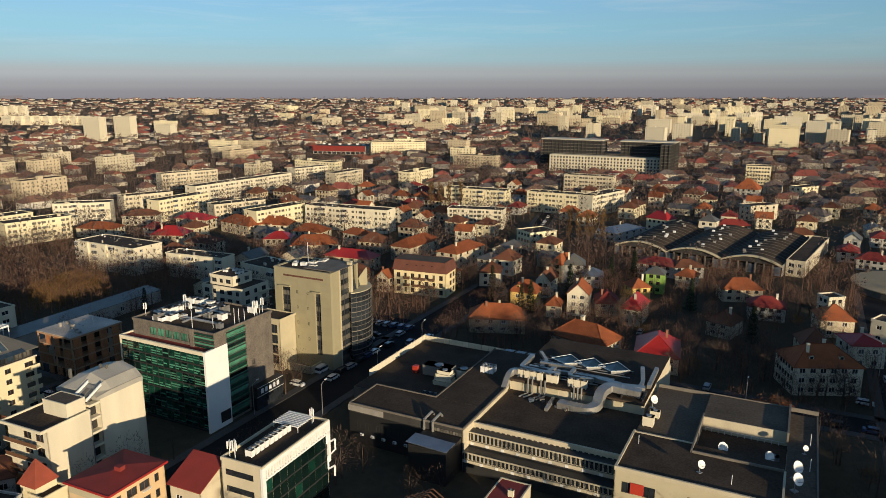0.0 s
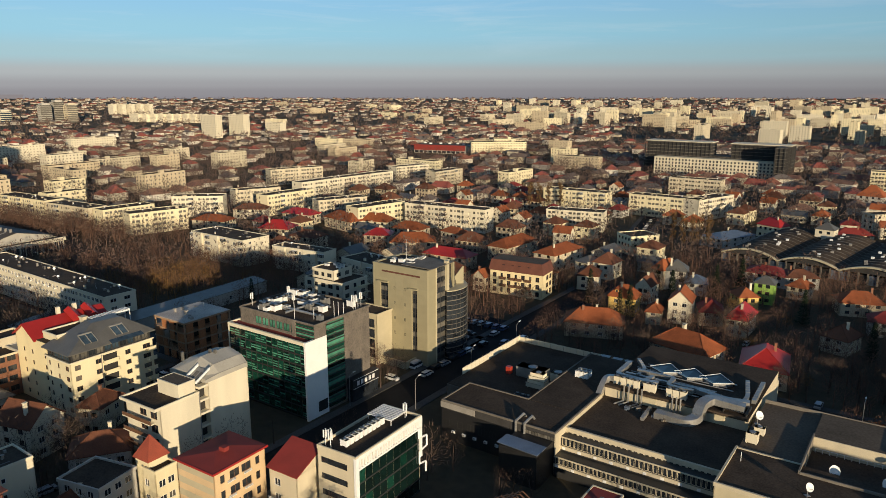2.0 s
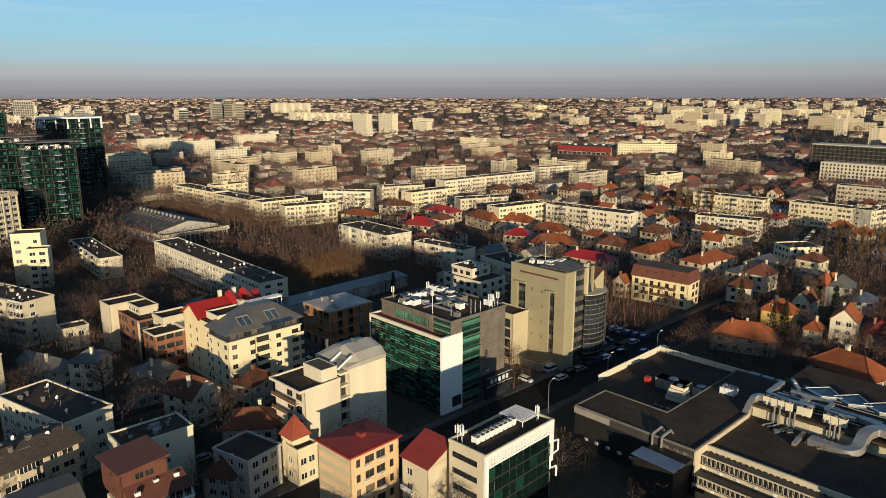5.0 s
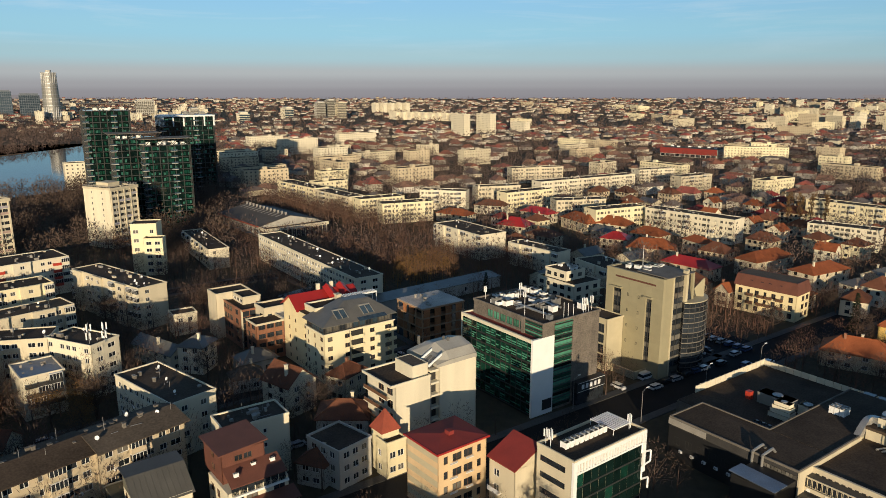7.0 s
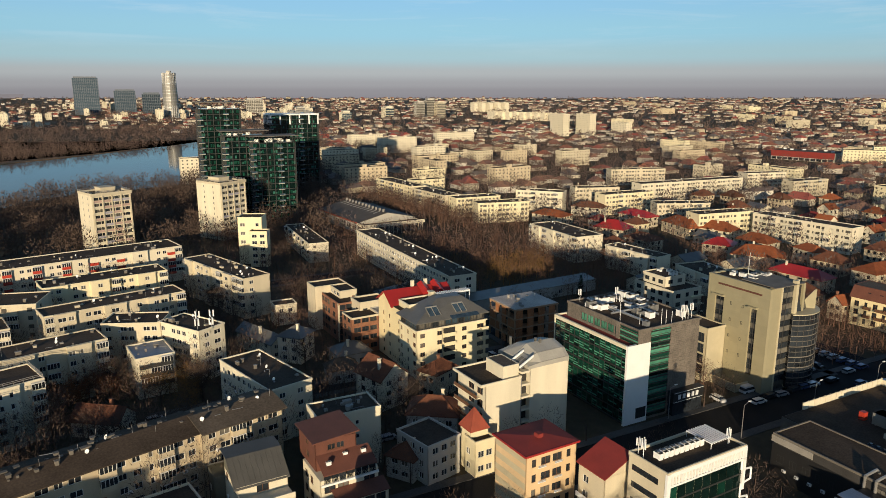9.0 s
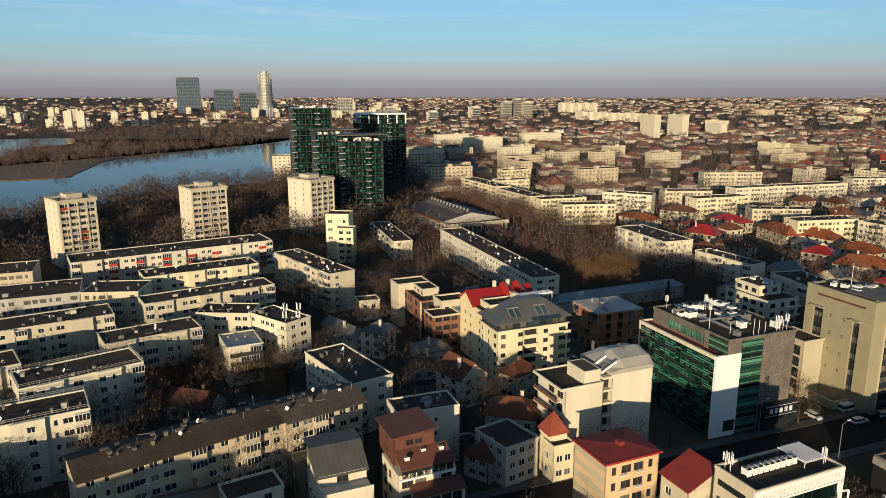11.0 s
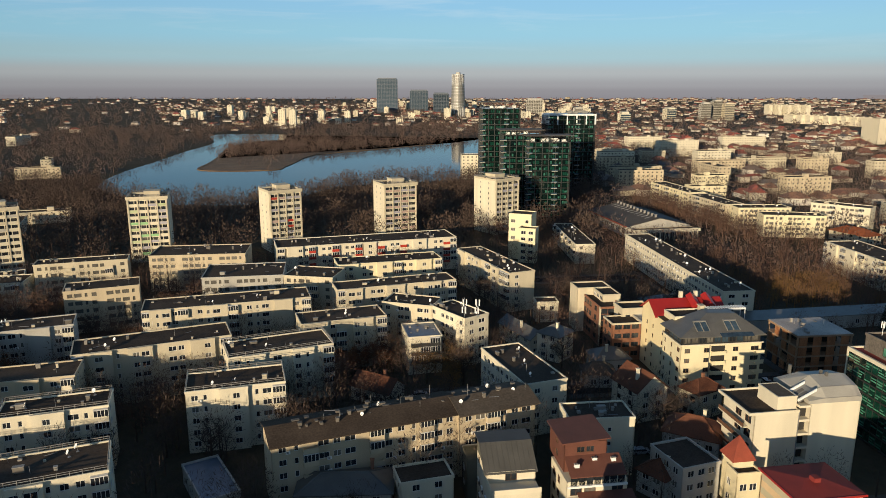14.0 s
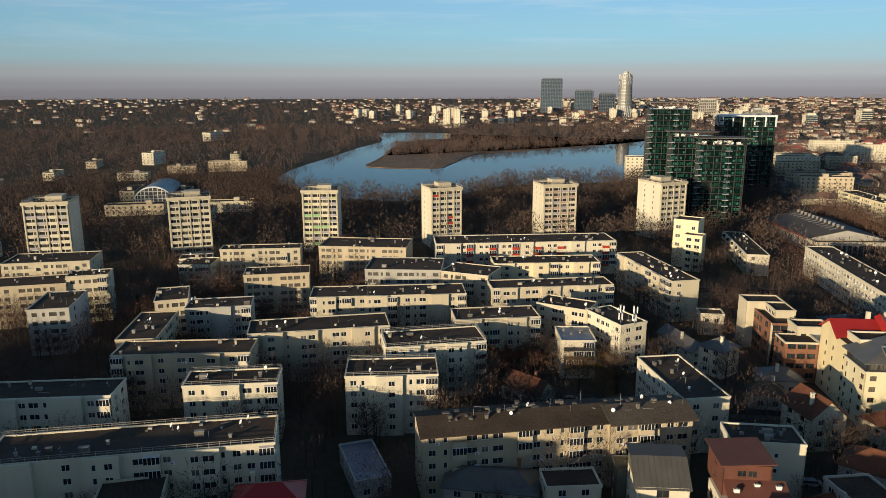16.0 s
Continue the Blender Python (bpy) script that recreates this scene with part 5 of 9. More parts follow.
house(-165.6, 139.8, -7.8, 18.9, 6.0, 5, 2.5, WHITE, GREYMETAL, "narrow white house with grey roof", gable=True)
claim(-154.9, 82.0, 25.3, 12.1, 7.0)
house(-154.9, 82.0, 25.3, 12.1, 7.0, 4, 3, WHITE, TILE_DARK, "low white gabled house with brown roof", gable=True)
claim(-132.6, 32.3, 89.1, 7.2, 16.0)
house(-132.6, 32.3, 89.1, 7.2, 16.0, 4, 1, GREYW, BLUEMETAL, "long low shed with pale blue roof", flatroof=True)
claim(-113.9, 52.9, 59.3, 17.8, 9.0)
house(-113.9, 52.9, 59.3, 17.8, 9.0, 6, 2, GREYW, GREYMETAL, "low house with dark blue-grey metal roof")
claim(-105.4, 65.2, 72.9, 10.3, 6.4)
house(-105.4, 65.2, 72.9, 10.3, 6.4, 8, 1, WHITE, BITUMEN, "white flat-roofed house with antenna mast", flatroof=True)
claim(-116.4, 11.1, 77.3, 11.8, 7.8)
house(-116.4, 11.1, 77.3, 11.8, 7.8, 10, 2.5, WHITE, REDMETAL, "white house with bright red metal roof")
claim(-126.0, -11.7, 82.1, 11.3, 8.8)
house(-126.0, -11.7, 82.1, 11.3, 8.8, 10, 1, CREAM, BITUMEN, "cream house with roof terrace", flatroof=True)
claim(-81.8, 112.1, -14.2, 10.3, 8.8)
house(-81.8, 112.1, -14.2, 10.3, 8.8, 8.5, 2.2, GREYW, BITUMEN, "old grey villa with dark flat roof and bay windows", flatroof=True, windows="www")
claim(-84.8, 109.3, 7.3, 6.4, 8.0)
house(-84.8, 109.3, 7.3, 6.4, 8.0, 5, 2.5, GREYW, TILE_DARK, "low grey annexe with brown tiled roof")
claim(-89.9, 125.8, 27.4, 11.8, 9.0)
house(-89.9, 125.8, 27.4, 11.8, 9.0, 7, 3, GREYW, TILE_DARK, "old villa with steep brown roof")
claim(-103.0, 145.5, 86.1, 8.5, 6.0)
house(-103.0, 145.5, 86.1, 8.5, 6.0, 7, 2.5, CREAM, TILE_DARK, "cream house with brown tiled roof")
claim(-130.3, 137.6, 55.5, 8.6, 6.0)
house(-130.3, 137.6, 55.5, 8.6, 6.0, 4, 2.5, GREYW, BITUMEN_PALE, "low grey shed in a dark yard")
claim(-137.1, 148.6, 63.9, 10.2, 8.0)
house(-137.1, 148.6, 63.9, 10.2, 8.0, 4, 2.5, GREYW, GREYMETAL, "low house with grey metal roof")
# ---- buildings with shapes of their own ----


def volume(owner, x0, y0, x1, y1, z0, z1, wall, patterns, rows, frame_mat=None, glasses=None, name="wall", bars=1, label=""):
    """A box of walls; patterns: for its four sides (front, right, back, left) a string of bays or None."""
    g = Geo()
    g.box(x0 + SKIN, y0 + SKIN, z0, x1 - SKIN, y1 - SKIN, z1)
    for s, p in zip(sides_of(x1 - x0, y1 - y0, (x0 + x1) / 2, (y0 + y1) / 2), patterns):
        if p:
            facade(s, g, owner, z0, z1, spread(s.len, p, 0.5), rows, frame_mat, glasses, bars=bars)
        elif any(patterns):
            s.box(g, 0, s.len, -SKIN, 0, z0, z1)
    if not any(patterns):
        g = Geo().box(x0, y0, z0, x1, y1, z1)
    return part(name, g, wall, owner, label)


def arch_band(prof, y0, y1, thick):
    """A shell of even thickness along a profile of x, z points, from y0 to y1."""
    n = len(prof)
    low = [(x, z - thick) for x, z in prof]
    v = [(x, y, z) for y in (y0, y1) for ring_ in (prof, low) for x, z in ring_]
    f = []
    for i in range(n - 1):
        a, b, c, d = i, n + i, 2 * n + i, 3 * n + i
        f += [(a, a + 1, c + 1, c), (b + 1, b, d, d + 1), (a + 1, a, b, b + 1), (c, c + 1, d + 1, d)]
    f += [(0, 2 * n, 3 * n, n), (n - 1, 2 * n - 1, 4 * n - 1, 3 * n - 1)]
    return Geo().add(v, f)


def roof_box(owner, x0, y0, x1, y1, z, mat, rim_mat, rim=0.45, name="roof"):
    flat_roof(owner, x1 - x0, y1 - y0, z, mat, rim_mat, rim, (x0 + x1) / 2, (y0 + y1) / 2, 0.05, name)


def antenna(owner, x, y, z, h=3.5, drums=True):
    g = Geo().rod((0, 0, 0), (0, 0, h), 0.06)
    if drums:
        for a in range(3):
            c, s = math.cos(a * 2.1), math.sin(a * 2.1)
            g.rod((c * 0.35, s * 0.35, h * 0.55), (c * 0.35, s * 0.35, h), 0.13, 6)
    part("antenna", g, WHITEPAINT, owner, at=pose(x, y, z))


def roof_unit(owner, x, y, z, sx, sy, sz, mat=None, turn=0):
    """An air-handling unit: casing, raised fan ring, feet."""
    g = Geo()
    g.box(-sx / 2, -sy / 2, 0.15, sx / 2, sy / 2, sz).box(-sx / 2 - .03, -sy / 2 - .03, sz - 0.12, sx / 2 + .03, sy / 2 + .03, sz)
    for a in (-1, 1):
        g.box(a * sx * 0.4 - 0.08, -sy / 2, 0, a * sx * 0.4 + 0.08, sy / 2, 0.15)
    g.rod((0, 0, sz), (0, 0, sz + 0.15), min(sx, sy) * 0.36, 12, 1)
    part("roof_unit", g, [mat or WHITEPAINT, STEEL], owner, at=pose(x, y, z, 0, 0, turn))


# green glass office with a white end wall and a stone-clad rear
claim(-60, 168, -27, 34, 30)
green = thing("green_glass_office", -54.9, 155.3, -27, "green glass office building with white end wall and crowded roof", "office building")
g = Geo().box(-27.7, 0.2, 0, -0.5, 6.9, 19.6)
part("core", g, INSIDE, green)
front = Side((-28, 0), (0, 0))
pane_key = Geo().box(-0.95, 0.02, 0, 0.95, 0.06, 2.2).mesh("pane", GLASS_GREEN)
pane_dark = Geo().box(-0.95, 0.02, 0, 0.95, 0.06, 2.2).mesh("pane", GLASS_DARK)
for f in range(7):
    for i in range(14):
        part("pane", pane_dark if rng.random() < 0.3 else pane_key, None, green, at=front.spot(1.0 + 2.0 * i, 0.8 + 2.7 * f))
    for k in range(3):
        z = 1.05 + 2.7 * f + 0.62 * k
        g = Geo()
        for i in range(14):
            # pale slats thicken on the upper floors to paint in mirrored sky
            if rng.random() < (0.85 if k == 1 else 0.6) * (0.65 if f < 3 else 1.0):
                front.box(g, 2.0 * i + 0.16, 2.0 * i + rng.choice((1.84, 1.84, 1.1)), 0.02, 0.10, z, z + 0.3)
        tagged(part("sunshade", g, GLASS_GREENL, green, "row of pale green glass slats"), kind="stuff")
for f in range(8):
    box_part(green, "floor_band", DARKFRAME, (-28, -0.12, 0.5 + 2.7 * f, 0, 0.15, 0.72 + 2.7 * f))
for i in range(15):
    box_part(green, "mullion", DARKFRAME, (-28 + 2.0 * i - 0.035, -0.06, 0.5, -28 + 2.0 * i + 0.05, 0.1, 19.4))
box_part(green, "end_wall", WHITEPAINT, (-0.5, -0.25, 0, 0.1, 7.0, 20.3), label="white rendered end wall")
box_part(green, "poster", BLACKPAINT, (0.1, 3.4, 1.2, 0.16, 6.6, 3.9), label="black poster panel")
for i in range(5):
    part("pane", Geo().box(-6.0, 2.72, 20.0 + 0.75 * i, 0.04, 2.79, 20.48 + 0.75 * i), GLASS_GREENL if i % 2 else GLASS_GREEN, green)
    box_part(green, "louvre", DARKFRAME, (-6.0, 2.55, 20.5 + 0.75 * i, 0.2, 2.79, 20.62 + 0.75 * i))
box_part(green, "stone_pier", STONE, (-7.2, 2.4, 19.6, -6.1, 2.79, 24.2))
box_part(green, "coping", WHITE, (-28.1, -0.3, 19.4, -0.5, 0.25, 20.3))
box_part(green, "left_wall", WHITE, (-28.4, -0.25, 0, -28, 7, 20.3))
box_part(green, "terrace", DARKRED, (-28, 0.25, 19.7, -0.5, 3.0, 19.9), label="red-brown terrace deck")
volume(green, -26.8, 2.8, 0.0, 7.0, 19.6, 23.6, STONE, ("--WWWWWW--", "-", None, "w"), [(20.6, 2.0)], DARKFRAME, (GLASS_GREENL, GLASS_GREEN))
volume(green, -27.5, 7.0, -0.35, 23.0, 0, 23.6, STONE, (None, None, None, "WWWWW"), [(2.0 + 3.4 * i, 1.9) for i in range(6)], DARKFRAME, (GLASS_GREEN, GLASS))
for f in range(15):
    z = 0.9 + 1.5 * f
    part("pane", Geo().box(-0.33, 7.1, z, 0.02, 13.3, z + 0.8), (GLASS_GREEN, GLASS_GREENL, GLASS_DARK, GLASS_GREEN, GLASS_GREENL)[f % 5], green)
    box_part(green, "louvre", DARKFRAME, (-0.3, 7.05, z + 0.85, 0.22, 13.4, z + 1.0))
    part("sunshade", Geo().box(0.02, 7.3, z + 1.15, 0.12, 10.0, z + 1.35).box(0.02, 10.4, z + 1.15, 0.12, 13.1, z + 1.35), GLASS_GREENL, green)
g = Geo()
nr = random.Random(5)
for r in range(46):
    x = 13.4
    while x < 23.0:
        w = nr.uniform(0.5, 1.3)
        d = nr.uniform(0.0, 0.09)
        g.box(-0.35, x, 1.0 + r * 0.49, 0.05 + d, min(23.0, x + w) - 0.03, 1.0 + r * 0.49 + 0.46)
        x += w
part("stone_cladding", g, STONE, green, "rough grey stone cladding")
roof_box(green, -27, 2.8, 0.3, 23.2, 23.6, BITUMEN, STONE, 0.5)
for i in range(24):
    roof_unit(green, nr.uniform(-25, -2), nr.uniform(5, 21), 23.65, nr.uniform(1.2, 3.4), nr.uniform(1.0, 1.9), nr.uniform(0.9, 1.9), nr.choice((WHITEPAINT, WHITEPAINT, ZINC, STEEL)), nr.choice((0, 90)))
for i in range(12):
    antenna(green, nr.choice((nr.uniform(-26, -1), -1.0)), nr.uniform(4, 22), 23.65, nr.uniform(2.5, 4.6), i % 2 == 0)
g = Geo().rod((-25, 8, 24.4), (-4, 8, 24.4), 0.35, 8).rod((-22, 15, 24.4), (-6, 15, 24.4), 0.3, 8).rod((-12, 5, 24.4), (-12, 20, 24.4), 0.3, 8)
part("duct", g, ZINC, green)
sign = thing("shop_sign", *local(-54.9, 155.3, -27, 1.6, 19.0), -27, "black shop sign with pale lettering shapes above an awning", "sign", z=0.0)
box_part(sign, "box", BLACKPAINT, (-1.6, -5.2, 3.6, 0.5, 5.2, 6.4))
for i in range(5):
    box_part(sign, "mark", PLATEWHITE, (0.5, -3.6 + 1.5 * i, 4.4, 0.56, -2.7 + 1.5 * i, 5.6))
box_part(sign, "border", PLATEWHITE, (0.5, -5.0, 6.15, 0.55, 5.0, 6.25), (0.5, -5.0, 3.75, 0.55, 5.0, 3.85))
box_part(sign, "shopfront", GLASS, (-1.6, -5.0, 0.2, 0.2, 5.0, 3.6))

# ochre office tower
claim(-38, 205, -27, 36, 32)
ochre = thing("ochre_office_tower", -49.6, 202.7, -27, "ochre stone-clad office tower with glass slots and curved glass corner", "office tower")
g = Geo()
face = Side((0, 0), (20.1, 0))
for s0, s1, z0, z1 in ((0, 2.6, 0, 29), (2.6, 5.6, 23.5, 29), (2.6, 5.6, 0, 12.0), (5.6, 14.4, 0, 29), (14.4, 16.4, 0, 4.0), (14.4, 16.4, 22.8, 29), (16.4, 20.1, 0, 29)):
    # stone panels with narrow joints over the whole front
    n, m = max(1, round((z1 - z0) / 1.45)), max(1, round((s1 - s0) / 2.9))
    box_part(ochre, "wall", OCHRE, (s0, 0.02, z0, s1, 0.9, z1))
    for k in range(n):
        for j in range(m):
            a, b = s0 + (s1 - s0) * j / m, s0 + (s1 - s0) * (j + 1) / m
            box_part(ochre, "stone_panel", OCHRE, (a + 0.012, 0, z0 + (z1 - z0) * k / n + 0.012, b - 0.012, 0.02, z0 + (z1 - z0) * (k + 1) / n - 0.012))
box_part(ochre, "side_wall", OCHRE, (0, 0.9, 0, 0.8, 14, 29))
box_part(ochre, "side_wall", OCHRE, (19.3, 0.9, 0, 20.1, 4.2, 29))
box_part(ochre, "rear_wall", OCHRE, (0.8, 13.2, 0, 20, 14, 29))
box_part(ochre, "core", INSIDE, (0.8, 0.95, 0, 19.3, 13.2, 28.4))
for s0, s1, z0, z1, n in ((2.6, 5.6, 12.0, 23.5, 8), (14.4, 16.4, 4.0, 22.8, 13)):
    for k in range(n):
        a, b = z0 + (z1 - z0) * k / n, z0 + (z1 - z0) * (k + 1) / n
        part("pane", Geo().box(s0, 0.55, a + 0.1, s1, 0.62, b - 0.02), GLASS if k % 3 else GLASS_PALE, ochre)
        box_part(ochre, "transom", DARKFRAME, (s0, 0.45, a - 0.06, s1, 0.62, a + 0.1))
    box_part(ochre, "mullion", DARKFRAME, ((s0 + s1) / 2 - 0.06, 0.42, z0, (s0 + s1) / 2 + 0.06, 0.62, z1))
box_part(ochre, "canopy", OCHRE, (2.2, -0.9, 23.5, 6.0, 0.0, 23.9), (14.0, -0.9, 22.8, 16.8, 0.0, 23.2))
box_part(ochre, "groove", BROWNMETAL, (3.4, -0.05, 26.6, 17.6, 0.02, 27.1))
for k in range(4):
    for c in (8.2, 12.0):
        part("window", window_mesh(0.55, 0.9, DARKFRAME, GLASS, 0), None, ochre, at=face.spot(c, 8.0 + 4.6 * k, 0.08))
for k in range(18):
    z = 1.0 + 1.55 * k
    part("pane", Geo().box(19.6, 4.3, z, 19.75, 9.4, z + 1.4), GLASS if k % 2 else GLASS_PALE, ochre)
box_part(ochre, "fin", SAND, (19.3, 9.4, 0, 20.6, 10.4, 30.2), (19.3, 4.2, 0, 20.3, 4.6, 29))
box_part(ochre, "glazed_slot", DARKFRAME, (19.2, 4.6, 0, 19.6, 9.4, 29), (19.5, 6.8, 0, 19.82, 7.0, 29))
# the curved corner: floors of glass between dark bands
C, R = (14.5, 14.0), 8.6
arc = [(C[0] + R * math.cos(radians(a)), C[1] + R * math.sin(radians(a))) for a in range(-40, 125, 11)]
ring = lambda k: [(C[0] + (x - C[0]) * k, C[1] + (y - C[1]) * k) for x, y in arc] + [(14, 13)]
for f in range(7):
    z = 0.6 + 2.95 * f
    part("curved_glazing", Geo().prism(ring(0.98), z, z + 2.72), GLASS, ochre)
    part("spandrel", Geo().prism(ring(1.0), z + 2.72, z + 2.95), SAND if f == 6 else COPING, ochre)
    part("transom", Geo().prism(ring(0.99), z + 1.3, z + 1.42), COPING, ochre)
    g = Geo()
    for x, y in arc:
        dx, dy = (x - C[0]) / R, (y - C[1]) / R
        g.rod((x, y, z), (x, y, z + 2.3), 0.07, 4)
    part("mullions", g, DARKFRAME, ochre)
part("crown_glazing", Geo().prism([(12, 9), (19.4, 9), (20.0, 13.5), (18.2, 18.4), (12, 19.0)], 21.2, 27.6, 0, [(12, 9), (19.4, 9), (18.6, 13.0), (17.0, 16.4), (12, 17.0)]), GLASS, ochre)
fx, fy = math.cos(radians(41)), math.sin(radians(41))
g = Geo()
fin = [(3.0, 21.2), (7.4, 21.2), (7.4, 26.6), (7.0, 26.6)]
v = [(C[0] + r_ * fx - s_ * fy * 0.2, C[1] + r_ * fy + s_ * fx * 0.2, z_) for s_ in (-1, 1) for r_, z_ in fin]
part("sail_fin", g.add(v, [(0, 1, 2, 3), (7, 6, 5, 4), (0, 4, 5, 1), (1, 5, 6, 2), (2, 6, 7, 3), (3, 7, 4, 0)]), OCHRE, ochre, "triangular sand-coloured fin")
box_part(ochre, "canopy", COPING, (10, 1.0, 29.25, 20.8, 12.5, 29.4))
roof_box(ochre, 0, 0, 19.3, 14, 28.7, BITUMEN, OCHRE, 0.35)
for i in range(9):
    roof_unit(ochre, nr.uniform(2, 12), nr.uniform(3, 12), 28.75, nr.uniform(1.0, 2.4), 1.0, nr.uniform(0.7, 1.3), WHITEPAINT)
antenna(ochre, 8, 6, 28.7, 7, False)
volume(ochre, -3.0, -7.0, 7.0, 0.0, 0, 15.3, SAND, ("--W", None, None, None), [(2.0 + 3.1 * i, 2.6) for i in range(4)], DARKFRAME, (GLASS,))
roof_box(ochre, -3.2, -7.2, 7.2, 0, 15.3, BITUMEN, SAND, 0.4)
box_part(ochre, "plinth_wall", SAND, (7.5, -5.0, 0, 16, -4.6, 2.2), (15.6, -5, 0, 16, 0, 2.2))

# white and green office with a zigzag frame
claim(-31, 121, -25, 12, 22)
office = thing("corner_office", -31.2, 110.3, -25, "white office building with green glass side and roof equipment", "office building")
volume(office, -8.6, 0, 0, 20, 0, 16.4, CREAM, ("-", None, None, "WWWWW"), [(2.0 + 3.3 * i, 1.3) for i in range(4)])
for i in range(5):
    part("strip_window", Geo().box(-7.6, -0.06, 1.0 + 3.2 * i, -1.6, 0.0, 2.1 + 3.2 * i), GLASS, office)
box_part(office, "white_frame", WHITEPAINT, (0.0, -0.1, 0, 0.5, 0.8, 16.6), (0.0, 0.8, 14.0, 0.5, 20.3, 14.4), (0.0, 0.8, 16.0, 0.5, 20.3, 16.7), (0.0, 19.6, 8, 0.5, 20.3, 16.0))
for i in range(24):
    box_part(office, "fin", WHITEPAINT, (0.1, 1.2 + 0.78 * i, 14.4, 0.45, 1.5 + 0.78 * i, 16.0))
for f in range(5):
    for i in range(9):
        part("pane", Geo().box(0.02, 0.9 + 2.1 * i, 0.5 + 2.7 * f, 0.12, 2.85 + 2.1 * i, 2.9 + 2.7 * f), GLASS_DARK if rng.random() < 0.75 else GLASS_GREEN, office)
    box_part(office, "floor_band", DARKFRAME, (0.02, 0.8, 0.2 + 2.7 * f, 0.2, 19.8, 0.5 + 2.7 * f))
g = Geo()
zig = [(14.0, 19.2), (12.2, 19.2), (11.8, 22.0), (9.6, 22.0), (9.2, 19.4), (6.6, 19.4), (6.2, 21.6), (4.0, 21.6)]
for (z0, y0), (z1, y1) in zip(zig, zig[1:]):
    g.rod((0.4, y0, z0), (0.4, y1, z1), 0.22, 4)
    g.rod((-2.6, y0, z0), (-2.6, y1, z1), 0.22, 4)
part("zigzag_frame", g, WHITEPAINT, office)
roof_box(office, -8.6, 0, 0.4, 20, 16.4, BITUMEN, CREAM, 0.55)
for i in range(9):
    roof_unit(office, -4.6, 3.0 + 1.3 * i, 16.45, 1.5, 0.9, 1.3, WHITEPAINT)
g = Geo()
for i in range(9):
    g.box(-7.9, 13.6 + 0.6 * i, 17.5, -2.0, 13.85 + 0.6 * i, 17.7)
for x, y in ((-7.8, 13.7), (-2.2, 13.7), (-7.8, 18.7), (-2.2, 18.7)):
    g.rod((x, y, 16.4), (x, y, 17.6), 0.07, 4)
part("pergola", g, WHITEPAINT, office)
for x, y in ((-7.6, 1.2), (-7.0, 1.8), (-2.0, 18.0), (-6.2, 1.0)):
    antenna(office, x, y, 16.4, 3.2)

# beige house with a red sheet roof, and its small neighbour
claim(-58, 114, -25, 13, 14)
beige = thing("townhouse", -55.9, 107.2, -25, "beige four-storey townhouse with red sheet-metal roof", "townhouse")
volume(beige, -10, 0, 0, 12, 0, 13.6, PEACH, (None, "dWWd", None, "ww"), [(1.4 + 3.1 * i, 1.6) for i in range(4)], BROWNWOOD)
for i in range(5):
    box_part(beige, "wall_band", SAND, (-9.9, -0.006, 1.2 + 2.6 * i, -0.1, 0.02, 2.5 + 2.6 * i), label="darker painted band")
g = Geo()
hip_roof(g, 10, 12, 13.6, 0.7, 0.5, x=-5, y=6)
part("roof", g, DARKRED, beige, "dark red sheet-metal roof")
box_part(beige, "fascia", REDMETAL, (-10.5, -0.52, 13.3, 0.5, -0.42, 13.7), (0.42, -0.5, 13.3, 0.52, 12.5, 13.7))
box_part(beige, "hatch", DARKRED, (-4.6, 5.2, 14.3, -3.2, 6.4, 15.1))
for i in range(4):
    for y in (3.7, 7.6):
        box_part(beige, "window_guard", WHITEPAINT, (0.1, y - 0.9, 1.0 + 3.1 * i, 0.3, y + 0.9, 1.12 + 3.1 * i), (0.1, y - 0.9, 1.3 + 3.1 * i, 0.3, y + 0.9, 1.38 + 3.1 * i))
claim(-44, 115, -25, 9, 9)
small = thing("townhouse", -42.2, 111.4, -25, "narrow cream townhouse with steep red roof", "townhouse")
volume(small, -7, 0, 0, 6.4, 0, 11.6, CREAM, ("w-", None, None, None), [(2.0 + 3.1 * i, 1.5) for i in range(3)])
g = Geo().slab((-7.4, -0.4, 11.6), (0.4, -0.4, 11.6), (0.4, 6.6, 14.8), (-7.4, 6.6, 14.8), 0.2)
part("roof", g, DARKRED, small)
part("gable", Geo().prism([(0, 0), (0, 6.4), (-7, 6.4), (-7, 0)], 11.4, 11.6).add([(0, 0, 11.6), (0, 6.4, 11.6), (0, 6.4, 14.6), (-7, 0, 11.6), (-7, 6.4, 11.6), (-7, 6.4, 14.6)], [(0, 1, 2), (5, 4, 3), (1, 4, 5, 2)]), CREAM, small)
box_part(small, "balcony", WHITEPAINT, (-6.5, -1.0, 5.2, -3.5, 0, 5.3), (-6.5, -1.0, 5.3, -3.5, -0.95, 6.2))

# cream block with brown balconies, a stair slot and a curved metal roof
claim(-76, 136, -25, 14, 26)
cream = thing("cream_apartment_house", -74.9, 123.8, -25, "cream modern apartment house with brown balconies and curved roof", "apartment house")
volume(cream, -11.5, 0, 0, 9.6, 0, 16.6, WHITE, ("-WW", None, None, None), [(1.6 + 3.1 * i, 1.9) for i in range(5)], BROWNWOOD)
volume(cream, -11.5, 12.0, 0, 23.0, 0, 18.2, WHITE, (None, None, None, "WW"), [(1.6 + 3.1 * i, 1.7) for i in range(5)])
# the stair slot's darkness comes from this near-black core
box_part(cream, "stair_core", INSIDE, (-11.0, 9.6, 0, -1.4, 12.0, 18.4))
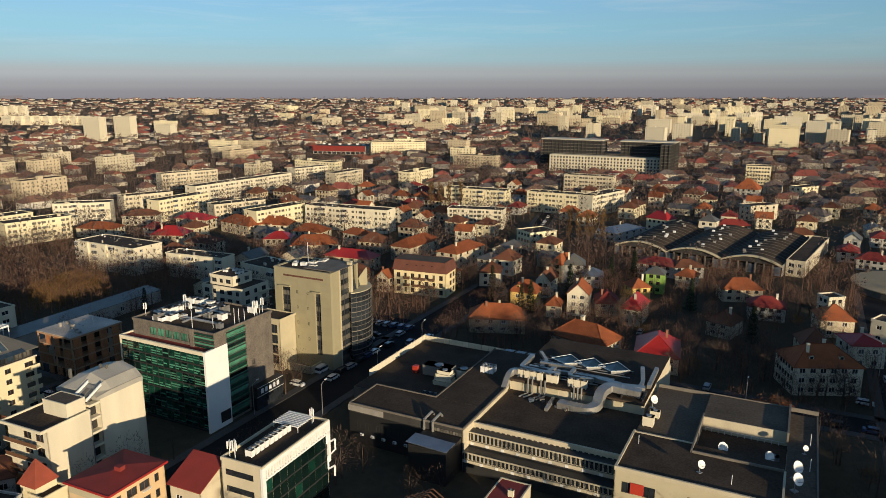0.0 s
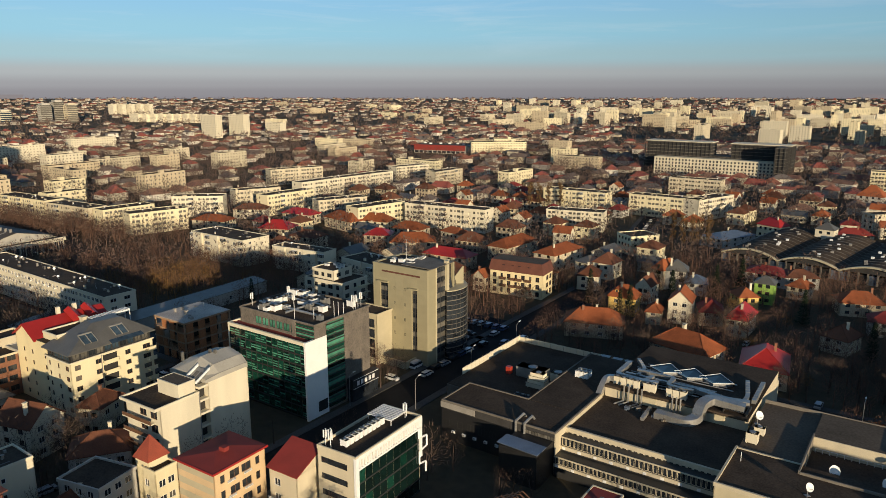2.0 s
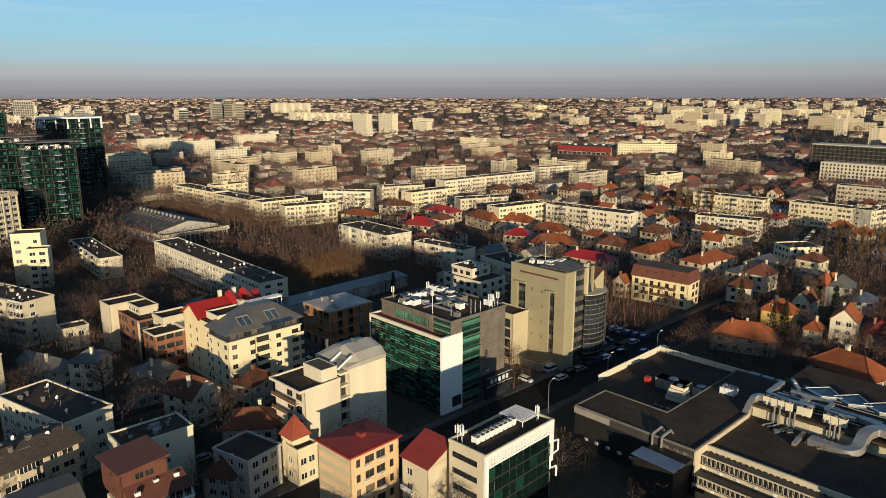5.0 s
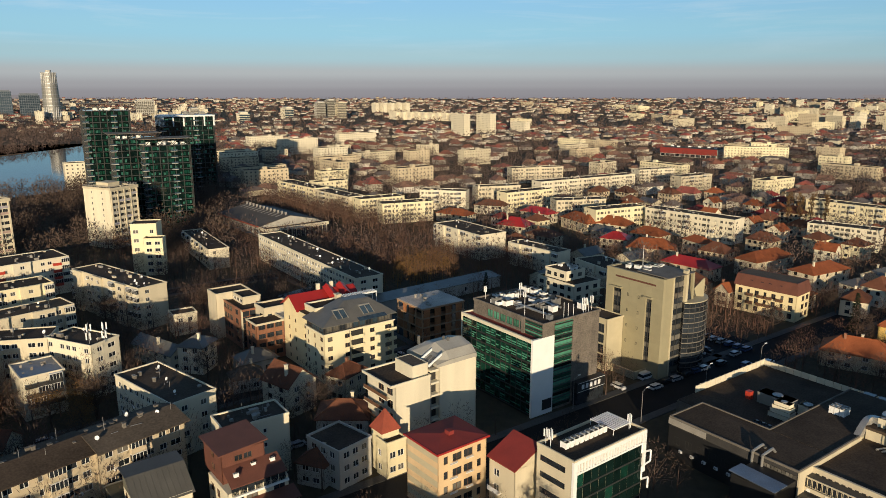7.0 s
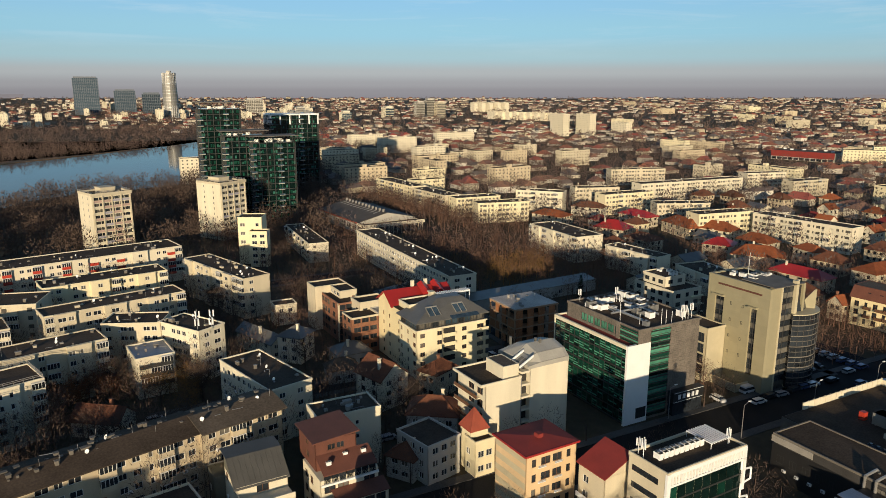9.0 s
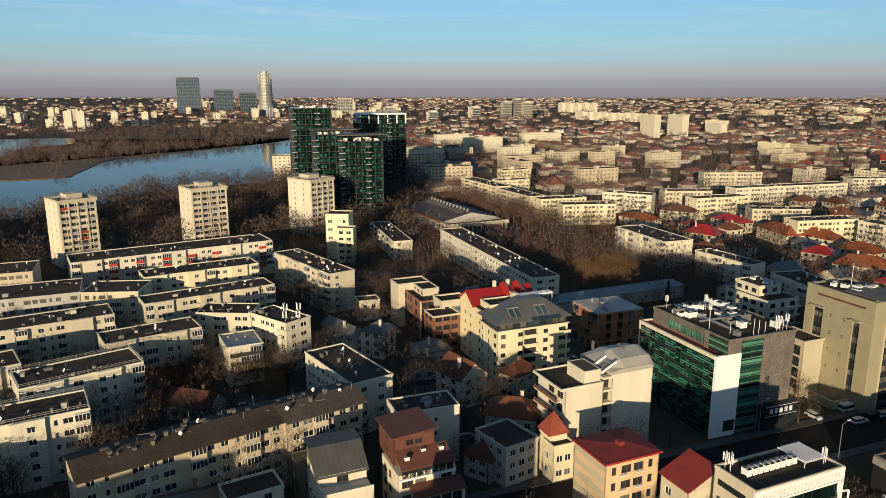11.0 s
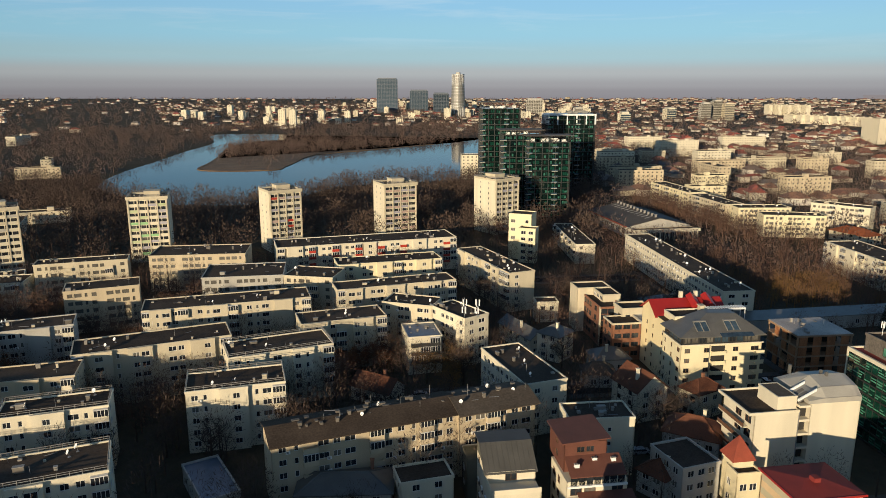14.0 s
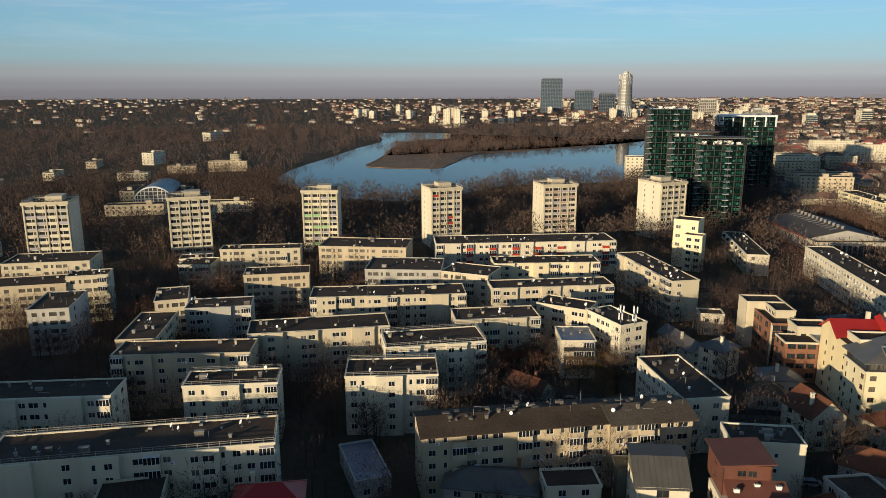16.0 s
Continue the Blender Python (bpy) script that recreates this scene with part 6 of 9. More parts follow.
for f in range(6):
    box_part(cream, "landing", WHITE, (-1.4, 9.6, 2.4 + 3.0 * f, 0.0, 12.0, 2.9 + 3.0 * f))
box_part(cream, "downpipe", STEEL, (0.0, 9.45, 0, 0.15, 9.6, 16.6))
front = Side((-11.5, 0), (0, 0))
for f in range(5):
    b = part("balcony", Geo().box(0.2, -1.3, 0, 9.6, 0, 0.2), WHITE, cream, at=pose(-11.5, 0, 0.6 + 3.1 * f))
    g = Geo().box(0.3, -1.3, 0.95, 9.5, -1.2, 1.05)
    for i in range(19):
        g.box(0.35 + 0.5 * i, -1.28, 0.1, 0.8 + 0.5 * i, -1.22, 0.96)
    part("balustrade", g, BROWNWOOD, b, "brown slatted balustrade")
roof_box(cream, -11.8, -1.2, 0, 9.6, 16.6, BITUMEN, WHITE, 0.45)
volume(cream, -7.7, 5.2, -0.9, 9.4, 16.6, 19.6, WHITE, (None,) * 4, [])
roof_box(cream, -7.7, 5.2, -0.9, 9.4, 19.6, BITUMEN_PALE, WHITE, 0.12)
# faceted metal roof, hipped towards the stair slot
prof = [(-11.8, 18.2), (-11.8, 19.0), (-9.4, 21.0), (-5.6, 21.9), (-1.7, 20.9), (0.1, 19.3), (0.1, 18.2)]
low = [(-11.8, 18.2), (-11.8, 18.9), (-9.6, 19.4), (-5.6, 19.6), (-1.7, 19.4), (0.1, 18.9), (0.1, 18.2)]
n = len(prof)
g = Geo()
rings = [(11.3, low), (15.0, prof), (22.0, prof), (23.1, [(x * 0.98 - 0.1, z - 0.25) for x, z in prof])]
g.add([(x, y, z) for y, ring_ in rings for x, z in ring_], [(k * n + i, k * n + i + 1, k * n + n + i + 1, k * n + n + i) for k in range(3) for i in range(n - 1)] + [tuple(range(n))[::-1], tuple(range(3 * n, 4 * n))])
part("hipped_roof", g, PALEROOF, cream, "pale grey faceted sheet-metal roof")
for i in range(1, 6):
    g = Geo()
    for k in range(3):
        (y0, r0), (y1, r1) = rings[k], rings[k + 1]
        g.rod((r0[i][0], y0, r0[i][1]), (r1[i][0], y1, r1[i][1]), 0.06, 4)
    part("roof_seam", g, PALEMETAL, cream)
# sloping stair dormer with two lights between white cheeks
part("dormer_slope", Geo().slab((-4.2, 9.7, 18.9), (-0.6, 9.7, 18.5), (-0.6, 12.9, 20.4), (-4.2, 12.9, 20.6), 0.15), PALEMETAL, cream)
for x in (-3.4, -2.0):
    part("skylight", Geo().slab((x, 10.4, 19.30), (x + 0.9, 10.4, 19.22), (x + 0.9, 12.0, 20.1), (x, 12.0, 20.18), 0.06), GLASS_PALE, cream)
for x in (-4.4, -0.6):
    part("dormer_cheek", Geo().slab((x, 9.3, 19.2), (x + 0.28, 9.3, 19.2), (x + 0.28, 13.1, 21.2), (x, 13.1, 21.2), 0.5), WHITEPAINT, cream)
for x, y in ((-6.2, 18.0), (-5.0, 18.4), (-9.8, 13.4)):
    box_part(cream, "roof_stack", GREYMETAL, (x - 0.25, y - 0.25, 20.6, x + 0.25, y + 0.25, 22.6))

# pale yellow mansard villa and its red-roofed wing
claim(-115, 160, -28, 36, 28)
villa = thing("mansard_apartment_house", -112.4, 148.8, -26, "pale yellow apartment house with grey hipped roof and glazed top floor", "apartment house")
rows = [(1.2 + 2.72 * i, 1.25) for i in range(5)]
volume(villa, -11.0, 0, 0, 22.5, 0, 14.4, PALEYEL, ("s-s-w", "w-w--w-W", None, None), rows, BROWNWOOD)
volume(villa, -10.6, 0.3, -0.3, 22.2, 14.4, 16.4, DARKFRAME, ("WWWW", "WWWWWWWWWW", None, None), [(14.6, 1.5)], DARKFRAME, (GLASS, GLASS_PALE, GLASS_BLUE))
box_part(villa, "sill_band", WHITE, (-11.3, -0.3, 14.2, 0.3, 0.0, 14.5), (0.0, 0.0, 14.2, 0.3, 22.8, 14.5))
side = Side((0, 0), (0, 22.5))
for f in range(1, 5):
    # dark sheet on the flat wall paints the shade of a recess
    part("balcony_recess", Geo().box(0.0, 8.4, 0.75 + 2.72 * f, 0.06, 12.2, 2.95 + 2.72 * f), INSIDE, villa)
    balcony(villa, side, 10.3, 0.7 + 2.72 * f, 3.8, 0.8, PALEYEL, False)
for f in range(1, 5):
    box_part(villa, "end_balcony", PALEYEL, (0.0, 20.2, 0.7 + 2.72 * f, 1.6, 22.5, 0.9 + 2.72 * f), (1.5, 20.2, 0.9 + 2.72 * f, 1.6, 22.5, 1.8 + 2.72 * f))
box_part(villa, "downpipe", STEEL, (0.0, 7.9, 0, 0.14, 8.04, 14.2))
lo = [(-11.6, -0.7), (0.7, -0.7), (0.7, 23.2), (-11.6, 23.2)]
hi = [(-9.6, 10.0), (-6.6, 10.0), (-5.6, 17.5), (-9.6, 17.5)]
part("hipped_roof", Geo().prism(lo, 16.4, 16.65).prism(lo, 16.65, 20.8, 0, hi), GREYMETAL, villa, "grey sheet-metal hipped roof")
for y in (4.6, 13.0):
    # roof terrace lights cut into the slope
    g = Geo().slab((-0.9, y, 17.75), (-3.4, y, 19.35), (-3.4, y + 3.4, 19.35), (-0.9, y + 3.4, 17.75), 0.12, 1)
    for a in (y - 0.12, y + 1.65, y + 3.4):
        g.slab((-0.7, a, 17.95), (-3.6, a, 19.7), (-3.6, a + 0.14, 19.7), (-0.7, a + 0.14, 17.95), 0.35)
    g.slab((-3.4, y - 0.12, 19.65), (-3.7, y - 0.12, 19.75), (-3.7, y + 3.54, 19.75), (-3.4, y + 3.54, 19.65), 0.3)
    part("skylight", g, [PALEMETAL, GLASS_BLUE], villa, "framed roof light")
part("glass_canopy", Geo().slab((-0.1, 10.5, 17.3), (1.3, 10.5, 16.7), (1.3, 19.5, 16.7), (-0.1, 19.5, 17.3), 0.08), GLASS_BLUE, villa, "blue glass canopy")
# terrace box and pergola behind the ridge
volume(villa, -16.4, 2.5, -9.7, 17.0, 14.4, 18.5, PALEYEL, ("-w-", None, None, None), [(15.2, 1.6)])
roof_box(villa, -16.4, 2.5, -9.7, 17.0, 18.5, BITUMEN, WHITE, 0.5)
box_part(villa, "chimney", CREAM, (-12.4, 10.2, 18.5, -10.8, 11.4, 21.2), (-12.6, 10.0, 21.2, -10.6, 11.6, 21.5))
for i in range(15):
    box_part(villa, "pergola_slat", WHITEPAINT, (-12.2, 12.2 + 0.75 * i, 20.6, -9.9, 12.5 + 0.75 * i, 20.8))
box_part(villa, "pergola_rail", WHITEPAINT, (-12.3, 12.0, 20.3, -12.1, 23.0, 20.6), (-10.0, 12.0, 20.3, -9.8, 23.0, 20.6))
for y in (12.1, 17.0, 22.8):
    box_part(villa, "pergola_post", WHITEPAINT, (-12.3, y, 16.5, -12.1, y + 0.15, 20.3), (-10.0, y, 16.5, -9.8, y + 0.15, 20.3))
# yellow wing with the red roof
volume(villa, -26.5, 0.5, -11.0, 21, 0, 17.0, HOTELYEL, ("-s-s--s", None, None, "ww"), [(1.2 + 2.9 * i, 1.2) for i in range(5)], BROWNWOOD)
g = Geo().slab((-16.0, -0.2, 16.9), (-16.0, 21.6, 16.9), (-21.5, 21.6, 20.6), (-21.5, -0.2, 20.6), 0.2).slab((-21.5, -0.2, 20.6), (-21.5, 21.6, 20.6), (-27.2, 21.6, 16.9), (-27.2, -0.2, 16.9), 0.2)
part("red_roof", g, REDMETAL, villa, "bright red sheet-metal roof")
part("gable", Geo().add([(x, y, z) for y in (0.5, 21.0) for x, z in ((-26.5, 17.0), (-16.4, 17.0), (-21.5, 20.3))], [(0, 1, 2), (5, 4, 3)]), HOTELYEL, villa)
box_part(villa, "terrace", BITUMEN, (-16.4, 0.6, 17.0, -11.0, 2.4, 17.1))
for y in (11.0, 15.5):
    g = Geo().slab((-17.0, y, 19.2), (-21.5, y, 21.3), (-21.5, y + 1.4, 22.2), (-17.0, y + 1.4, 20.2), 0.15).slab((-17.0, y + 2.8, 19.2), (-21.5, y + 2.8, 21.3), (-21.5, y + 1.4, 22.2), (-17.0, y + 1.4, 20.2), 0.15)
    g.add([(-17.2, y, 17.4), (-17.2, y + 2.8, 17.4), (-17.2, y + 2.8, 19.2), (-17.2, y + 1.4, 20.1), (-17.2, y, 19.2)], [(0, 1, 2, 3, 4)])
    part("dormer", g, REDMETAL, villa)
    box_part(villa, "chimney", WHITE, (-22.6, y - 1.6, 18.6, -21.7, y - 0.7, 22.4))

# brick and glass offices
claim(-160, 168, -25, 32, 18)
brick = thing("brick_office", -151.4, 159.3, -25, "brown brick office with cream stair tower and glass corner", "office building")
volume(brick, -15, 0, 0, 7.5, 0, 12.4, BRICK, ("WwW-W-", None, None, None), [(1.4 + 3.0 * i, 1.7) for i in range(4)], DARKFRAME)
for i in range(3):
    for f in range(6):
        part("pane", Geo().box(0.02, 0.3 + 2.3 * i, 0.5 + 2.0 * f, 0.1, 2.4 + 2.3 * i, 2.3 + 2.0 * f), GLASS, brick)
box_part(brick, "corner_post", CREAM, (-0.3, -0.15, 0, 0.2, 0.3, 12.9))
roof_box(brick, -15, 0, 0.2, 7.5, 12.4, BITUMEN, BRICK, 0.5)
volume(brick, -22, -2.5, -14.5, 9, 0, 14.6, CREAM, ("---", "-w-", None, "ww"), [(1.4 + 3.2 * i, 1.5) for i in range(4)])
roof_box(brick, -22, -2.5, -14.5, 9, 14.6, BITUMEN, CREAM, 0.5)
volume(brick, -14.5, 3.0, -6, 9, 12.4, 14.6, CREAM, ("WWW", None, None, None), [(12.9, 1.2)])
roof_box(brick, -14.5, 3.0, -6, 9, 14.6, BITUMEN, CREAM, 0.4)
volume(brick, 5.5, -1.0, 13.0, 8.0, 0, 11.4, BRICK, ("wW", "WWW", None, "-W"), [(1.4 + 2.8 * i, 1.5) for i in range(4)], DARKFRAME)
volume(brick, -0.5, 4.5, 6.5, 14.0, 0, 13.6, CREAM, ("-W", "w-W", None, None), [(1.4 + 3.0 * i, 1.6) for i in range(4)], DARKFRAME)
roof_box(brick, 5.5, -1, 13, 8, 11.4, BITUMEN, CREAM, 0.4)
roof_box(brick, -0.5, 4.5, 6.5, 14, 13.6, BITUMEN, CREAM, 0.6)
roof_box(brick, 6.6, 8.0, 16, 20, 11.8, BLUEMETAL, GREYW, 0.3)
volume(brick, 6.6, 8.0, 16, 20, 0, 11.8, GREYW, ("-", "WwW", None, None), [(1.4 + 2.8 * i, 1.5) for i in range(4)])

# unfinished brick shell with concrete floors
claim(-106, 196, -27, 22, 20)
shell = thing("unfinished_building", -103.3, 187.5, -27, "unfinished orange block shell with grey concrete floors", "building shell")
for f in range(4):
    box_part(shell, "floor_slab", RAWFRAME, (-16, 0, 2.6 * f + 2.2, 0, 17, 2.6 * f + 2.6))
for x in (-15.6, -11.8, -8.0, -4.2, -0.4):
    for y in (0.4, 5.6, 11.2, 16.6):
        box_part(shell, "column", RAWFRAME, (x - 0.2, y - 0.2, 0, x + 0.2, y + 0.2, 10.4))
for f in range(4):
    for k, (a, b) in enumerate(((-15.4, -12.0), (-11.6, -9.6), (-7.8, -5.6), (-4.0, -0.6))):
        if (k + f) % 3:
            box_part(shell, "infill", RAWBRICK, (a, 0.1, 2.6 * f, b, 0.35, 2.6 * f + 2.2))
        box_part(shell, "infill", RAWBRICK, (-0.35, 0.8 + 4.2 * k, 2.6 * f, -0.1, 3.2 + 4.2 * k, 2.6 * f + 2.2))
# near-black box painted as the dark inside of the shell
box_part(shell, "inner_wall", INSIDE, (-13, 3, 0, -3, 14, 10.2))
box_part(shell, "roof_screed", SCREED, (-15.8, 0.2, 10.4, -0.2, 16.8, 10.5))
shell.scale = (0.95, 1.0, 1.15)
vents(shell, 14, 14, 10.4, 4, CONCRETE, -8, 8)

# long sheds along the street, white stepped office
for x, y, yaw, L, W, h, mat, label in ((-123.9, 236, 66, 62, 7, 4.6, GREYMETAL, "long low shed with grey roof beside the street"), (-164, 214, 82, 34, 6, 4.0, GREYMETAL, "low grey garden wall shed")):
    claim(x, y, yaw, L, W)
    shed = thing("shed", x, y, yaw, label, "shed", "long sheds")
    volume(shed, -L / 2, -W / 2, L / 2, W / 2, 0, h, GREYW, ("w-" * int(L / 9), None, None, None), [(1.4, 1.6)])
    part("roof", Geo().slab((-L / 2 - .3, -W / 2 - .3, h), (L / 2 + .3, -W / 2 - .3, h), (L / 2 + .3, W / 2 + .3, h + 0.9), (-L / 2 - .3, W / 2 + .3, h + 0.9), 0.15), mat, shed)
claim(-79, 252, -27, 24, 20)
step = thing("stepped_office", -71, 242.5, -27, "white stepped office building with roof terraces", "office building")
volume(step, -19, 0, 0, 14, 0, 10.0, WHITE, ("WwWWw", "WwW", None, None), [(1.3 + 3.1 * i, 1.6) for i in range(3)], DARKFRAME)
roof_box(step, -19, 0, 0, 14, 10, BITUMEN, WHITE, 0.4)
volume(step, -17, 2, -6, 12, 10, 13.4, WHITE, ("WwW", "WW", None, None), [(11.0, 1.5)], DARKFRAME)
roof_box(step, -17, 2, -6, 12, 13.4, BITUMEN, WHITE, 0.4)
for i in range(7):
    roof_unit(step, nr.uniform(-16, -7), nr.uniform(3, 11), 13.45, 1.8, 1.0, 0.9, WHITEPAINT)
for f in range(3):
    box_part(step, "brise_soleil", PALEYEL, (0.0, 8.5, 1.2 + 3.0 * f, 1.2, 14.2, 1.5 + 3.0 * f))

# hotel with a brown mansard
claim(-2, 263, -24, 25, 14)
hotel = thing("hotel", 1.0, 266.5, -21, "pale yellow hotel with small balconies and brown mansard roof", "hotel")
volume(hotel, -22, 0, 0, 11, 0, 9.6, HOTELYEL, ("wdwdwdw", "-WW", None, None), [(0.9 + 2.9 * i, 1.9) for i in range(3)], BROWNWOOD)
part("mansard_roof", Geo().prism([(-22.5, -0.5), (0.5, -0.5), (0.5, 11.5), (-22.5, 11.5)], 9.6, 13.6, 0, [(-22.0, 0.9), (-0.6, 0.9), (-0.6, 10.4), (-22.0, 10.4)]), BROWNMETAL, hotel, "brown metal mansard roof")
roof_box(hotel, -22, 0.9, -0.6, 10.4, 13.6, BITUMEN_PALE, BROWNMETAL, 0.15)
fs = Side((-22, 0), (0, 0))
for s in (5.6, 9.5, 12.4, 16.2):
    part("skylight", Geo().box(-0.5, -0.06, 0, 0.5, 0.3, 1.1), GLASS, hotel, at=fs.spot(s, 11.0, -0.35))
    for f in (1, 2):
        balcony(hotel, fs, s, 0.6 + 2.9 * f, 2.4, 0.9, BROWNWOOD, False)

# brown timber-clad house and its white neighbour
claim(-91, 92, -25, 14, 16)
brown = thing("townhouse", -84.3, 84.5, -25, "white townhouse with red-brown clad upper floors and terraces", "townhouse")
volume(brown, -9.5, -1.5, 0, 10, 0, 10.2, WHITE, ("ww-", "WW-W", None, None), [(1.4 + 3.0 * i, 1.6) for i in range(3)], BROWNWOOD)
volume(brown, -12.5, -1.0, -3.6, 7.2, 10.2, 16.0, BROWNMETAL, ("-w-", "-WW-", None, None), [(11.3, 1.3), (13.9, 1.2)], BROWNWOOD)
part("roof", Geo().slab((-13.2, -1.6, 16.1), (-3.2, -1.6, 16.1), (-3.2, 7.8, 16.7), (-13.2, 7.8, 16.7), 0.25), BROWNMETAL, brown)
part("lower_roof", Geo().slab((-3.6, -1.0, 13.4), (0.6, -1.0, 11.4), (0.6, 9.6, 11.4), (-3.6, 9.6, 13.4), 0.2), BROWNMETAL, brown)
for i in range(7):
    part("pane", Geo().box(-0.1, -0.8 + 1.5 * i, 9.4, 0.0, 0.5 + 1.5 * i, 11.2), GLASS, brown)
box_part(brown, "sill_band", WHITEPAINT, (-0.3, -1.4, 9.0, 0.35, 10, 9.4))
part("porch_roof", Geo().slab((0.0, 0.5, 8.0), (3.2, 0.5, 6.9), (3.2, 11.0, 6.9), (0.0, 11.0, 8.0), 0.2), BROWNMETAL, brown)
volume(brown, 0.0, 1.0, 2.8, 10.8, 0, 6.8, WHITE, ("w", "WWWW", "w", None), [(4.4, 1.9)], BROWNWOOD, (GLASS,))
for x, y in ((0.2, 0.5), (-1.6, 4.5), (-1.2, 8.0)):
    roof_unit(brown, x - 1.0, y, 12.6, 0.5, 0.9, 0.7, WHITEPAINT)
claim(-96, 106, 70, 14, 9)
white = thing("townhouse", -92.0, 108.8, 62, "plain white townhouse with dark flat roof", "townhouse")
volume(white, -14, 0, 0, 8, 0, 13.0, WHITE, ("--s-", None, None, "w-"), [(7.0, 1.0), (10.2, 1.0)])
roof_box(white, -14, 0, 0, 8, 13.0, BITUMEN, WHITE, 0.4)
vents(white, 11, 6, 13.0, 4, CONCRETE, -7, 4)

# grey-gabled white house
claim(-97, 76, -25, 18, 14)
gray = thing("townhouse", -90.3, 71.9, -25, "white house with steep grey sheet-metal roof and balcony", "townhouse")
volume(gray, -13, -1.5, 0, 7.8, 0, 8.6, WHITE, ("wwww", "-W-w", None, None), [(1.2 + 3.0 * i, 1.7) for i in range(2)], BROWNWOOD)
volume(gray, -13, -1.5, -4.2, 7.8, 8.6, 10.8, WHITE, ("w-w", "-W-", None, None), [(8.9, 1.6)], BROWNWOOD)
g = Geo()
g.slab((-13.5, -2.0, 14.4), (-9.0, -2.0, 14.4), (-9.0, 8.2, 14.4), (-13.5, 8.2, 14.4), 0.2)
g.slab((-9.0, -2.0, 14.4), (-4.0, -2.0, 10.6), (-4.0, 8.2, 10.6), (-9.0, 8.2, 14.4), 0.2)
part("roof", g, DARKSEAM, gray, "dark grey standing-seam roof")
g = Geo()
for i in range(11):
    g.slab((-9.0, -1.9 + i, 14.46), (-4.0, -1.9 + i, 10.66), (-4.0, -1.84 + i, 10.66), (-9.0, -1.84 + i, 14.46), 0.05)
part("seam", g, DARKSEAM, gray)
part("gable", Geo().add([(-13, -1.5, 10.8), (-4.2, -1.5, 10.8), (-9, -1.5, 14.3), (-13, -1.5, 14.3), (-13, 7.8, 10.8), (-4.2, 7.8, 10.8), (-9, 7.8, 14.3), (-13, 7.8, 14.3)], [(0, 1, 2, 3), (7, 6, 5, 4)]), MOSSCLAD, gray)
box_part(gray, "terrace_wall", WHITE, (-4.2, -1.5, 8.6, 0.0, -1.3, 9.6), (-0.2, -1.3, 8.6, 0.0, 7.8, 9.6))
volume(gray, -18, -3.5, -13, 4, 0, 9.0, MOSSCLAD, ("w-", None, None, "w"), [(1.4, 1.5), (4.6, 1.5)])
part("lean_to_roof", Geo().slab((-18.3, -3.8, 9.0), (-12.8, -3.8, 12.2), (-12.8, 4.2, 12.2), (-18.3, 4.2, 9.0), 0.2), DARKSEAM, gray)
fs = Side((-13, -1.5), (0, -1.5))
for s in (2.4, 5.6, 9.0):
    cooler(gray, fs, s, 5.6)
    cooler(gray, fs, s + 1.2, 3.0)

# yellow turret villa
claim(-73, 117, -25, 6, 8)
turret = thing("turret_villa", -71.7, 114.7, -25, "pale yellow villa with orange pyramid turret roof", "villa")
volume(turret, -4.0, 0, 0, 5, 0, 7.8, PALEYEL, ("w-", "ww", None, None), [(1.2, 1.4), (4.4, 1.5)])
part("tower", Geo().box(-6.6, 0.5, 0, -2.4, 4.7, 9.4), PALEYEL, turret)
part("turret_roof", Geo().prism([(-7.0, 0.1), (-2.0, 0.1), (-2.0, 5.1), (-7.0, 5.1)], 9.4, 13.8, 0, [(-4.55, 2.55), (-4.45, 2.55), (-4.45, 2.65), (-4.55, 2.65)]), REDTILE, turret)
roof_box(turret, -4, 0, 0, 5, 7.8, BITUMEN, PALEYEL, 0.5)
# ---- shopping hall with roof decks, ducts and dishes ----
claim(*mall_at(0, 25), MYAW, 84, 68)
claim(*mall_at(50, 15), MYAW, 40, 50)
mall = thing("shopping_hall", MX, MY, MYAW, "large shopping hall with dark roof decks and silver ducts", "shopping centre")
# lower deck, street side
volume(mall, -36.5, 14.0, -1.0, 52.0, 0, 6.4, COPING, (None,) * 4, [])
box_part(mall, "deck", BITUMEN, (-36.3, 14.2, 6.4, -1.0, 51.8, 6.5))
for i in range(15):
    box_part(mall, "fence_panel", WHITE, (-36.6, 21.3 + 2.05 * i, 6.4, -36.4, 23.2 + 2.05 * i, 8.2))
    box_part(mall, "fence_post", CREAM, (-36.7, 23.2 + 2.05 * i, 6.4, -36.35, 23.35 + 2.05 * i, 8.3))
for i in range(16):
    box_part(mall, "fence_panel", WHITE, (-36.4 + 2.05 * i, 51.6, 6.4, -34.5 + 2.05 * i, 51.8, 8.0))
# raised wing
for x0, y0, x1, y1 in ((-28, 0, 0.6, 11.5), (-11.6, 11.5, 0.6, 47)):
    volume(mall, x0, y0, x1, y1, 0, 9.4, SAND if x1 - x0 < 20 else DARKCONC, (None, None, None, None), [])
    box_part(mall, "deck", BITUMEN, (x0 + 0.1, y0 + 0.1, 9.4, x1 - 0.1, y1 - 0.1, 9.5))
box_part(mall, "coping", COPING, (-28.2, -0.2, 9.3, 0.8, 0.1, 9.75), (-28.2, 0.1, 9.3, -27.9, 11.7, 9.75), (-27.9, 11.4, 9.3, -11.8, 11.7, 9.75), (-12.0, 11.7, 9.3, -11.7, 47, 9.7), (0.5, 0.1, 9.3, 0.8, 47, 9.75))
box_part(mall, "fascia", CONCRETE, (-28.3, -0.35, 7.9, -19.0, -0.2, 9.3))
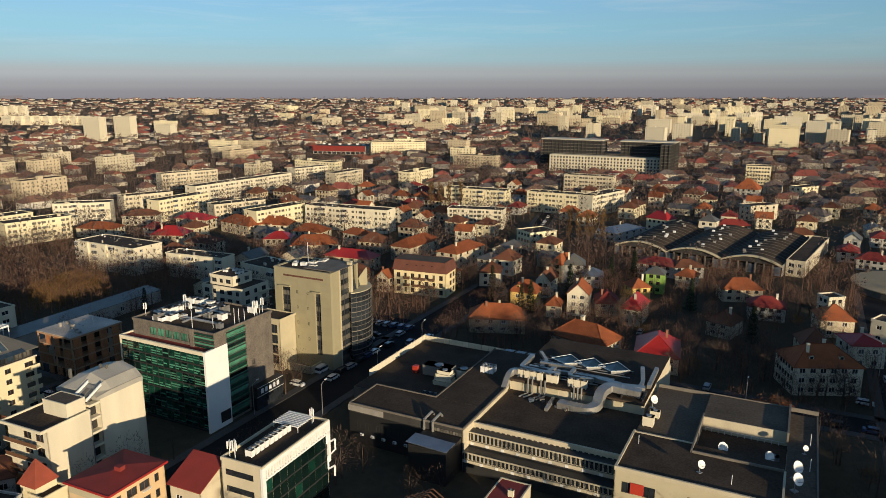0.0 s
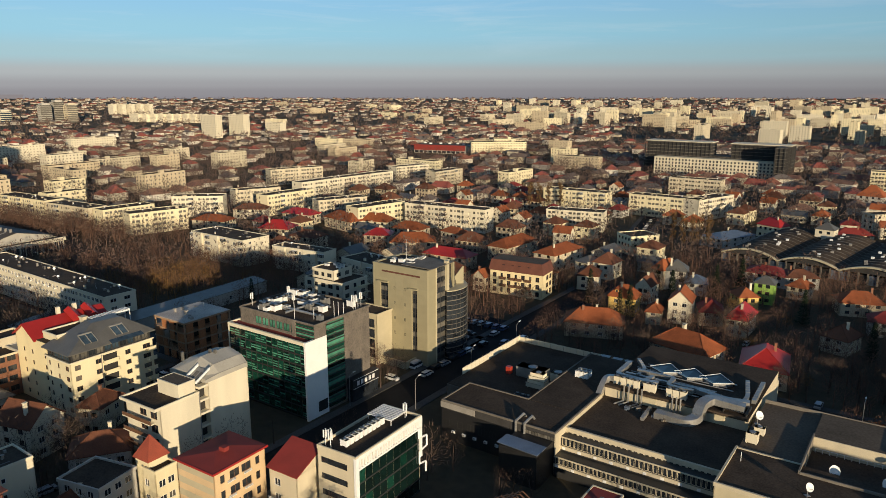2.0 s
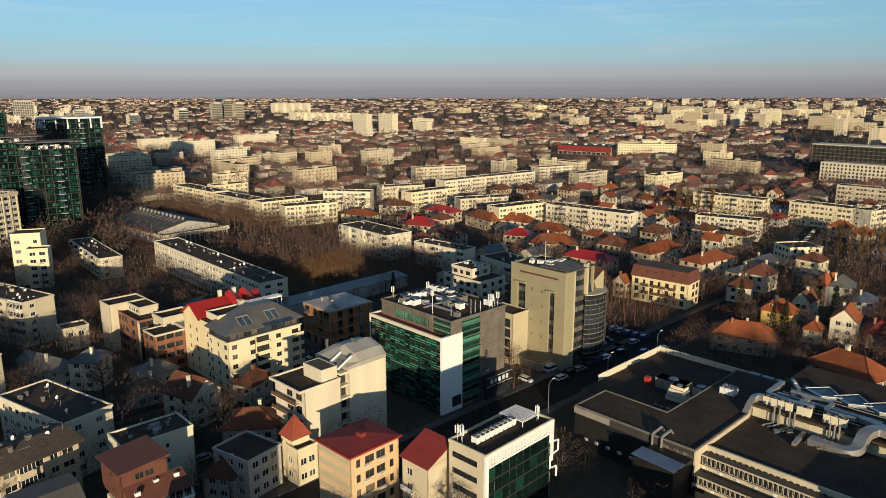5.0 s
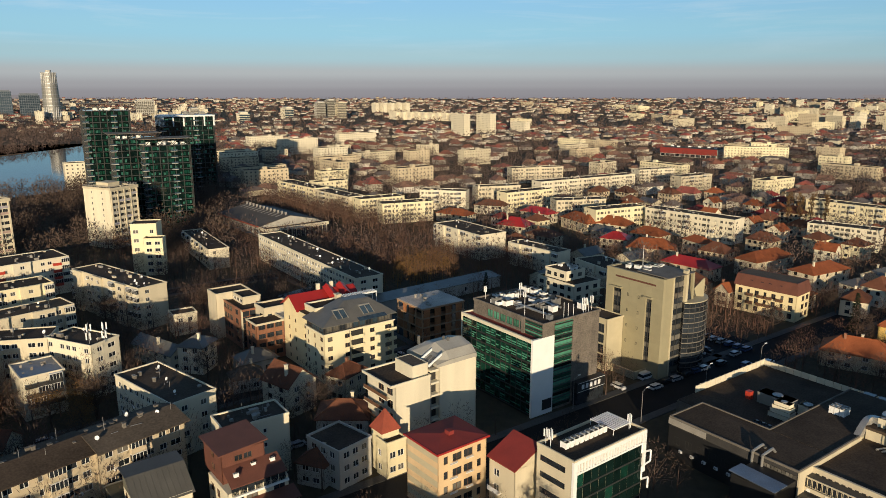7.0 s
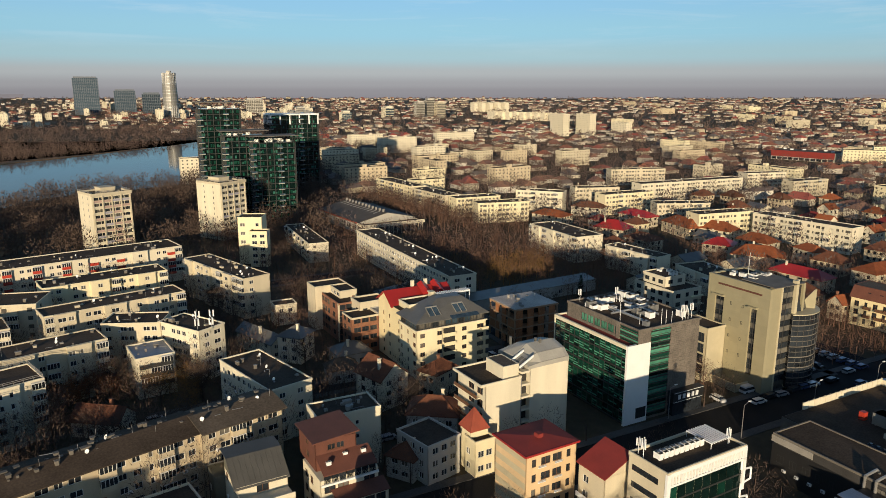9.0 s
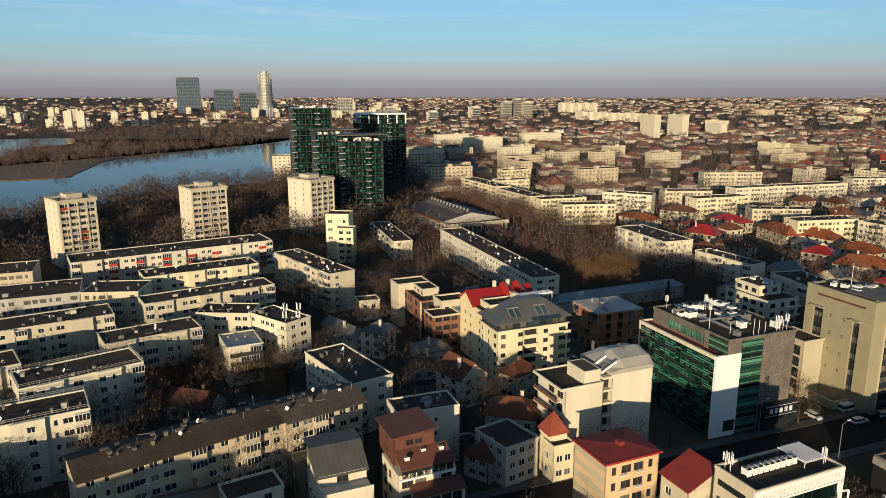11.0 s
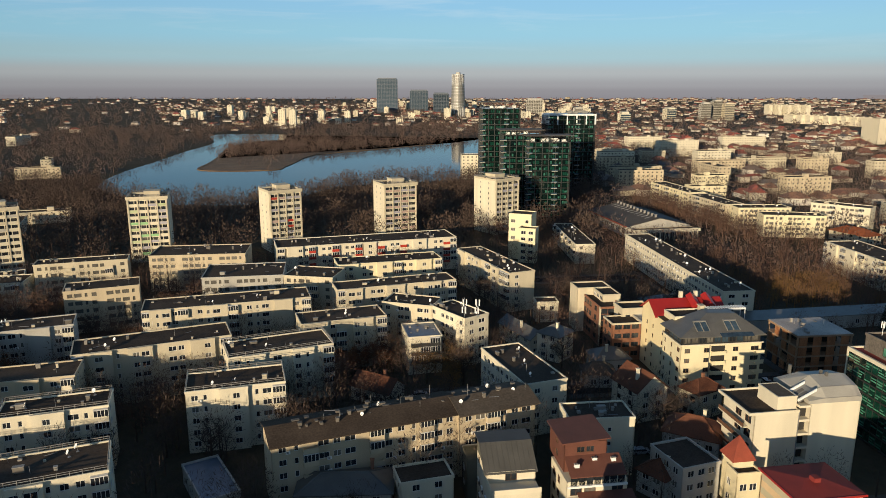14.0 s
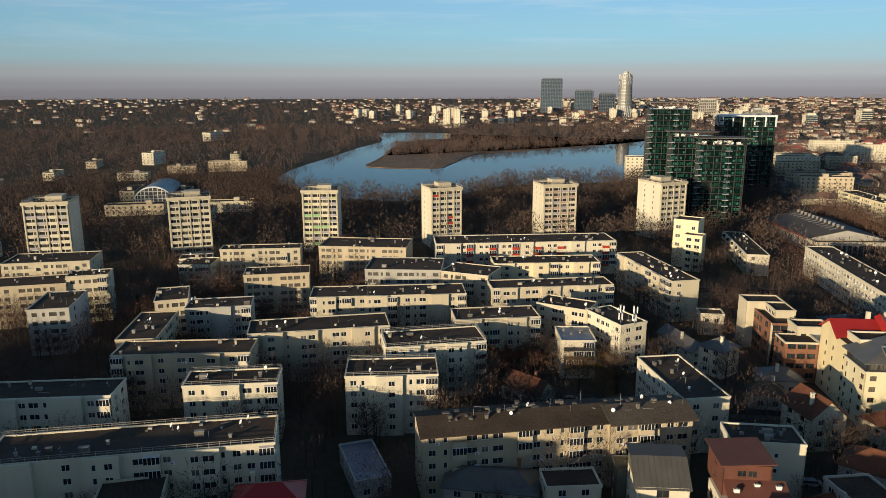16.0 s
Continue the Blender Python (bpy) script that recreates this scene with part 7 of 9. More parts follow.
box_part(mall, "cream_wall", CREAM, (0.62, -0.1, 0, 0.9, 24.5, 9.4), label="cream rendered side wall")
box_part(mall, "dark_facade", BLACKPAINT, (-28.2, -0.1, 0, 0.6, -0.02, 7.5))
for i in range(9):
    part("window", window_mesh(1.6, 1.8, DARKFRAME, GLASS, 1), None, mall, at=pose(-26 + 2.9 * i, -0.14, 3.6))
    cooler(mall, Side((-28, -0.1), (0.6, -0.1)), 3.2 + 2.9 * i, 2.2)
for i in range(9):
    box_part(mall, "clerestory", GLASS_PALE, (-6.2 + 0.75 * i, -0.2, 7.8, -5.6 + 0.75 * i, -0.1, 8.5))
canopy = Geo().slab((-8.8, -7.9, 8.2), (0.6, -7.9, 7.9), (0.6, -3.6, 7.9), (-8.8, -3.6, 8.2), 0.12)
part("canopy", canopy, BLUEMETAL, mall, "pale blue metal canopy")
box_part(mall, "canopy_wall", BLACKPAINT, (-8.4, -7.6, 0, 0.4, -0.2, 7.6))
for x in (-8.5, -6.4):
    g = Geo().rod((x, -0.4, 7.0), (x, -0.4, 9.9), 0.28, 8).rod((x, -0.4, 9.9), (x + 0.4, 2.4, 10.6), 0.28, 8).rod((x + 0.4, 2.4, 10.6), (x + 0.4, 3.4, 9.6), 0.28, 8)
    part("duct", g, ZINC, mall)
# roof plant on the lower deck
roof_unit(mall, -20.5, 30.0, 6.5, 8.0, 3.4, 2.8, PALEMETAL)
roof_unit(mall, -14.0, 31.5, 6.5, 3.0, 3.0, 2.4, WHITE)
box_part(mall, "red_cabinet", REDPAINT, (-27.5, 28.2, 6.5, -26.2, 29.6, 8.4))
for i in range(4):
    roof_unit(mall, -16.4, 25.0 + 0.1 * i, 6.5 + 0.0 * i, 5.4 - 0.6 * i, 2.6 - 0.2 * i, 1.2 + 0.9 * i, WHITE)
for i in range(6):
    roof_unit(mall, -8.2 + 1.15 * (i % 3), 30.5 + 1.6 * (i // 3), 9.5, 1.0, 1.2, 1.7, WHITEPAINT)
for i in range(5):
    roof_unit(mall, -18.0 + 1.5 * i, 17.5, 6.5, 1.1, 0.9, 0.9, BLUEMETAL)
for i in range(6):
    box_part(mall, "skylight", GLASS_PALE, (-10.0 + 3.4 * i, 48.5, 8.2, -7.4 + 3.4 * i, 50.8, 8.6))
# stepped centre with rows of windows
volume(mall, 0.9, 4.8, 33, 60, 0, 8.4, CREAM, (None,) * 4, [])
box_part(mall, "deck", BITUMEN, (1.0, 5.3, 8.4, 33, 26, 8.5))
box_part(mall, "parapet", CREAM, (0.9, 4.7, 7.7, 33, 5.2, 9.1))
volume(mall, 0.9, 2.4, 33, 4.8, 0, 7.9, DARKFRAME, (None,) * 4, [])
volume(mall, 0.9, -0.6, 33, 2.4, 0, 4.7, DARKFRAME, (None,) * 4, [])
for y, z0, z1, n in ((2.4, 5.1, 7.9, 34), (-0.6, 2.4, 4.7, 34)):
    for i in range(n):
        part("window", window_mesh(0.78, (z1 - z0) * 0.62, CREAM, GLASS, 0), None, mall, at=pose(1.7 + 0.93 * i, y - 0.12, z0 + (z1 - z0) * 0.34))
    box_part(mall, "lintel", CREAM, (0.9, y - 0.2, z1 - 0.14, 33, y - 0.02, z1 + 0.12))
    box_part(mall, "sill_band", CREAM, (0.9, y - 0.2, z0, 33, y - 0.02, z0 + (z1 - z0) * 0.28))
    for i in range(9):
        part("louvre", Geo().box(1.4 + 3.5 * i, y - 0.3, z0 + 0.05, 2.1 + 3.5 * i, y - 0.2, z0 + 0.6), WHITEPAINT, mall)
for i in range(26):
    box_part(mall, "clerestory", INSIDE, (1.6 + 1.2 * i, 4.62, 7.75, 2.3 + 1.2 * i, 4.7, 8.1))
# upper plant storey with its ducts
volume(mall, 0.9, 26.0, 33, 58, 8.4, 11.2, CREAM, (None,) * 4, [])
box_part(mall, "deck", BITUMEN, (1.0, 26.2, 11.2, 33, 57.8, 11.3))
box_part(mall, "edge", BITUMEN, (0.9, 25.6, 10.8, 33, 26.4, 11.4))
for x in (4.2, 9.5, 18.2, 24.5):
    box_part(mall, "wall_panel", SAND, (x, 25.8, 8.6, x + 3.6, 25.98, 10.6))
for x in (5.8, 6.9, 9.0, 10.0, 17.0, 17.9, 18.8):
    part("pipe", Geo().rod((x, 25.2, 8.5), (x, 25.2, 12.6), 0.2, 8).rod((x, 25.2, 8.7), (x - 1.2, 22.4, 8.7), 0.2, 8), ZINC, mall)
for x in (3.0, 4.6, 6.2, 7.8, 10.2, 11.6, 15.5, 17.0, 18.6):
    roof_unit(mall, x, 28.0, 11.3, 1.4, 1.2, 2.0, WHITE)


def duct(owner, points, w, h, label="", steps=5):
    """A rectangular sheet-metal duct with rounded bends and seams."""
    P = [Vector(p) for p in points]
    run = [P[0]]
    for p, q, r in zip(P, P[1:], P[2:]):
        e = min((q - p).length, (r - q).length, 2.2) * 0.5
        a, b = q + (p - q).normalized() * e, q + (r - q).normalized() * e
        run += [(a * (1 - t) + q * t) * (1 - t) + (q * (1 - t) + b * t) * t for t in (i / steps for i in range(steps + 1))]
    run.append(P[-1])
    g = Geo()
    verts, faces = [], []
    for i, p in enumerate(run):
        d = (run[min(i + 1, len(run) - 1)] - run[max(i - 1, 0)]).normalized()
        u = d.cross(Vector((0, 0, 1)))
        u = u.normalized() if u.length > 0.05 else Vector((1, 0, 0))
        n = u.cross(d)
        verts += [p + u * (w / 2 * c) + n * (h / 2 * k) for c, k in ((-1, -1), (1, -1), (1, 1), (-1, 1))]
        if i:
            faces += [(4 * i - 4 + j, 4 * i - 4 + (j + 1) % 4, 4 * i + (j + 1) % 4, 4 * i + j) for j in range(4)]
    k = len(run) * 4
    g.add(verts, faces + [(3, 2, 1, 0), (k - 4, k - 3, k - 2, k - 1)])
    for p, q in zip(P, P[1:]):
        d = (q - p).normalized()
        for i in range(1, int((q - p).length / 1.5)):
            c = p + d * 1.5 * i
            u = d.cross(Vector((0, 0, 1)))
            u = u.normalized() if u.length > 0.05 else Vector((1, 0, 0))
            n = u.cross(d)
            ring_ = [u * (w / 2 + 0.06) * a_ + n * (h / 2 + 0.06) * b_ for a_, b_ in ((-1, -1), (1, -1), (1, 1), (-1, 1))]
            g.add([c - d * 0.05 + v for v in ring_] + [c + d * 0.05 + v for v in ring_], [(0, 1, 5, 4), (1, 2, 6, 5), (2, 3, 7, 6), (3, 0, 4, 7), (3, 2, 1, 0), (4, 5, 6, 7)])
    return part("duct", g, ZINC, owner, label)


duct(mall, [(0.2, 24.0, 9.2), (0.2, 26.4, 11.2), (0.6, 28.0, 12.4), (6.5, 28.6, 12.6), (12.0, 30.5, 12.4)], 1.3, 1.3)
duct(mall, [(1.6, 40.0, 12.2), (1.8, 31.0, 12.3), (9.0, 30.2, 12.4), (9.4, 34.0, 12.4)], 1.1, 1.0)
duct(mall, [(3.0, 33.5, 12.0), (24.0, 33.5, 12.0)], 0.9, 0.8)
duct(mall, [(5.0, 36.2, 12.3), (14.0, 36.2, 12.3), (14.0, 31.0, 12.3), (20.0, 30.6, 12.6)], 1.0, 0.9)
duct(mall, [(2.4, 44.0, 12.0), (6.0, 38.5, 12.0), (6.0, 33.0, 12.0)], 0.8, 0.8)
duct(mall, [(31.6, 28.6, 12.4), (24.6, 28.2, 12.9), (23.4, 25.0, 12.6), (23.0, 23.6, 9.6), (21.4, 21.6, 9.2), (14.5, 21.8, 9.2)], 2.3, 1.5, "large swan-necked silver duct")
duct(mall, [(31.8, 32.0, 12.2), (27.0, 31.0, 12.2), (20.5, 32.6, 12.2)], 1.6, 1.1)
duct(mall, [(28.5, 45.0, 12.0), (30.5, 36.0, 12.0), (30.5, 29.0, 11.9)], 0.9, 0.9)
duct(mall, [(31.8, 46.0, 12.0), (32.2, 34.0, 12.0)], 0.9, 0.9)
duct(mall, [(12.4, 24.6, 8.9), (12.8, 18.0, 8.9)], 0.8, 0.7)
for i in range(9):
    # thin pipes run over the deck
    y = 30.0 + 1.7 * i
    part("pipe", Geo().rod((3 + nr.uniform(0, 6), y, 11.55), (16 + nr.uniform(0, 14), y + nr.uniform(-1, 1), 11.55), 0.13, 6), ZINC, mall)
for i in range(3):
    # flat dark glass lanterns with white frames
    c, q = 10.2 + 6.0 * i, 42.0 + 0.2 * i
    tip = [(c - 4.0, q - 0.5, 12.0), (c, q - 3.6, 12.25), (c + 4.0, q - 0.5, 12.0), (c, q + 3.2, 12.35)]
    part("lantern_glass", Geo().slab(*tip, 0.1), GLASS_DARK, mall)
    part("lantern_base", Geo().prism([(x * 0.94 + c * 0.06, y * 0.94 + q * 0.06) for x, y, z in tip], 11.3, 12.0), STEEL, mall)
    g = Geo()
    for k in range(4):
        g.rod(tip[k], tip[(k + 1) % 4], 0.09, 4)
    part("lantern_frame", g, WHITEPAINT, mall)
g = Geo()
for i in range(8):
    g.box(27.6 + 0.62 * i, 26.6, 11.9, 27.75 + 0.62 * i, 31.5, 12.05)
g.box(27.5, 26.5, 11.3, 27.7, 31.6, 12.0).box(32.2, 26.5, 11.3, 32.4, 31.6, 12.0)
part("plant_frame", g, DARKFRAME, mall, "dark steel plant frame")
for i in range(5):
    part("plant_debris", Geo().box(-0.6, -0.4, 0, 0.6, 0.4, 0.7).box(-0.3, -0.8, 0, 0.2, 0.9, 0.4), nr.choice((COPING, STEEL, BLUEMETAL)), mall, at=pose(8 + 2.2 * i, 21 + nr.uniform(-2, 2), 8.5, 0, 0, 40 * i))
# right wing with an open court
volume(mall, 33.5, -3.0, 62, 13.0, 0, 10.6, SAND, ("WW-WW-W", None, None, None), [(6.0, 2.2)], DARKFRAME)
box_part(mall, "deck", BITUMEN, (33.6, -2.9, 10.6, 61.9, 12.9, 10.7))
box_part(mall, "parapet", CREAM, (33.4, -3.2, 10.3, 62.1, -2.8, 11.1), (33.4, -2.8, 10.3, 33.8, 13.2, 11.1), (61.7, -2.8, 10.3, 62.1, 9.0, 11.1), (33.8, 12.8, 10.3, 45.2, 13.2, 10.9))
for x0, y0, x1, y1, z in ((33.8, 13, 45.4, 39, 10.4), (45.4, 26.0, 62, 39, 11.0), (62, -3, 67.5, 39, 9.6), (45.4, 13, 62, 26, 8.0)):
    volume(mall, x0, y0, x1, y1, 0, z, SAND, (None,) * 4, [])
    box_part(mall, "deck", BITUMEN_PALE if z > 8.5 else BITUMEN, (x0, y0, z, x1, y1, z + 0.1))
box_part(mall, "coping", COPING, (33.8, 38.7, 10.4, 67.5, 39.0, 11.3), (61.7, 24.0, 9.6, 62.1, 39.0, 11.9), (45.2, 9.2, 9.0, 45.5, 27.0, 11.4), (45.5, 9.1, 9.0, 62, 9.4, 11.2), (67.2, -3, 9.5, 67.5, 39, 10.1))
box_part(mall, "court_wall", CREAM, (45.5, 25.8, 8.0, 61.8, 26.1, 11.1))
for i in range(12):
    box_part(mall, "railing", WHITEPAINT, (46.0 + 1.3 * i, 25.3, 8.1, 46.1 + 1.3 * i, 25.4, 9.0))
box_part(mall, "railing", WHITEPAINT, (46, 25.3, 8.9, 61.5, 25.4, 9.0))
roof_unit(mall, 35.5, 17.5, 10.5, 2.2, 1.8, 2.2, WHITE)
roof_unit(mall, 36.0, 22.0, 10.5, 2.0, 1.4, 1.6, WHITE)
for x, y, z in ((57.5, 13.8, 8.1), (54.5, 11.0, 8.1), (51.0, 12.5, 8.1), (59.5, 17.0, 8.1)):
    roof_unit(mall, x, y, z, 2.6, 1.6, 1.7, STEEL)
box_part(mall, "door", BLACKPAINT, (36.5, -3.1, 0, 40, -3.02, 3), (44, -3.1, 0, 48, -3.02, 3))
box_part(mall, "poster", REDPAINT, (36.5, -3.2, 6.2, 39, -3.1, 8.4))
for x, y, z, size in ((50.3, 14.6, 8.1, 2.2), (58.6, 14.4, 8.1, 2.3), (63.5, 9.6, 9.7, 2.3), (63.6, 5.0, 9.7, 2.3), (47.8, 2.2, 10.7, 1.6), (34.6, 26.5, 10.5, 1.9), (65.0, 20.5, 9.7, 1.2)):
    dish(*mall_at(x, y), z, size, 12 + 3 * (x % 5), label="large white satellite dish on a roof frame")
for x, y in ((53.5, 0.5), (66, 24), (66, 13), (35.5, 8)):
    antenna(mall, x, y, 10.0, 2.6, False)
# low red-roofed annexe and neighbours by the hall's front
annex = thing("annexe", 10.6, 112.9, -27, "flat-roofed annexe with dark red roof and cream end wall", "building")
claim(8, 114, -27, 22, 16)
claim(-16, 119, -27, 16, 16)
volume(annex, -2.9, -6, 2.9, 6, 0, 9.4, CREAM, (None, "ww", None, None), [(5.5, 1.6)])
roof_box(annex, -2.9, -6, 2.9, 6, 9.4, DARKRED, CREAM, 0.2)
roof_unit(annex, 1, 1, 9.4, 1.0, 0.6, 1.4, WHITE)
for i in range(5):
    box_part(annex, "sign_mark", PLATEWHITE, (3.3 + 0.85 * i, 4.0, 5.0, 4.0 + 0.85 * i, 4.1, 6.0))
ruin = thing("roofless_house", -4, 113, -27, "old house with stripped timber roof beside a courtyard", "house")
claim(-4, 113, -27, 14, 14)
volume(ruin, -6, -6, 5, 6, 0, 4.6, GREYW, ("w-w", "ww", None, None), [(1.2, 1.5)])
g = Geo()
for i in range(12):
    y = -6 + 1.05 * i
    g.slab((-6.4, y, 4.6), (-0.5, y, 8.0), (-0.5, y + 0.25, 8.0), (-6.4, y + 0.25, 4.6), 0.12).slab((-0.5, y, 8.0), (5.4, y, 4.6), (5.4, y + 0.25, 4.6), (-0.5, y + 0.25, 8.0), 0.12)
for i in range(5):
    g.slab((-6.4 + 1.2 * i, -6, 4.75 + 0.69 * i), (-6.1 + 1.2 * i, -6, 4.92 + 0.69 * i), (-6.1 + 1.2 * i, 6, 4.92 + 0.69 * i), (-6.4 + 1.2 * i, 6, 4.75 + 0.69 * i), 0.05)
part("rafter", g, BROWNWOOD, ruin)
pool = thing("round_tank", -18.5, 120.5, 0, "round dark red covered tank in a yard", "tank")
part("drum", Geo().rod((0, 0, 0), (0, 0, 1.2), 3.2, 20), CONCRETE, pool)
part("cover", Geo().rod((0, 0, 1.2), (0, 0, 1.35), 3.3, 20), DARKRED, pool)
# ---- glass towers by the lake, market hall, vaulted sheds, distant towers ----


def glass_tower(x, y, yaw, L, W, h, canopy, label, white_top=False):
    """A dark green curtain-walled tower: floors between slab edges, paler panes, balconies on a corner, a flat crown."""
    claim(x, y, yaw, L, W)
    ob = thing("glass_tower", x, y, yaw, label, "office tower", "glass towers")
    part("core", Geo().box(-L / 2 + 0.3, -W / 2 + 0.3, 0, L / 2 - 0.3, W / 2 - 0.3, h), GLASS_DARK, ob)
    n = int(h / 3.4)
    step_ = h / n
    sides = sides_of(L, W)
    slab_ = Geo().box(-L / 2 - 0.1, -W / 2 - 0.1, 0, L / 2 + 0.1, W / 2 + 0.1, 0.3).mesh("floor_band", DARKFRAME)
    lit, mid = Geo(), Geo()
    r = random.Random(int(h * 10))
    for f in range(n + 1):
        part("floor_band", slab_, None, ob, at=pose(0, 0, min(f * step_, h - 0.4)))
    for f in range(1, n):
        for s in (sides[0], sides[3], sides[1]):
            bays = int(s.len / 1.3)
            for i in range(bays):
                if i % 7 == 6:
                    continue
                k = r.random()
                z = f * step_ + 0.85
                # panes bright with reflections are coloured paler, most on the front
                if k < (0.30 if s is sides[0] else 0.10) * (1.0 if L > 24.5 or h < 60 else 0.6):
                    s.box(lit, 0.2 + 1.3 * i, 1.25 + 1.3 * i, -0.2, -0.1, z, z + r.choice((1.2, 1.6)))
                elif k < 0.66:
                    s.box(mid, 0.2 + 1.3 * i, 1.25 + 1.3 * i, -0.2, -0.1, z, z + 1.9)
    tagged(part("pale_panes", lit, GLASS_TOWER, ob, "paler green panes among dark ones"), kind="stuff")
    tagged(part("green_panes", mid, GLASS_DARK if white_top else GLASS_GREEN, ob, "deep green panes"), kind="stuff")
    for s in sides:
        for i in range(int(s.len / 4.0) + 1):
            g = Geo()
            s.box(g, 4.0 * i, 4.0 * i + 0.35, -0.3, 0.12, 0, h)
            part("mullion", g, DARKFRAME, ob)
    deck = Geo().box(-1.6, -1.1, 0, 1.8, 2.6, 0.25).box(-1.6, -1.1, 0.25, 1.8, -1.0, 1.1, 1).box(-1.6, -1.0, 0.25, -1.5, 2.6, 1.1, 1).mesh("balcony", [GREYW, GLASS_BLUE])
    for f in range(2, n):
        for bx in (-L / 2 + 0.2, L * 0.13):
            part("balcony", deck, None, ob, at=pose(bx, -W / 2, f * step_ - 0.1))
    if white_top:
        g = Geo()
        g.box(-L / 2 - 0.4, -W / 2 - 0.4, h - 0.2, L / 2 + 0.4, W / 2 + 0.4, h + 0.9)
        part("white_crown", g, WHITEPAINT, ob, "white frame round the top floors")
        for s in (sides[0], sides[3], sides[1]):
            for i in range(6):
                c = max(0.5, min(s.len - 0.5, s.len * i / 5))
                q = Geo()
                s.box(q, c - 0.45, c + 0.45, 0.02, 0.4, h - 7.0, h - 0.2)
                part("white_post", q, WHITEPAINT, ob)
        for i in range(8):
            roof_unit(ob, r.uniform(-0.4, 0.4) * L, r.uniform(-0.3, 0.4) * W, h + 0.9, 3, 2, r.uniform(1.0, 2.2), PALEMETAL)
    else:
        g = Geo().box(-L / 2 - 2.2, -W / 2 - 2.4, h + canopy - 0.3, L / 2 + 1.6, W / 2 + 2.0, h + canopy)
        part("canopy", g, COPING, ob, "thin flat canopy over the roof")
        for a in (-0.45, -0.15, 0.15, 0.45):
            for s in (-1, 1):
                for lean in (-0.12, 0.12):
                    part("strut", Geo().rod((a * L, s * W * 0.4, h), ((a + lean) * L, s * W * 0.48, h + canopy - 0.3), 0.15, 5), DARKFRAME, ob)
        for i in range(9):
            roof_unit(ob, r.uniform(-0.4, 0.4) * L, r.uniform(-0.4, 0.4) * W, h, 2.2, 1.6, r.uniform(1.0, 2.2), WHITEPAINT)


def corner_tower(cx, cy, yaw, L, W, *rest, **more):
    """The near left corner instead of the middle."""
    glass_tower(*local(cx, cy, yaw, L / 2, W / 2), yaw, L, W, *rest, **more)


corner_tower(-342.3, 270.0, 60, 24, 14, 52.0, 3.0, "dark green glass wing with a thin flat canopy")
corner_tower(-326.4, 276.8, 60, 25, 14, 48.4, 3.8, "dark green glass tower with a thin flat canopy and balconies")
corner_tower(-381, 283, 60, 25, 22, 66.4, 4.2, "tall dark green glass tower with lattice crown")
corner_tower(-418, 373, 60, 37, 24, 59.0, 3.0, "dark green glass tower with white framed top floors", white_top=True)

# pale flats and stair tower before the glass towers
claim(-256, 216, 30, 14, 12)
pale = thing("apartment_house", -256.1, 213, 36, "narrow pale yellow apartment house with stepped top", "apartment house")
volume(pale, -5.5, 0, 5.5, 10, 0, 21.5, PALEYEL, ("W-w", None, None, None), [(17.5, 1.6), (13.5, 1.6), (9.5, 1.6)][::-1])
roof_box(pale, -5.5, 0, 5.5, 10, 21.5, BITUMEN, PALEYEL, 0.4)
volume(pale, 1.0, -6, 9.0, 0, 0, 16.0, PALEYEL, ("WW", "w", None, None), [(1.5 + 3.0 * i, 1.5) for i in range(5)])
roof_box(pale, 1, -6, 9, 0, 16.0, BITUMEN, PALEYEL, 0.5)
for x, y, yaw, L, W, h, fl in ((-254.1, 245.9, -31.1, 50.9, 9.3, 9.0, 3), (-303.1, 6.8, 68.9, 13.1, 12.7, 10, 3), (-313.2, 6.1, 83.4, 13.2, 8, 10, 3)):
    claim(x, y, yaw, L, W)
    block(x, y, yaw, L, W, h, WHITE, storeys=fl, full=False, dishes=1, label="small pale rendered block with flat roof", style="bwW")
# market hall with a long pitched roof
claim(-275, 318.5, -23, 68, 40)
hall = thing("market_hall", -275.2, 318.5, -23.0, "large hall with low weathered brown roof and rows of vents", "hall")
volume(hall, -32, -18, 23, 18, 0, 6.4, GREYW, ("WW-" * 7, None, None, None), [(1.6, 3.0)])
g = Geo()
hip_roof(g, 55, 36, 6.4, 4.2, 0.7, True, x=-4.5)
part("roof", g, HALLROOF, hall, "weathered brown roof")
for x in (-32, 23):
    part("gable", Geo().add([(x, -18, 6.4), (x, 18, 6.4), (x, 0, 10.5)], [(0, 1, 2) if x > 0 else (2, 1, 0)]), GREYW, hall)
box_part(hall, "fascia", REDTILE, (-32.6, -18.95, 5.7, 23.0, -18.75, 6.5), label="faded red fascia board")
for i in range(12):
    part("roof_vent", Geo().box(-0.45, -0.45, 0, 0.45, 0.45, 1.5).box(-0.65, -0.65, 1.5, 0.65, 0.65, 1.7), CONCRETE, hall, at=pose(-30 + 4.5 * i, -0.6, 10.3))
for i in range(11):
    # pale rooflights below the ridge
    part("skylight", Geo().slab((-29.2 + 4.5 * i, -5.4, 9.45), (-28.0 + 4.5 * i, -5.4, 9.45), (-28.0 + 4.5 * i, -1.6, 10.33), (-29.2 + 4.5 * i, -1.6, 10.33), 0.12), CONCRETE, hall)
volume(hall, 23.3, -18.6, 32, 18.6, 0, 5.2, DARKCONC, ("WW", "W" * 11, None, None), [(1.0, 3.4)])
roof_box(hall, 23.3, -18.6, 32, 18.6, 5.2, BITUMEN_PALE, CREAM, 0.3)
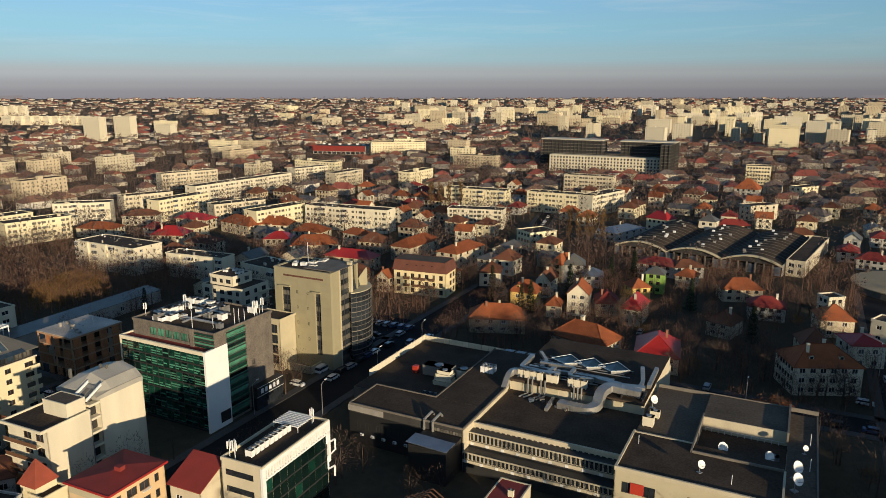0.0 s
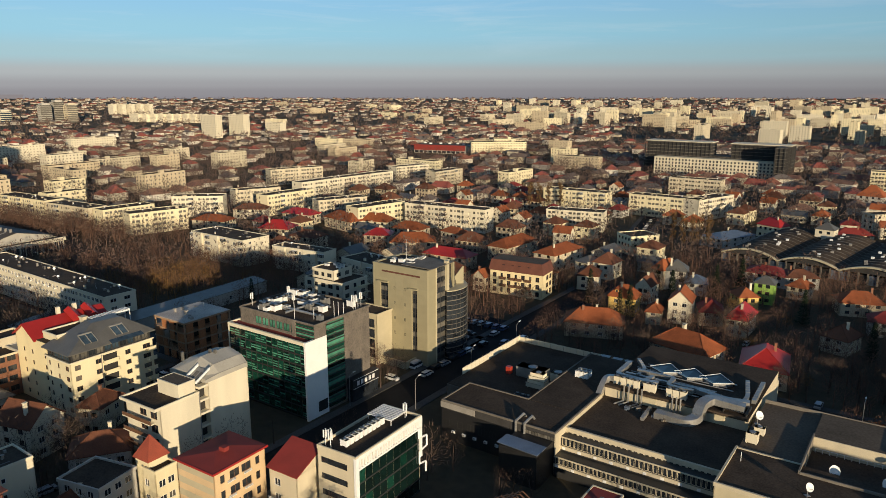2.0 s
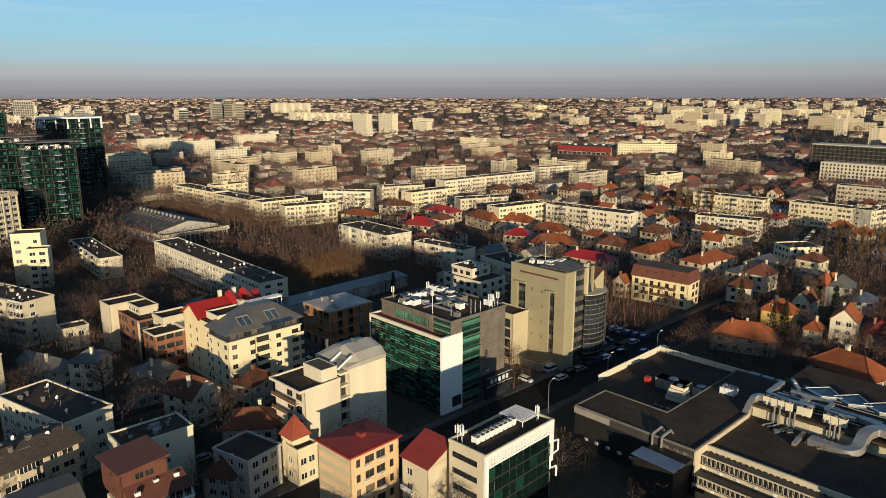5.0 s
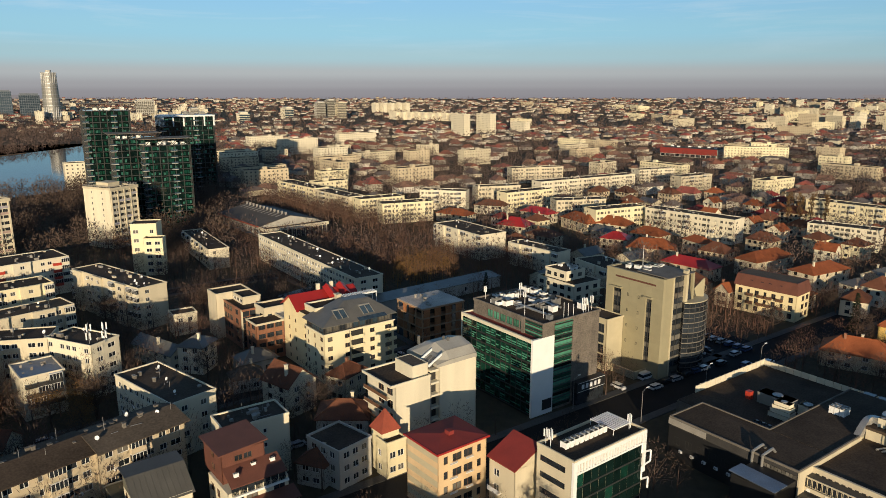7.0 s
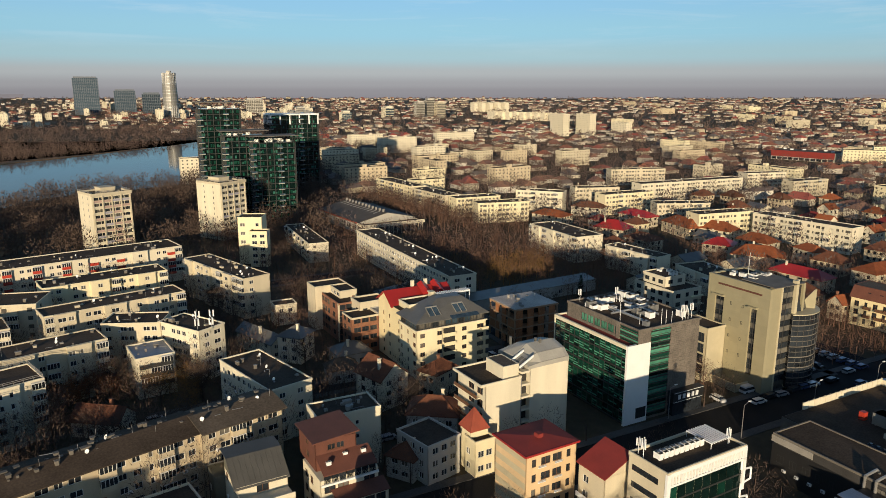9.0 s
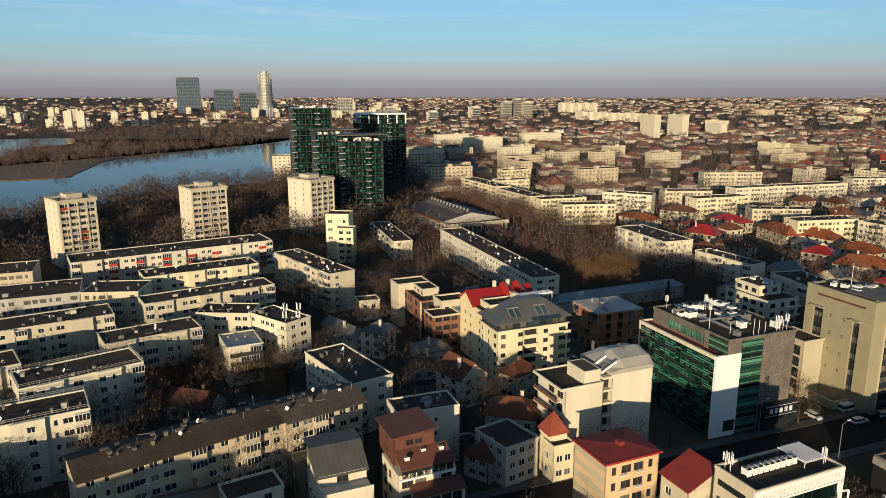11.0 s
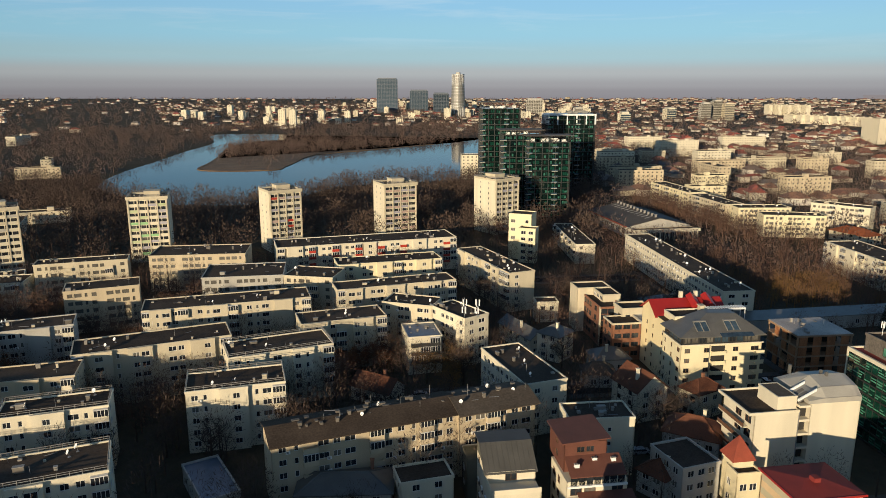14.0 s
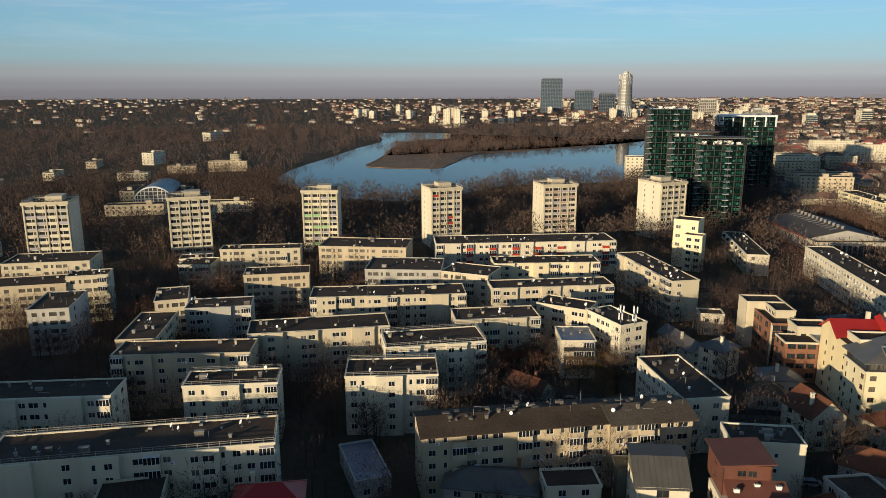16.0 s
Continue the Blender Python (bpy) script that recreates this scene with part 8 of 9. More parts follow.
box_part(hall, "fascia", WHITE, (32.1, -19.2, 4.6, 32.5, 19.2, 6.4), (23.3, -19.2, 4.6, 32.1, -18.8, 6.4), label="broad white fascia over the columns")
for i in range(14):
    part("column", Geo().box(32.15, -17.6 + 2.7 * i, 0, 32.45, -17.2 + 2.7 * i, 4.6), CREAM, hall)

# three-bay vaulted hall
claim(137, 344, -36, 84, 82)
vault = thing("vaulted_depot", 84.3, 341.9, -36, "old depot with three dark barrel-vaulted roofs and pale arches", "depot")
for b in range(3):
    x0, x1 = 25.2 * b, 25.2 * (b + 1)
    n = 16
    prof = [(x0 + (x1 - x0) * i / n, 4.6 + 3.2 * math.sin(math.pi * i / n) ** 0.9) for i in range(n + 1)]
    k = len(prof)
    part("vault_roof", Geo().add([(x, 0.6, z) for x, z in prof] + [(x, 70, z) for x, z in prof], [(i, i + 1, k + i + 1, k + i) for i in range(k - 1)]), BITUMEN, vault, "dark weathered barrel-vaulted roof")
    part("arch", arch_band([(x, z + 0.25) for x, z in prof], -0.4, 0.8, 0.7), SAND, vault, "pale concrete arch")
    part("tympanum", Geo().add([(x, 0.8, z) for x, z in prof], [tuple(range(n + 1))[::-1]]), DARKCONC, vault)
    for i in range(7):
        part("column", Geo().box(x0 + 3.6 * i - 0.3, 0.2, 0, x0 + 3.6 * i + 0.3, 0.9, 4.8), COPING, vault)
        # blue doors, and near-black sheets that paint the shade of open ones
        part("door_opening", Geo().box(x0 + 3.6 * i + 0.4, 0.85, 0, x0 + 3.6 * i + 3.1, 0.95, 4.0), INSIDE if i % 3 else BLUEMETAL, vault)
    for i in range(14):
        part("roof_vent", Geo().box(-0.6, -0.5, 0, 0.6, 0.5, 0.9), nr.choice((WHITEPAINT, CONCRETE)), vault, at=pose((x0 + x1) / 2 + nr.uniform(-6, 6), 6 + 4.6 * i, 7.3))
    for i in range(12):
        part("roof_rib", arch_band([(x, z + 0.08) for x, z in prof], 5.6 * i + 2, 5.6 * i + 2.3, 0.1), COPING, vault)
box_part(vault, "side_wall", GREYW, (-0.3, 0.9, 0, 0, 70, 5.0), (75.6, 0.9, 0, 75.9, 70, 5.0), (0, 69.8, 0, 75.6, 70.1, 5.0))
volume(vault, 76.5, 4, 84, 66, 0, 7.0, CREAM, ("Ww", "w" * 18, None, None), [(1.2, 1.6), (4.2, 1.6)])
roof_box(vault, 76.5, 4, 84, 66, 7.0, BITUMEN, CREAM, 0.3)
drum = thing("round_hall", 188, 274, 0, "low round sand-coloured hall behind bare trees", "hall")
claim(188, 274, 0, 40, 40)
part("wall", Geo().rod((0, 0, 0), (0, 0, 2.6), 22, 40), COPING, drum)
part("roof", Geo().rod((0, 0, 2.6), (0, 0, 3.0), 22.6, 40).rod((0, 0, 3.0), (0, 0, 4.4), 22.4, 40, 0, 2.0), TANROOF, drum)

# unfinished dark slab with a white lower front
claim(151, 684, -28, 124, 50)
dark = thing("unfinished_slab_block", 197.4, 648.3, -28, "long unfinished dark concrete block with white lower front", "apartment block")
fs = Side((-106, 0), (0, 0))
g = Geo().box(-106, 0.2, 16.2, 0, 12, 16.4)
part("glazing", Geo().box(-106 + SKIN, SKIN, 0, -SKIN, 12, 16.2), GLASS, dark)
facade(fs, g, dark, 0, 16.4, spread(106, "w" * 34, 0.6), [(1.5 + 2.95 * i, 1.75) for i in range(5)], make=False)
part("wall", g, WHITE, dark, "white rendered front with rows of windows")
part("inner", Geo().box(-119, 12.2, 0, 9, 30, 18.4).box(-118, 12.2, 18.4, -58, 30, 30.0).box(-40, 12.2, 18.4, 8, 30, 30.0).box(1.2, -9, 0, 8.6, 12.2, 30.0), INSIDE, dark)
for f in range(10):
    for x0, x1 in (((-120, 10),) if f < 6 else ((-119, -57), (-41, 9.6))):
        box_part(dark, "floor_slab", COPING, (x0, 11.6, 2.2 + 3.0 * f, x1, 31, 2.6 + 3.0 * f))
    box_part(dark, "wing_slab", COPING, (0.6, -9.6, 2.2 + 3.0 * f, 9.6, 11.5, 2.6 + 3.0 * f))
box_part(dark, "roof_rim", WHITE, (-119.2, 11.4, 29.9, -57, 31.2, 30.6), label="white roof edge")
box_part(dark, "roof_rim", WHITE, (-41, 11.4, 29.9, 9.8, 31.2, 30.6), label="white roof edge")
for i in range(35):
    x = -119.5 + 3.8 * i
    box_part(dark, "column", DARKCONC, (x - 0.35, 11.5, 0, x + 0.35, 12.4, 18.4 if -58 < x < -40 else 29.8))
for i in range(7):
    box_part(dark, "column", DARKCONC, (9.2, 12 + 2.8 * i, 0, 10.1, 12.8 + 2.8 * i, 29.8))
    box_part(dark, "column", DARKCONC, (9.2, -9.5 + 3.0 * i, 0, 9.9, -8.7 + 3.0 * i, 29.6))
for i in range(3):
    box_part(dark, "column", DARKCONC, (0.9 + 3.6 * i, -9.9, 0, 1.7 + 3.6 * i, -9.3, 29.6))

# distant towers beyond the lake
def ring_points(r, n=20):
    return [(r * math.cos(2 * math.pi * i / n), r * math.sin(2 * math.pi * i / n)) for i in range(n)]


oval = thing("round_skyscraper", -1547, 1070, 40, "slender round glass skyscraper beyond the lake", "skyscraper")
for i in range(14):
    r0, r1 = 17.5 - 2.0 * abs(i - 6) / 8, 17.5 - 2.0 * abs(i - 5) / 8
    part("storey_band", Geo().prism(ring_points(r0), i * 8.0, i * 8.0 + 6.6, 0, ring_points(r1)), PALEMETAL, oval)
    part("ring", Geo().prism(ring_points(r1 + 0.4), i * 8.0 + 6.6, i * 8.0 + 8.0), ZINC, oval)
g = Geo()
for i in range(20):
    a = 2 * math.pi * i / 20
    g.rod((17.6 * math.cos(a), 17.6 * math.sin(a), 0), (15.8 * math.cos(a + 0.5), 15.8 * math.sin(a + 0.5), 112), 0.5, 4)
part("lattice", g, WHITEPAINT, oval)
part("mast", Geo().rod((0, 0, 112), (0, 0, 117), 6, 12), GREYW, oval)


def plain_tower(x, y, yaw, L, W, h, mat, band, label):
    ob = thing("office_tower", x, y, yaw, label, "office tower", "distant towers")
    part("glazing", Geo().box(-L / 2, -W / 2, 0, L / 2, W / 2, h), mat, ob)
    g = Geo()
    for i in range(int(h / 4.2)):
        g.box(-L / 2 - 0.3, -W / 2 - 0.3, 4.2 * i + 3.4, L / 2 + 0.3, W / 2 + 0.3, 4.2 * i + 4.2)
    for i in range(int(L / 5) + 1):
        g.box(-L / 2 + 5 * i - 0.4, -W / 2 - 0.45, 0, -L / 2 + 5 * i + 0.4, -W / 2 - 0.1, h)
    tagged(part("facade_grid", g, band, ob, "floor edges and posts"), kind="stuff")
    part("roof", Geo().box(-L / 2 + 3, -W / 2 + 3, h, L / 2 - 3, W / 2 - 3, h + 4), band, ob)
    claim(x, y, yaw, L, W)


plain_tower(-2052, 1144, 58, 66, 30, 104, GLASS_BLUE, BLUEGREY, "broad grey office tower beyond the lake")
plain_tower(-2010, 1237, 58, 58, 34, 68, GLASS_BLUE, BLUEGREY, "dark blue glass office block beyond the lake")
plain_tower(-1857, 1222, 58, 48, 30, 60, GLASS_BLUE, BLUEGREY, "dark blue glass office block beyond the lake")
plain_tower(-1637, 1406, 48, 46, 24, 44, GLASS_PALE, GREYW, "grey office tower behind the glass towers")

for az, d, L, h, mat, band in ((39.2, 1900, 60, 27, GLASS_BLUE, WHITE), (36.7, 1900, 34, 40, GLASS_PALE, GREYW), (35.9, 1930, 34, 46, GLASS_PALE, GREYW), (35.1, 1890, 30, 40, GLASS_PALE, CREAM), (42.5, 1700, 50, 22, GLASS_BLUE, WHITE), (46.0, 2000, 60, 24, GLASS_PALE, GREYW)):
    plain_tower(*polar(az, d), -40, L, 22, h, mat, band, "pale grey office block far off in the town")

# long store with a red front
store = thing("retail_store", *polar(7.9, 900), -14, "long low store with a red front and pale roof", "store")
claim(*polar(7.9, 870), -14, 80, 100)
box_part(store, "wall", GREYW, (-34, -15, 0, 34, 15, 10.0))
box_part(store, "red_fascia", DARKRED, (-34.2, -15.3, 3.6, 34.2, -15.0, 10.3), label="red sheet-clad front")
box_part(store, "roof", BITUMEN_PALE, (-33.6, -14.6, 10.0, 33.6, 14.6, 10.15))
for i in range(11):
    box_part(store, "shop_window", GLASS, (-33 + 6.1 * i, -15.25, 0.4, -28 + 6.1 * i, -15.02, 3.2))
for i in range(6):
    roof_unit(store, -28 + 11 * i, nr.uniform(-8, 8), 10.15, 3, 2, 1.6, WHITEPAINT)
# ---- aerial mast on a block's roof ----
mast = thing("aerial_mast", -162.2, 114.8, 0, "white mobile phone aerials on a block's roof", "aerial mast", z=14.5)
for i, (dx, dy) in enumerate(((0, 0), (2.2, 3.0))):
    part("pole", Geo().rod((dx, dy, 0), (dx, dy, 6.0 - i), 0.09, 6), STEEL, mast)
    for k in range(6):
        a = k * 1.05
        part("aerial", Geo().box(-0.16, -0.1, 0, 0.16, 0.1, 1.9), WHITEPAINT, mast, at=pose(dx + 0.6 * math.cos(a), dy + 0.6 * math.sin(a), 1.4 + 2.2 * (k % 2), 0, 0, math.degrees(a)))
# ---- parked cars, lamps ----
CARPAINT = [surface(f"car_paint_{n}", c, 0.3, 0.2, var=0.08, bump=0, coat=0.6) for n, c in (("white", (0.7, 0.7, 0.7)), ("silver", (0.35, 0.36, 0.38)), ("black", (0.02, 0.02, 0.022)), ("blue", (0.04, 0.07, 0.16)), ("red", (0.25, 0.02, 0.02)))]
TYRE = surface("tyre_rubber", (0.015, 0.015, 0.015), 0.9)
CARS = {}


def car(x, y, yaw, paint, van=False):
    key = (paint, van)
    if key in CARS:
        return copy_thing(CARS[key], pose(x, y, 0.03, 0, 0, yaw))
    word = ("white", "silver-grey", "black", "dark blue", "red")[paint]
    ob = thing("van" if van else "car", x, y, yaw, f"{word} {'van' if van else 'car'} parked on the asphalt", "van" if van else "car", "parked cars", 0.03)
    a, b = (2.5, 0.95) if van else (2.1, 0.85)
    top = 2.1 if van else 0.85
    g = Geo().prism([(-a, -b), (a, -b), (a, b), (-a, b)], 0.3, 0.6).prism([(-a, -b), (a, -b), (a, b), (-a, b)], 0.6, 0.95, 0, [(-a + .1, -b + .06), (a - .15, -b + .06), (a - .15, b - .06), (-a + .1, b - .06)])
    g.prism([(-a + 0.3, -b + 0.1), (a * 0.42, -b + 0.1), (a * 0.42, b - 0.1), (-a + 0.3, b - 0.1)], 1.38 if not van else 1.7, 1.46 if not van else 2.1, 0, [(-a + 0.5, -b + 0.16), (a * 0.3, -b + 0.16), (a * 0.3, b - 0.16), (-a + 0.5, b - 0.16)])
    part("body", g, CARPAINT[paint], ob)
    part("glasshouse", Geo().prism([(-a + 0.1, -b + 0.07), (a * 0.62, -b + 0.07), (a * 0.62, b - 0.07), (-a + 0.1, b - 0.07)], 0.95, 1.39 if not van else 1.71, 0, [(-a + 0.32, -b + 0.12), (a * 0.42, -b + 0.12), (a * 0.42, b - 0.12), (-a + 0.32, b - 0.12)]), GLASS, ob)
    for sx in (-1, 1):
        for sy in (-1, 1):
            part("wheel", Geo().rod((0, -0.1, 0), (0, 0.1, 0), 0.32, 12), TYRE, ob, at=pose(sx * a * 0.62, sy * (b - 0.08), 0.32))
    CARS[key] = ob
    return ob


cr = random.Random(3)
for i in range(4):
    car(*mall_at(-44.5, 48 + 7.0 * i), 63 + cr.uniform(-3, 3), cr.choice((0, 1, 2, 2, 3, 4)))
for i in range(7):
    car(*mall_at(-72 + 2.9 * i, 74), 63, cr.choice((0, 1, 2, 3)))
for i in range(12):
    car(*mall_at(-10 + 9.0 * i + cr.uniform(-1, 1), 59.0), -27 + cr.choice((0, 180)), cr.choice((0, 1, 2, 2, 3)))
for i in range(9):
    car(*mall_at(85.6, 40 + 14 * i), 63, cr.choice((0, 1, 2, 3)))
for x, y, t in ((-104, 176, -27), (-86, 100, 40), (-142, 175, -27), (-150, 92, 70), (-90, 118, 65), (-128, 150, 63), (-127, 170, 63)):
    car(x, y, t, cr.choice((0, 1, 2)))
for x, y, t, p, v in ((-34.8, 193.4, 63, 0, True), (-30.9, 187.5, 63, 0, False), (-29.1, 192.9, 63, 2, False), (-27, 195.8, 63, 1, False), (-24.7, 201, 63, 2, False), (-22.9, 204.4, 63, 3, False), (-21.2, 207.4, 63, 0, False),
                      (-17.2, 213.7, 63, 2, False), (-24.4, 219.9, -27, 1, False), (-40, 183.1, -27, 0, False), (-22.5, 223.2, -27, 2, False), (-14.2, 223.9, 63, 1, False), (-10.5, 216, 63, 3, False), (10.9, 137.4, -27, 0, False),
                      (65.7, 225.9, 63, 0, False), (71.7, 181, 63, 1, False), (108.7, 170.7, -27, 0, False), (-144.2, 165.3, 63, 0, False), (-97.2, 117.3, 63, 1, False)):
    car(x, y, t + cr.uniform(-3, 3), p, v)
for i in range(8):
    car(*local(62, 415, 75, -30 + 8 * i, 3.0), 75, cr.choice((0, 1, 2)))

LAMP = None
for px, py in ((-42, 8), (-42, 34), (-42, 60), (20, 57), (52, 57), (84, 30), (84, 62), (84, 100), (-57, 0), (72, -5)):
    x, y = mall_at(px, py)
    if LAMP is None:
        LAMP = thing("street_lamp", x, y, 63, "grey steel street lamp with curved arm", "street lamp", "street lamps", 0.0)
        part("pole", Geo().rod((0, 0, 0), (0, 0, 8.2), 0.11, 8, 0, 0.07), STEEL, LAMP)
        part("arm", Geo().rod((0, 0, 8.2), (1.6, 0, 8.9), 0.05, 6), STEEL, LAMP)
        part("head", Geo().box(1.4, -0.15, 8.82, 2.3, 0.15, 8.98), WHITEPAINT, LAMP)
    else:
        copy_thing(LAMP, pose(x, y, 0, 0, 0, 63))

# ---- unseen blocks added round the viewpoint to throw shade on the near buildings ----
for x, y, yaw, L, fl in ((-88, 36, 76, 30, 4), (-78, -52, 76, 60, 8), (-112, -74, 76, 60, 7), (-48, 24, 76, 36, 5), (-62, 70, -27, 14, 5), (-22, 62, -27, 36, 3), (22, 70, -27, 48, 3), (66, 62, -27, 48, 3), (108, 62, -27, 48, 6),
                         (20, 26, -27, 36, 4), (70, 16, -27, 48, 5), (120, 18, -27, 48, 6), (0, -20, -27, 48, 5), (60, -36, -27, 48, 5), (-40, -70, 76, 48, 6), (20, -90, -27, 48, 5), (100, -60, -27, 48, 5),
                         (150, 66, -27, 48, 8), (160, 10, -27, 48, 6), (150, 115, 63, 48, 8), (185, 120, -27, 48, 5), (-150, -90, 76, 60, 8), (-190, -110, 76, 60, 7)):
    slab_block(x, y, yaw, L, 11.0, fl, CREAM)

# ---- middle distance: villas and slabs between the measured ones ----
hr = random.Random(11)
PROTO = []
for L, W, eave, rise, wall, roof, gable, label in (
        (11, 9, 5.5, 3.6, CREAM, TILE, False, "cream villa with orange tiled hip roof among bare trees"),
        (13, 10, 6.0, 4.0, BEIGE, TILE_DARK, False, "beige villa with brown tiled roof among bare trees"),
        (9, 8, 6.5, 3.2, WHITE, TILE, True, "white gabled house with orange tiled roof"),
        (12, 9, 5.0, 3.0, GREYW, DARKRED, False, "grey villa with dark red roof"),
        (10, 10, 7.0, 3.2, PALEYEL, TILE_DARK, False, "pale yellow villa with brown roof"),
        (14, 9, 4.2, 2.6, CREAM, GREYMETAL, True, "low cream house with grey metal roof")):
    PROTO.append((L, W, house, (eave, rise, wall, roof, label, gable)))
made = {}


def villa_at(i, x, y, yaw):
    L, W, build, (eave, rise, wall, roof, label, gable) = PROTO[i]
    claim(x, y, yaw, L, W)
    if i in made:
        return copy_thing(made[i], pose(x, y, 0, 0, 0, yaw))
    made[i] = build(x, y, yaw, L, W, eave, rise, wall, roof, label, gable=gable, windows="ww", fine=False)


count = tries = 0
while count < 80 and tries < 6000:
    tries += 1
    az, d = hr.uniform(-36, 24), hr.uniform(265, 560)
    x, y = polar(az, d)
    if free(x, y, 8.5):
        villa_at(hr.randrange(6), x, y, -27 + hr.choice((0, 90)) + hr.gauss(0, 6))
        count += 1
count = tries = 0
while count < 28 and tries < 6000:
    tries += 1
    az, d = hr.uniform(-6, 46), hr.uniform(400, 1000)
    x, y = polar(az, d)
    L = hr.choice((26, 36, 48))
    if free(x, y, L * 0.42):
        slab_block(x, y, -27 + hr.choice((0, 90, 90)) + hr.gauss(0, 3), L, 11.0, hr.choice((4, 4, 5)), hr.choice((CREAM, BEIGE, PALEYEL)))
        count += 1
count = tries = 0
while count < 165 and tries < 12000:
    tries += 1
    az, d = (hr.uniform(-37, -9), 980 + 900 * hr.random()) if count < 70 else (hr.uniform(-37, 4), 1500 + 1900 * hr.random() ** 0.9)
    x, y = polar(az, d)
    L = hr.choice((26, 26, 36, 48))
    if free(x, y, L * 0.4):
        slab_block(x, y, -27 + hr.choice((0, 0, 90)) + hr.gauss(0, 5), L, 12.0, hr.choice((6, 8, 9)), hr.choice((BEIGE, PALEYEL, CREAM, WHITE)))
        count += 1
count = tries = 0
while count < 34 and tries < 9000:
    tries += 1
    az, d = hr.uniform(-36, 22), hr.uniform(1300, 3300)
    x, y = polar(az, d)
    L = hr.choice((36, 48, 60))
    if free(x, y, L * 0.45):
        slab_block(x, y, -27 + hr.choice((0, 90)) + hr.gauss(0, 8), L, 12.0, hr.choice((4, 5, 5)), hr.choice((CREAM, PALEYEL, BEIGE)))
        count += 1
for az, d, L, fl in [(25.7, 1224, 36, 12), (23.7, 1230, 36, 12), (21, 1260, 36, 7)] + [(26.5 + 0.55 * i, 1750 + 12 * i, 36, 6) for i in range(9)] + [(30 + 0.6 * i, 2350, 26, 10) for i in range(5)] + [(45 + 31 * cr.random(), 1560 + 1500 * cr.random(), cr.choice((26, 36, 48)), cr.choice((4, 5, 6, 9))) for i in range(56)] + [(41, 1000, 48, 5), (38.5, 900, 48, 6), (43, 760, 36, 5), (36, 800, 36, 5), (34, 1040, 60, 5)]:
    slab_block(*polar(az, d), -27 + 90 * (d < 1100), L, 13.0, fl, WHITE if d < 1500 or int(d) % 3 else CREAM)
clinic = slab_block(-54.7, 871.2, 9, 66, 20, 5, PALEYEL, "long pale yellow hospital block")
slab_block(-48, 884, 9, 26, 16, 6, PALEYEL)
for az, d, L, fl in ((57, 760, 0, 0), (64, 1650, 36, 9), (66, 1680, 36, 9), (72, 1900, 36, 7), (76, 2000, 48, 7), (69, 1500, 26, 12), (68.2, 1480, 26, 12), (91.3, 830, 26, 4), (87, 1180, 48, 4), (59, 1800, 60, 6), (52, 1750, 48, 5), (50, 1900, 60, 6)):
    if L:
        slab_block(*polar(az, d), -27, L, 13.0, fl, WHITE)
count = 0
while count < 18:
    az, d = hr.uniform(82, 104), hr.uniform(380, 900)
    x, y = polar(az, d)
    if free(x, y, 14) and not inside(LAKE, x, y):
        slab_block(x, y, -10 + hr.choice((0, 90)), hr.choice((26, 36)), 10.0, hr.choice((2, 2, 3)), hr.choice((BEIGE, CREAM, CREAM)))
        claim(x * 0.96, y * 0.96, 0, 24, 24)
        count += 1
white_block = slab_block(*polar(53.9, 640), 60, 26, 12.0, 7, WHITE)
join_remote()
# glazed arch hall in the park
claim(*polar(91.6, 500), 80, 44, 130)
arch = thing("arched_hall", *polar(91.6, 545), 80, "glazed arched hall with metal roof in the park", "hall")
prof = [(-13.5 * math.cos(math.pi * i / 14), 11.5 * math.sin(math.pi * i / 14)) for i in range(15)]
part("vault", arch_band(prof, 0, 52, 0.3), BLUEGREY, arch)
part("end_glazing", Geo().add([(x, 0.6, z) for x, z in prof], [tuple(range(15))[::-1]]), GLASS_PALE, arch)
part("rib", arch_band([(x, z + 0.2) for x, z in prof], -0.6, 0.5, 1.0), WHITEPAINT, arch)
for i in range(2, 13):
    x, z = prof[i]
    part("mullion", Geo().box(x - 0.22, 0.2, 0, x + 0.22, 0.55, z - 0.4), WHITEPAINT, arch)
for z in (2.6, 5.2, 7.8):
    x = 12.9 * math.sqrt(1 - (z / 11.0) ** 2)
    part("transom", Geo().box(-x, 0.22, z, x, 0.5, z + 0.3), WHITEPAINT, arch)

# ---- far houses ----
fr = random.Random(17)


def spots_houses(n, az0, az1, d0, d1, power=0.7):
    out = []
    while len(out) < n:
        az, d = fr.uniform(az0, az1), d0 + (d1 - d0) * fr.random() ** power
        x, y = polar(az, d)
        if not inside(LAKE, x, y) and free(x, y, 7):
            out.append((x, y, -27 + fr.choice((0, 90)) + fr.gauss(0, 8), fr.uniform(9, 20), fr.uniform(8, 13), fr.choice((3, 3.5, 4, 5, 6))))
    return out


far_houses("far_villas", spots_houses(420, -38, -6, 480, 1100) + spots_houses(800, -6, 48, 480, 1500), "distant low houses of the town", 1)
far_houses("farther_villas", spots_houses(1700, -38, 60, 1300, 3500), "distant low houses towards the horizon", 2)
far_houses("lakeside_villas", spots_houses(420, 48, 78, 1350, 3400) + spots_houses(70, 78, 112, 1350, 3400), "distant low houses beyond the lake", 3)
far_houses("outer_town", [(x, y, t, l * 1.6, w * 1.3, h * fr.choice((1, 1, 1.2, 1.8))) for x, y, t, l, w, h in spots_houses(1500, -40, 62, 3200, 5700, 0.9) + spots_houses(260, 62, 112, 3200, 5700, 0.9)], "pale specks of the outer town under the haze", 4)

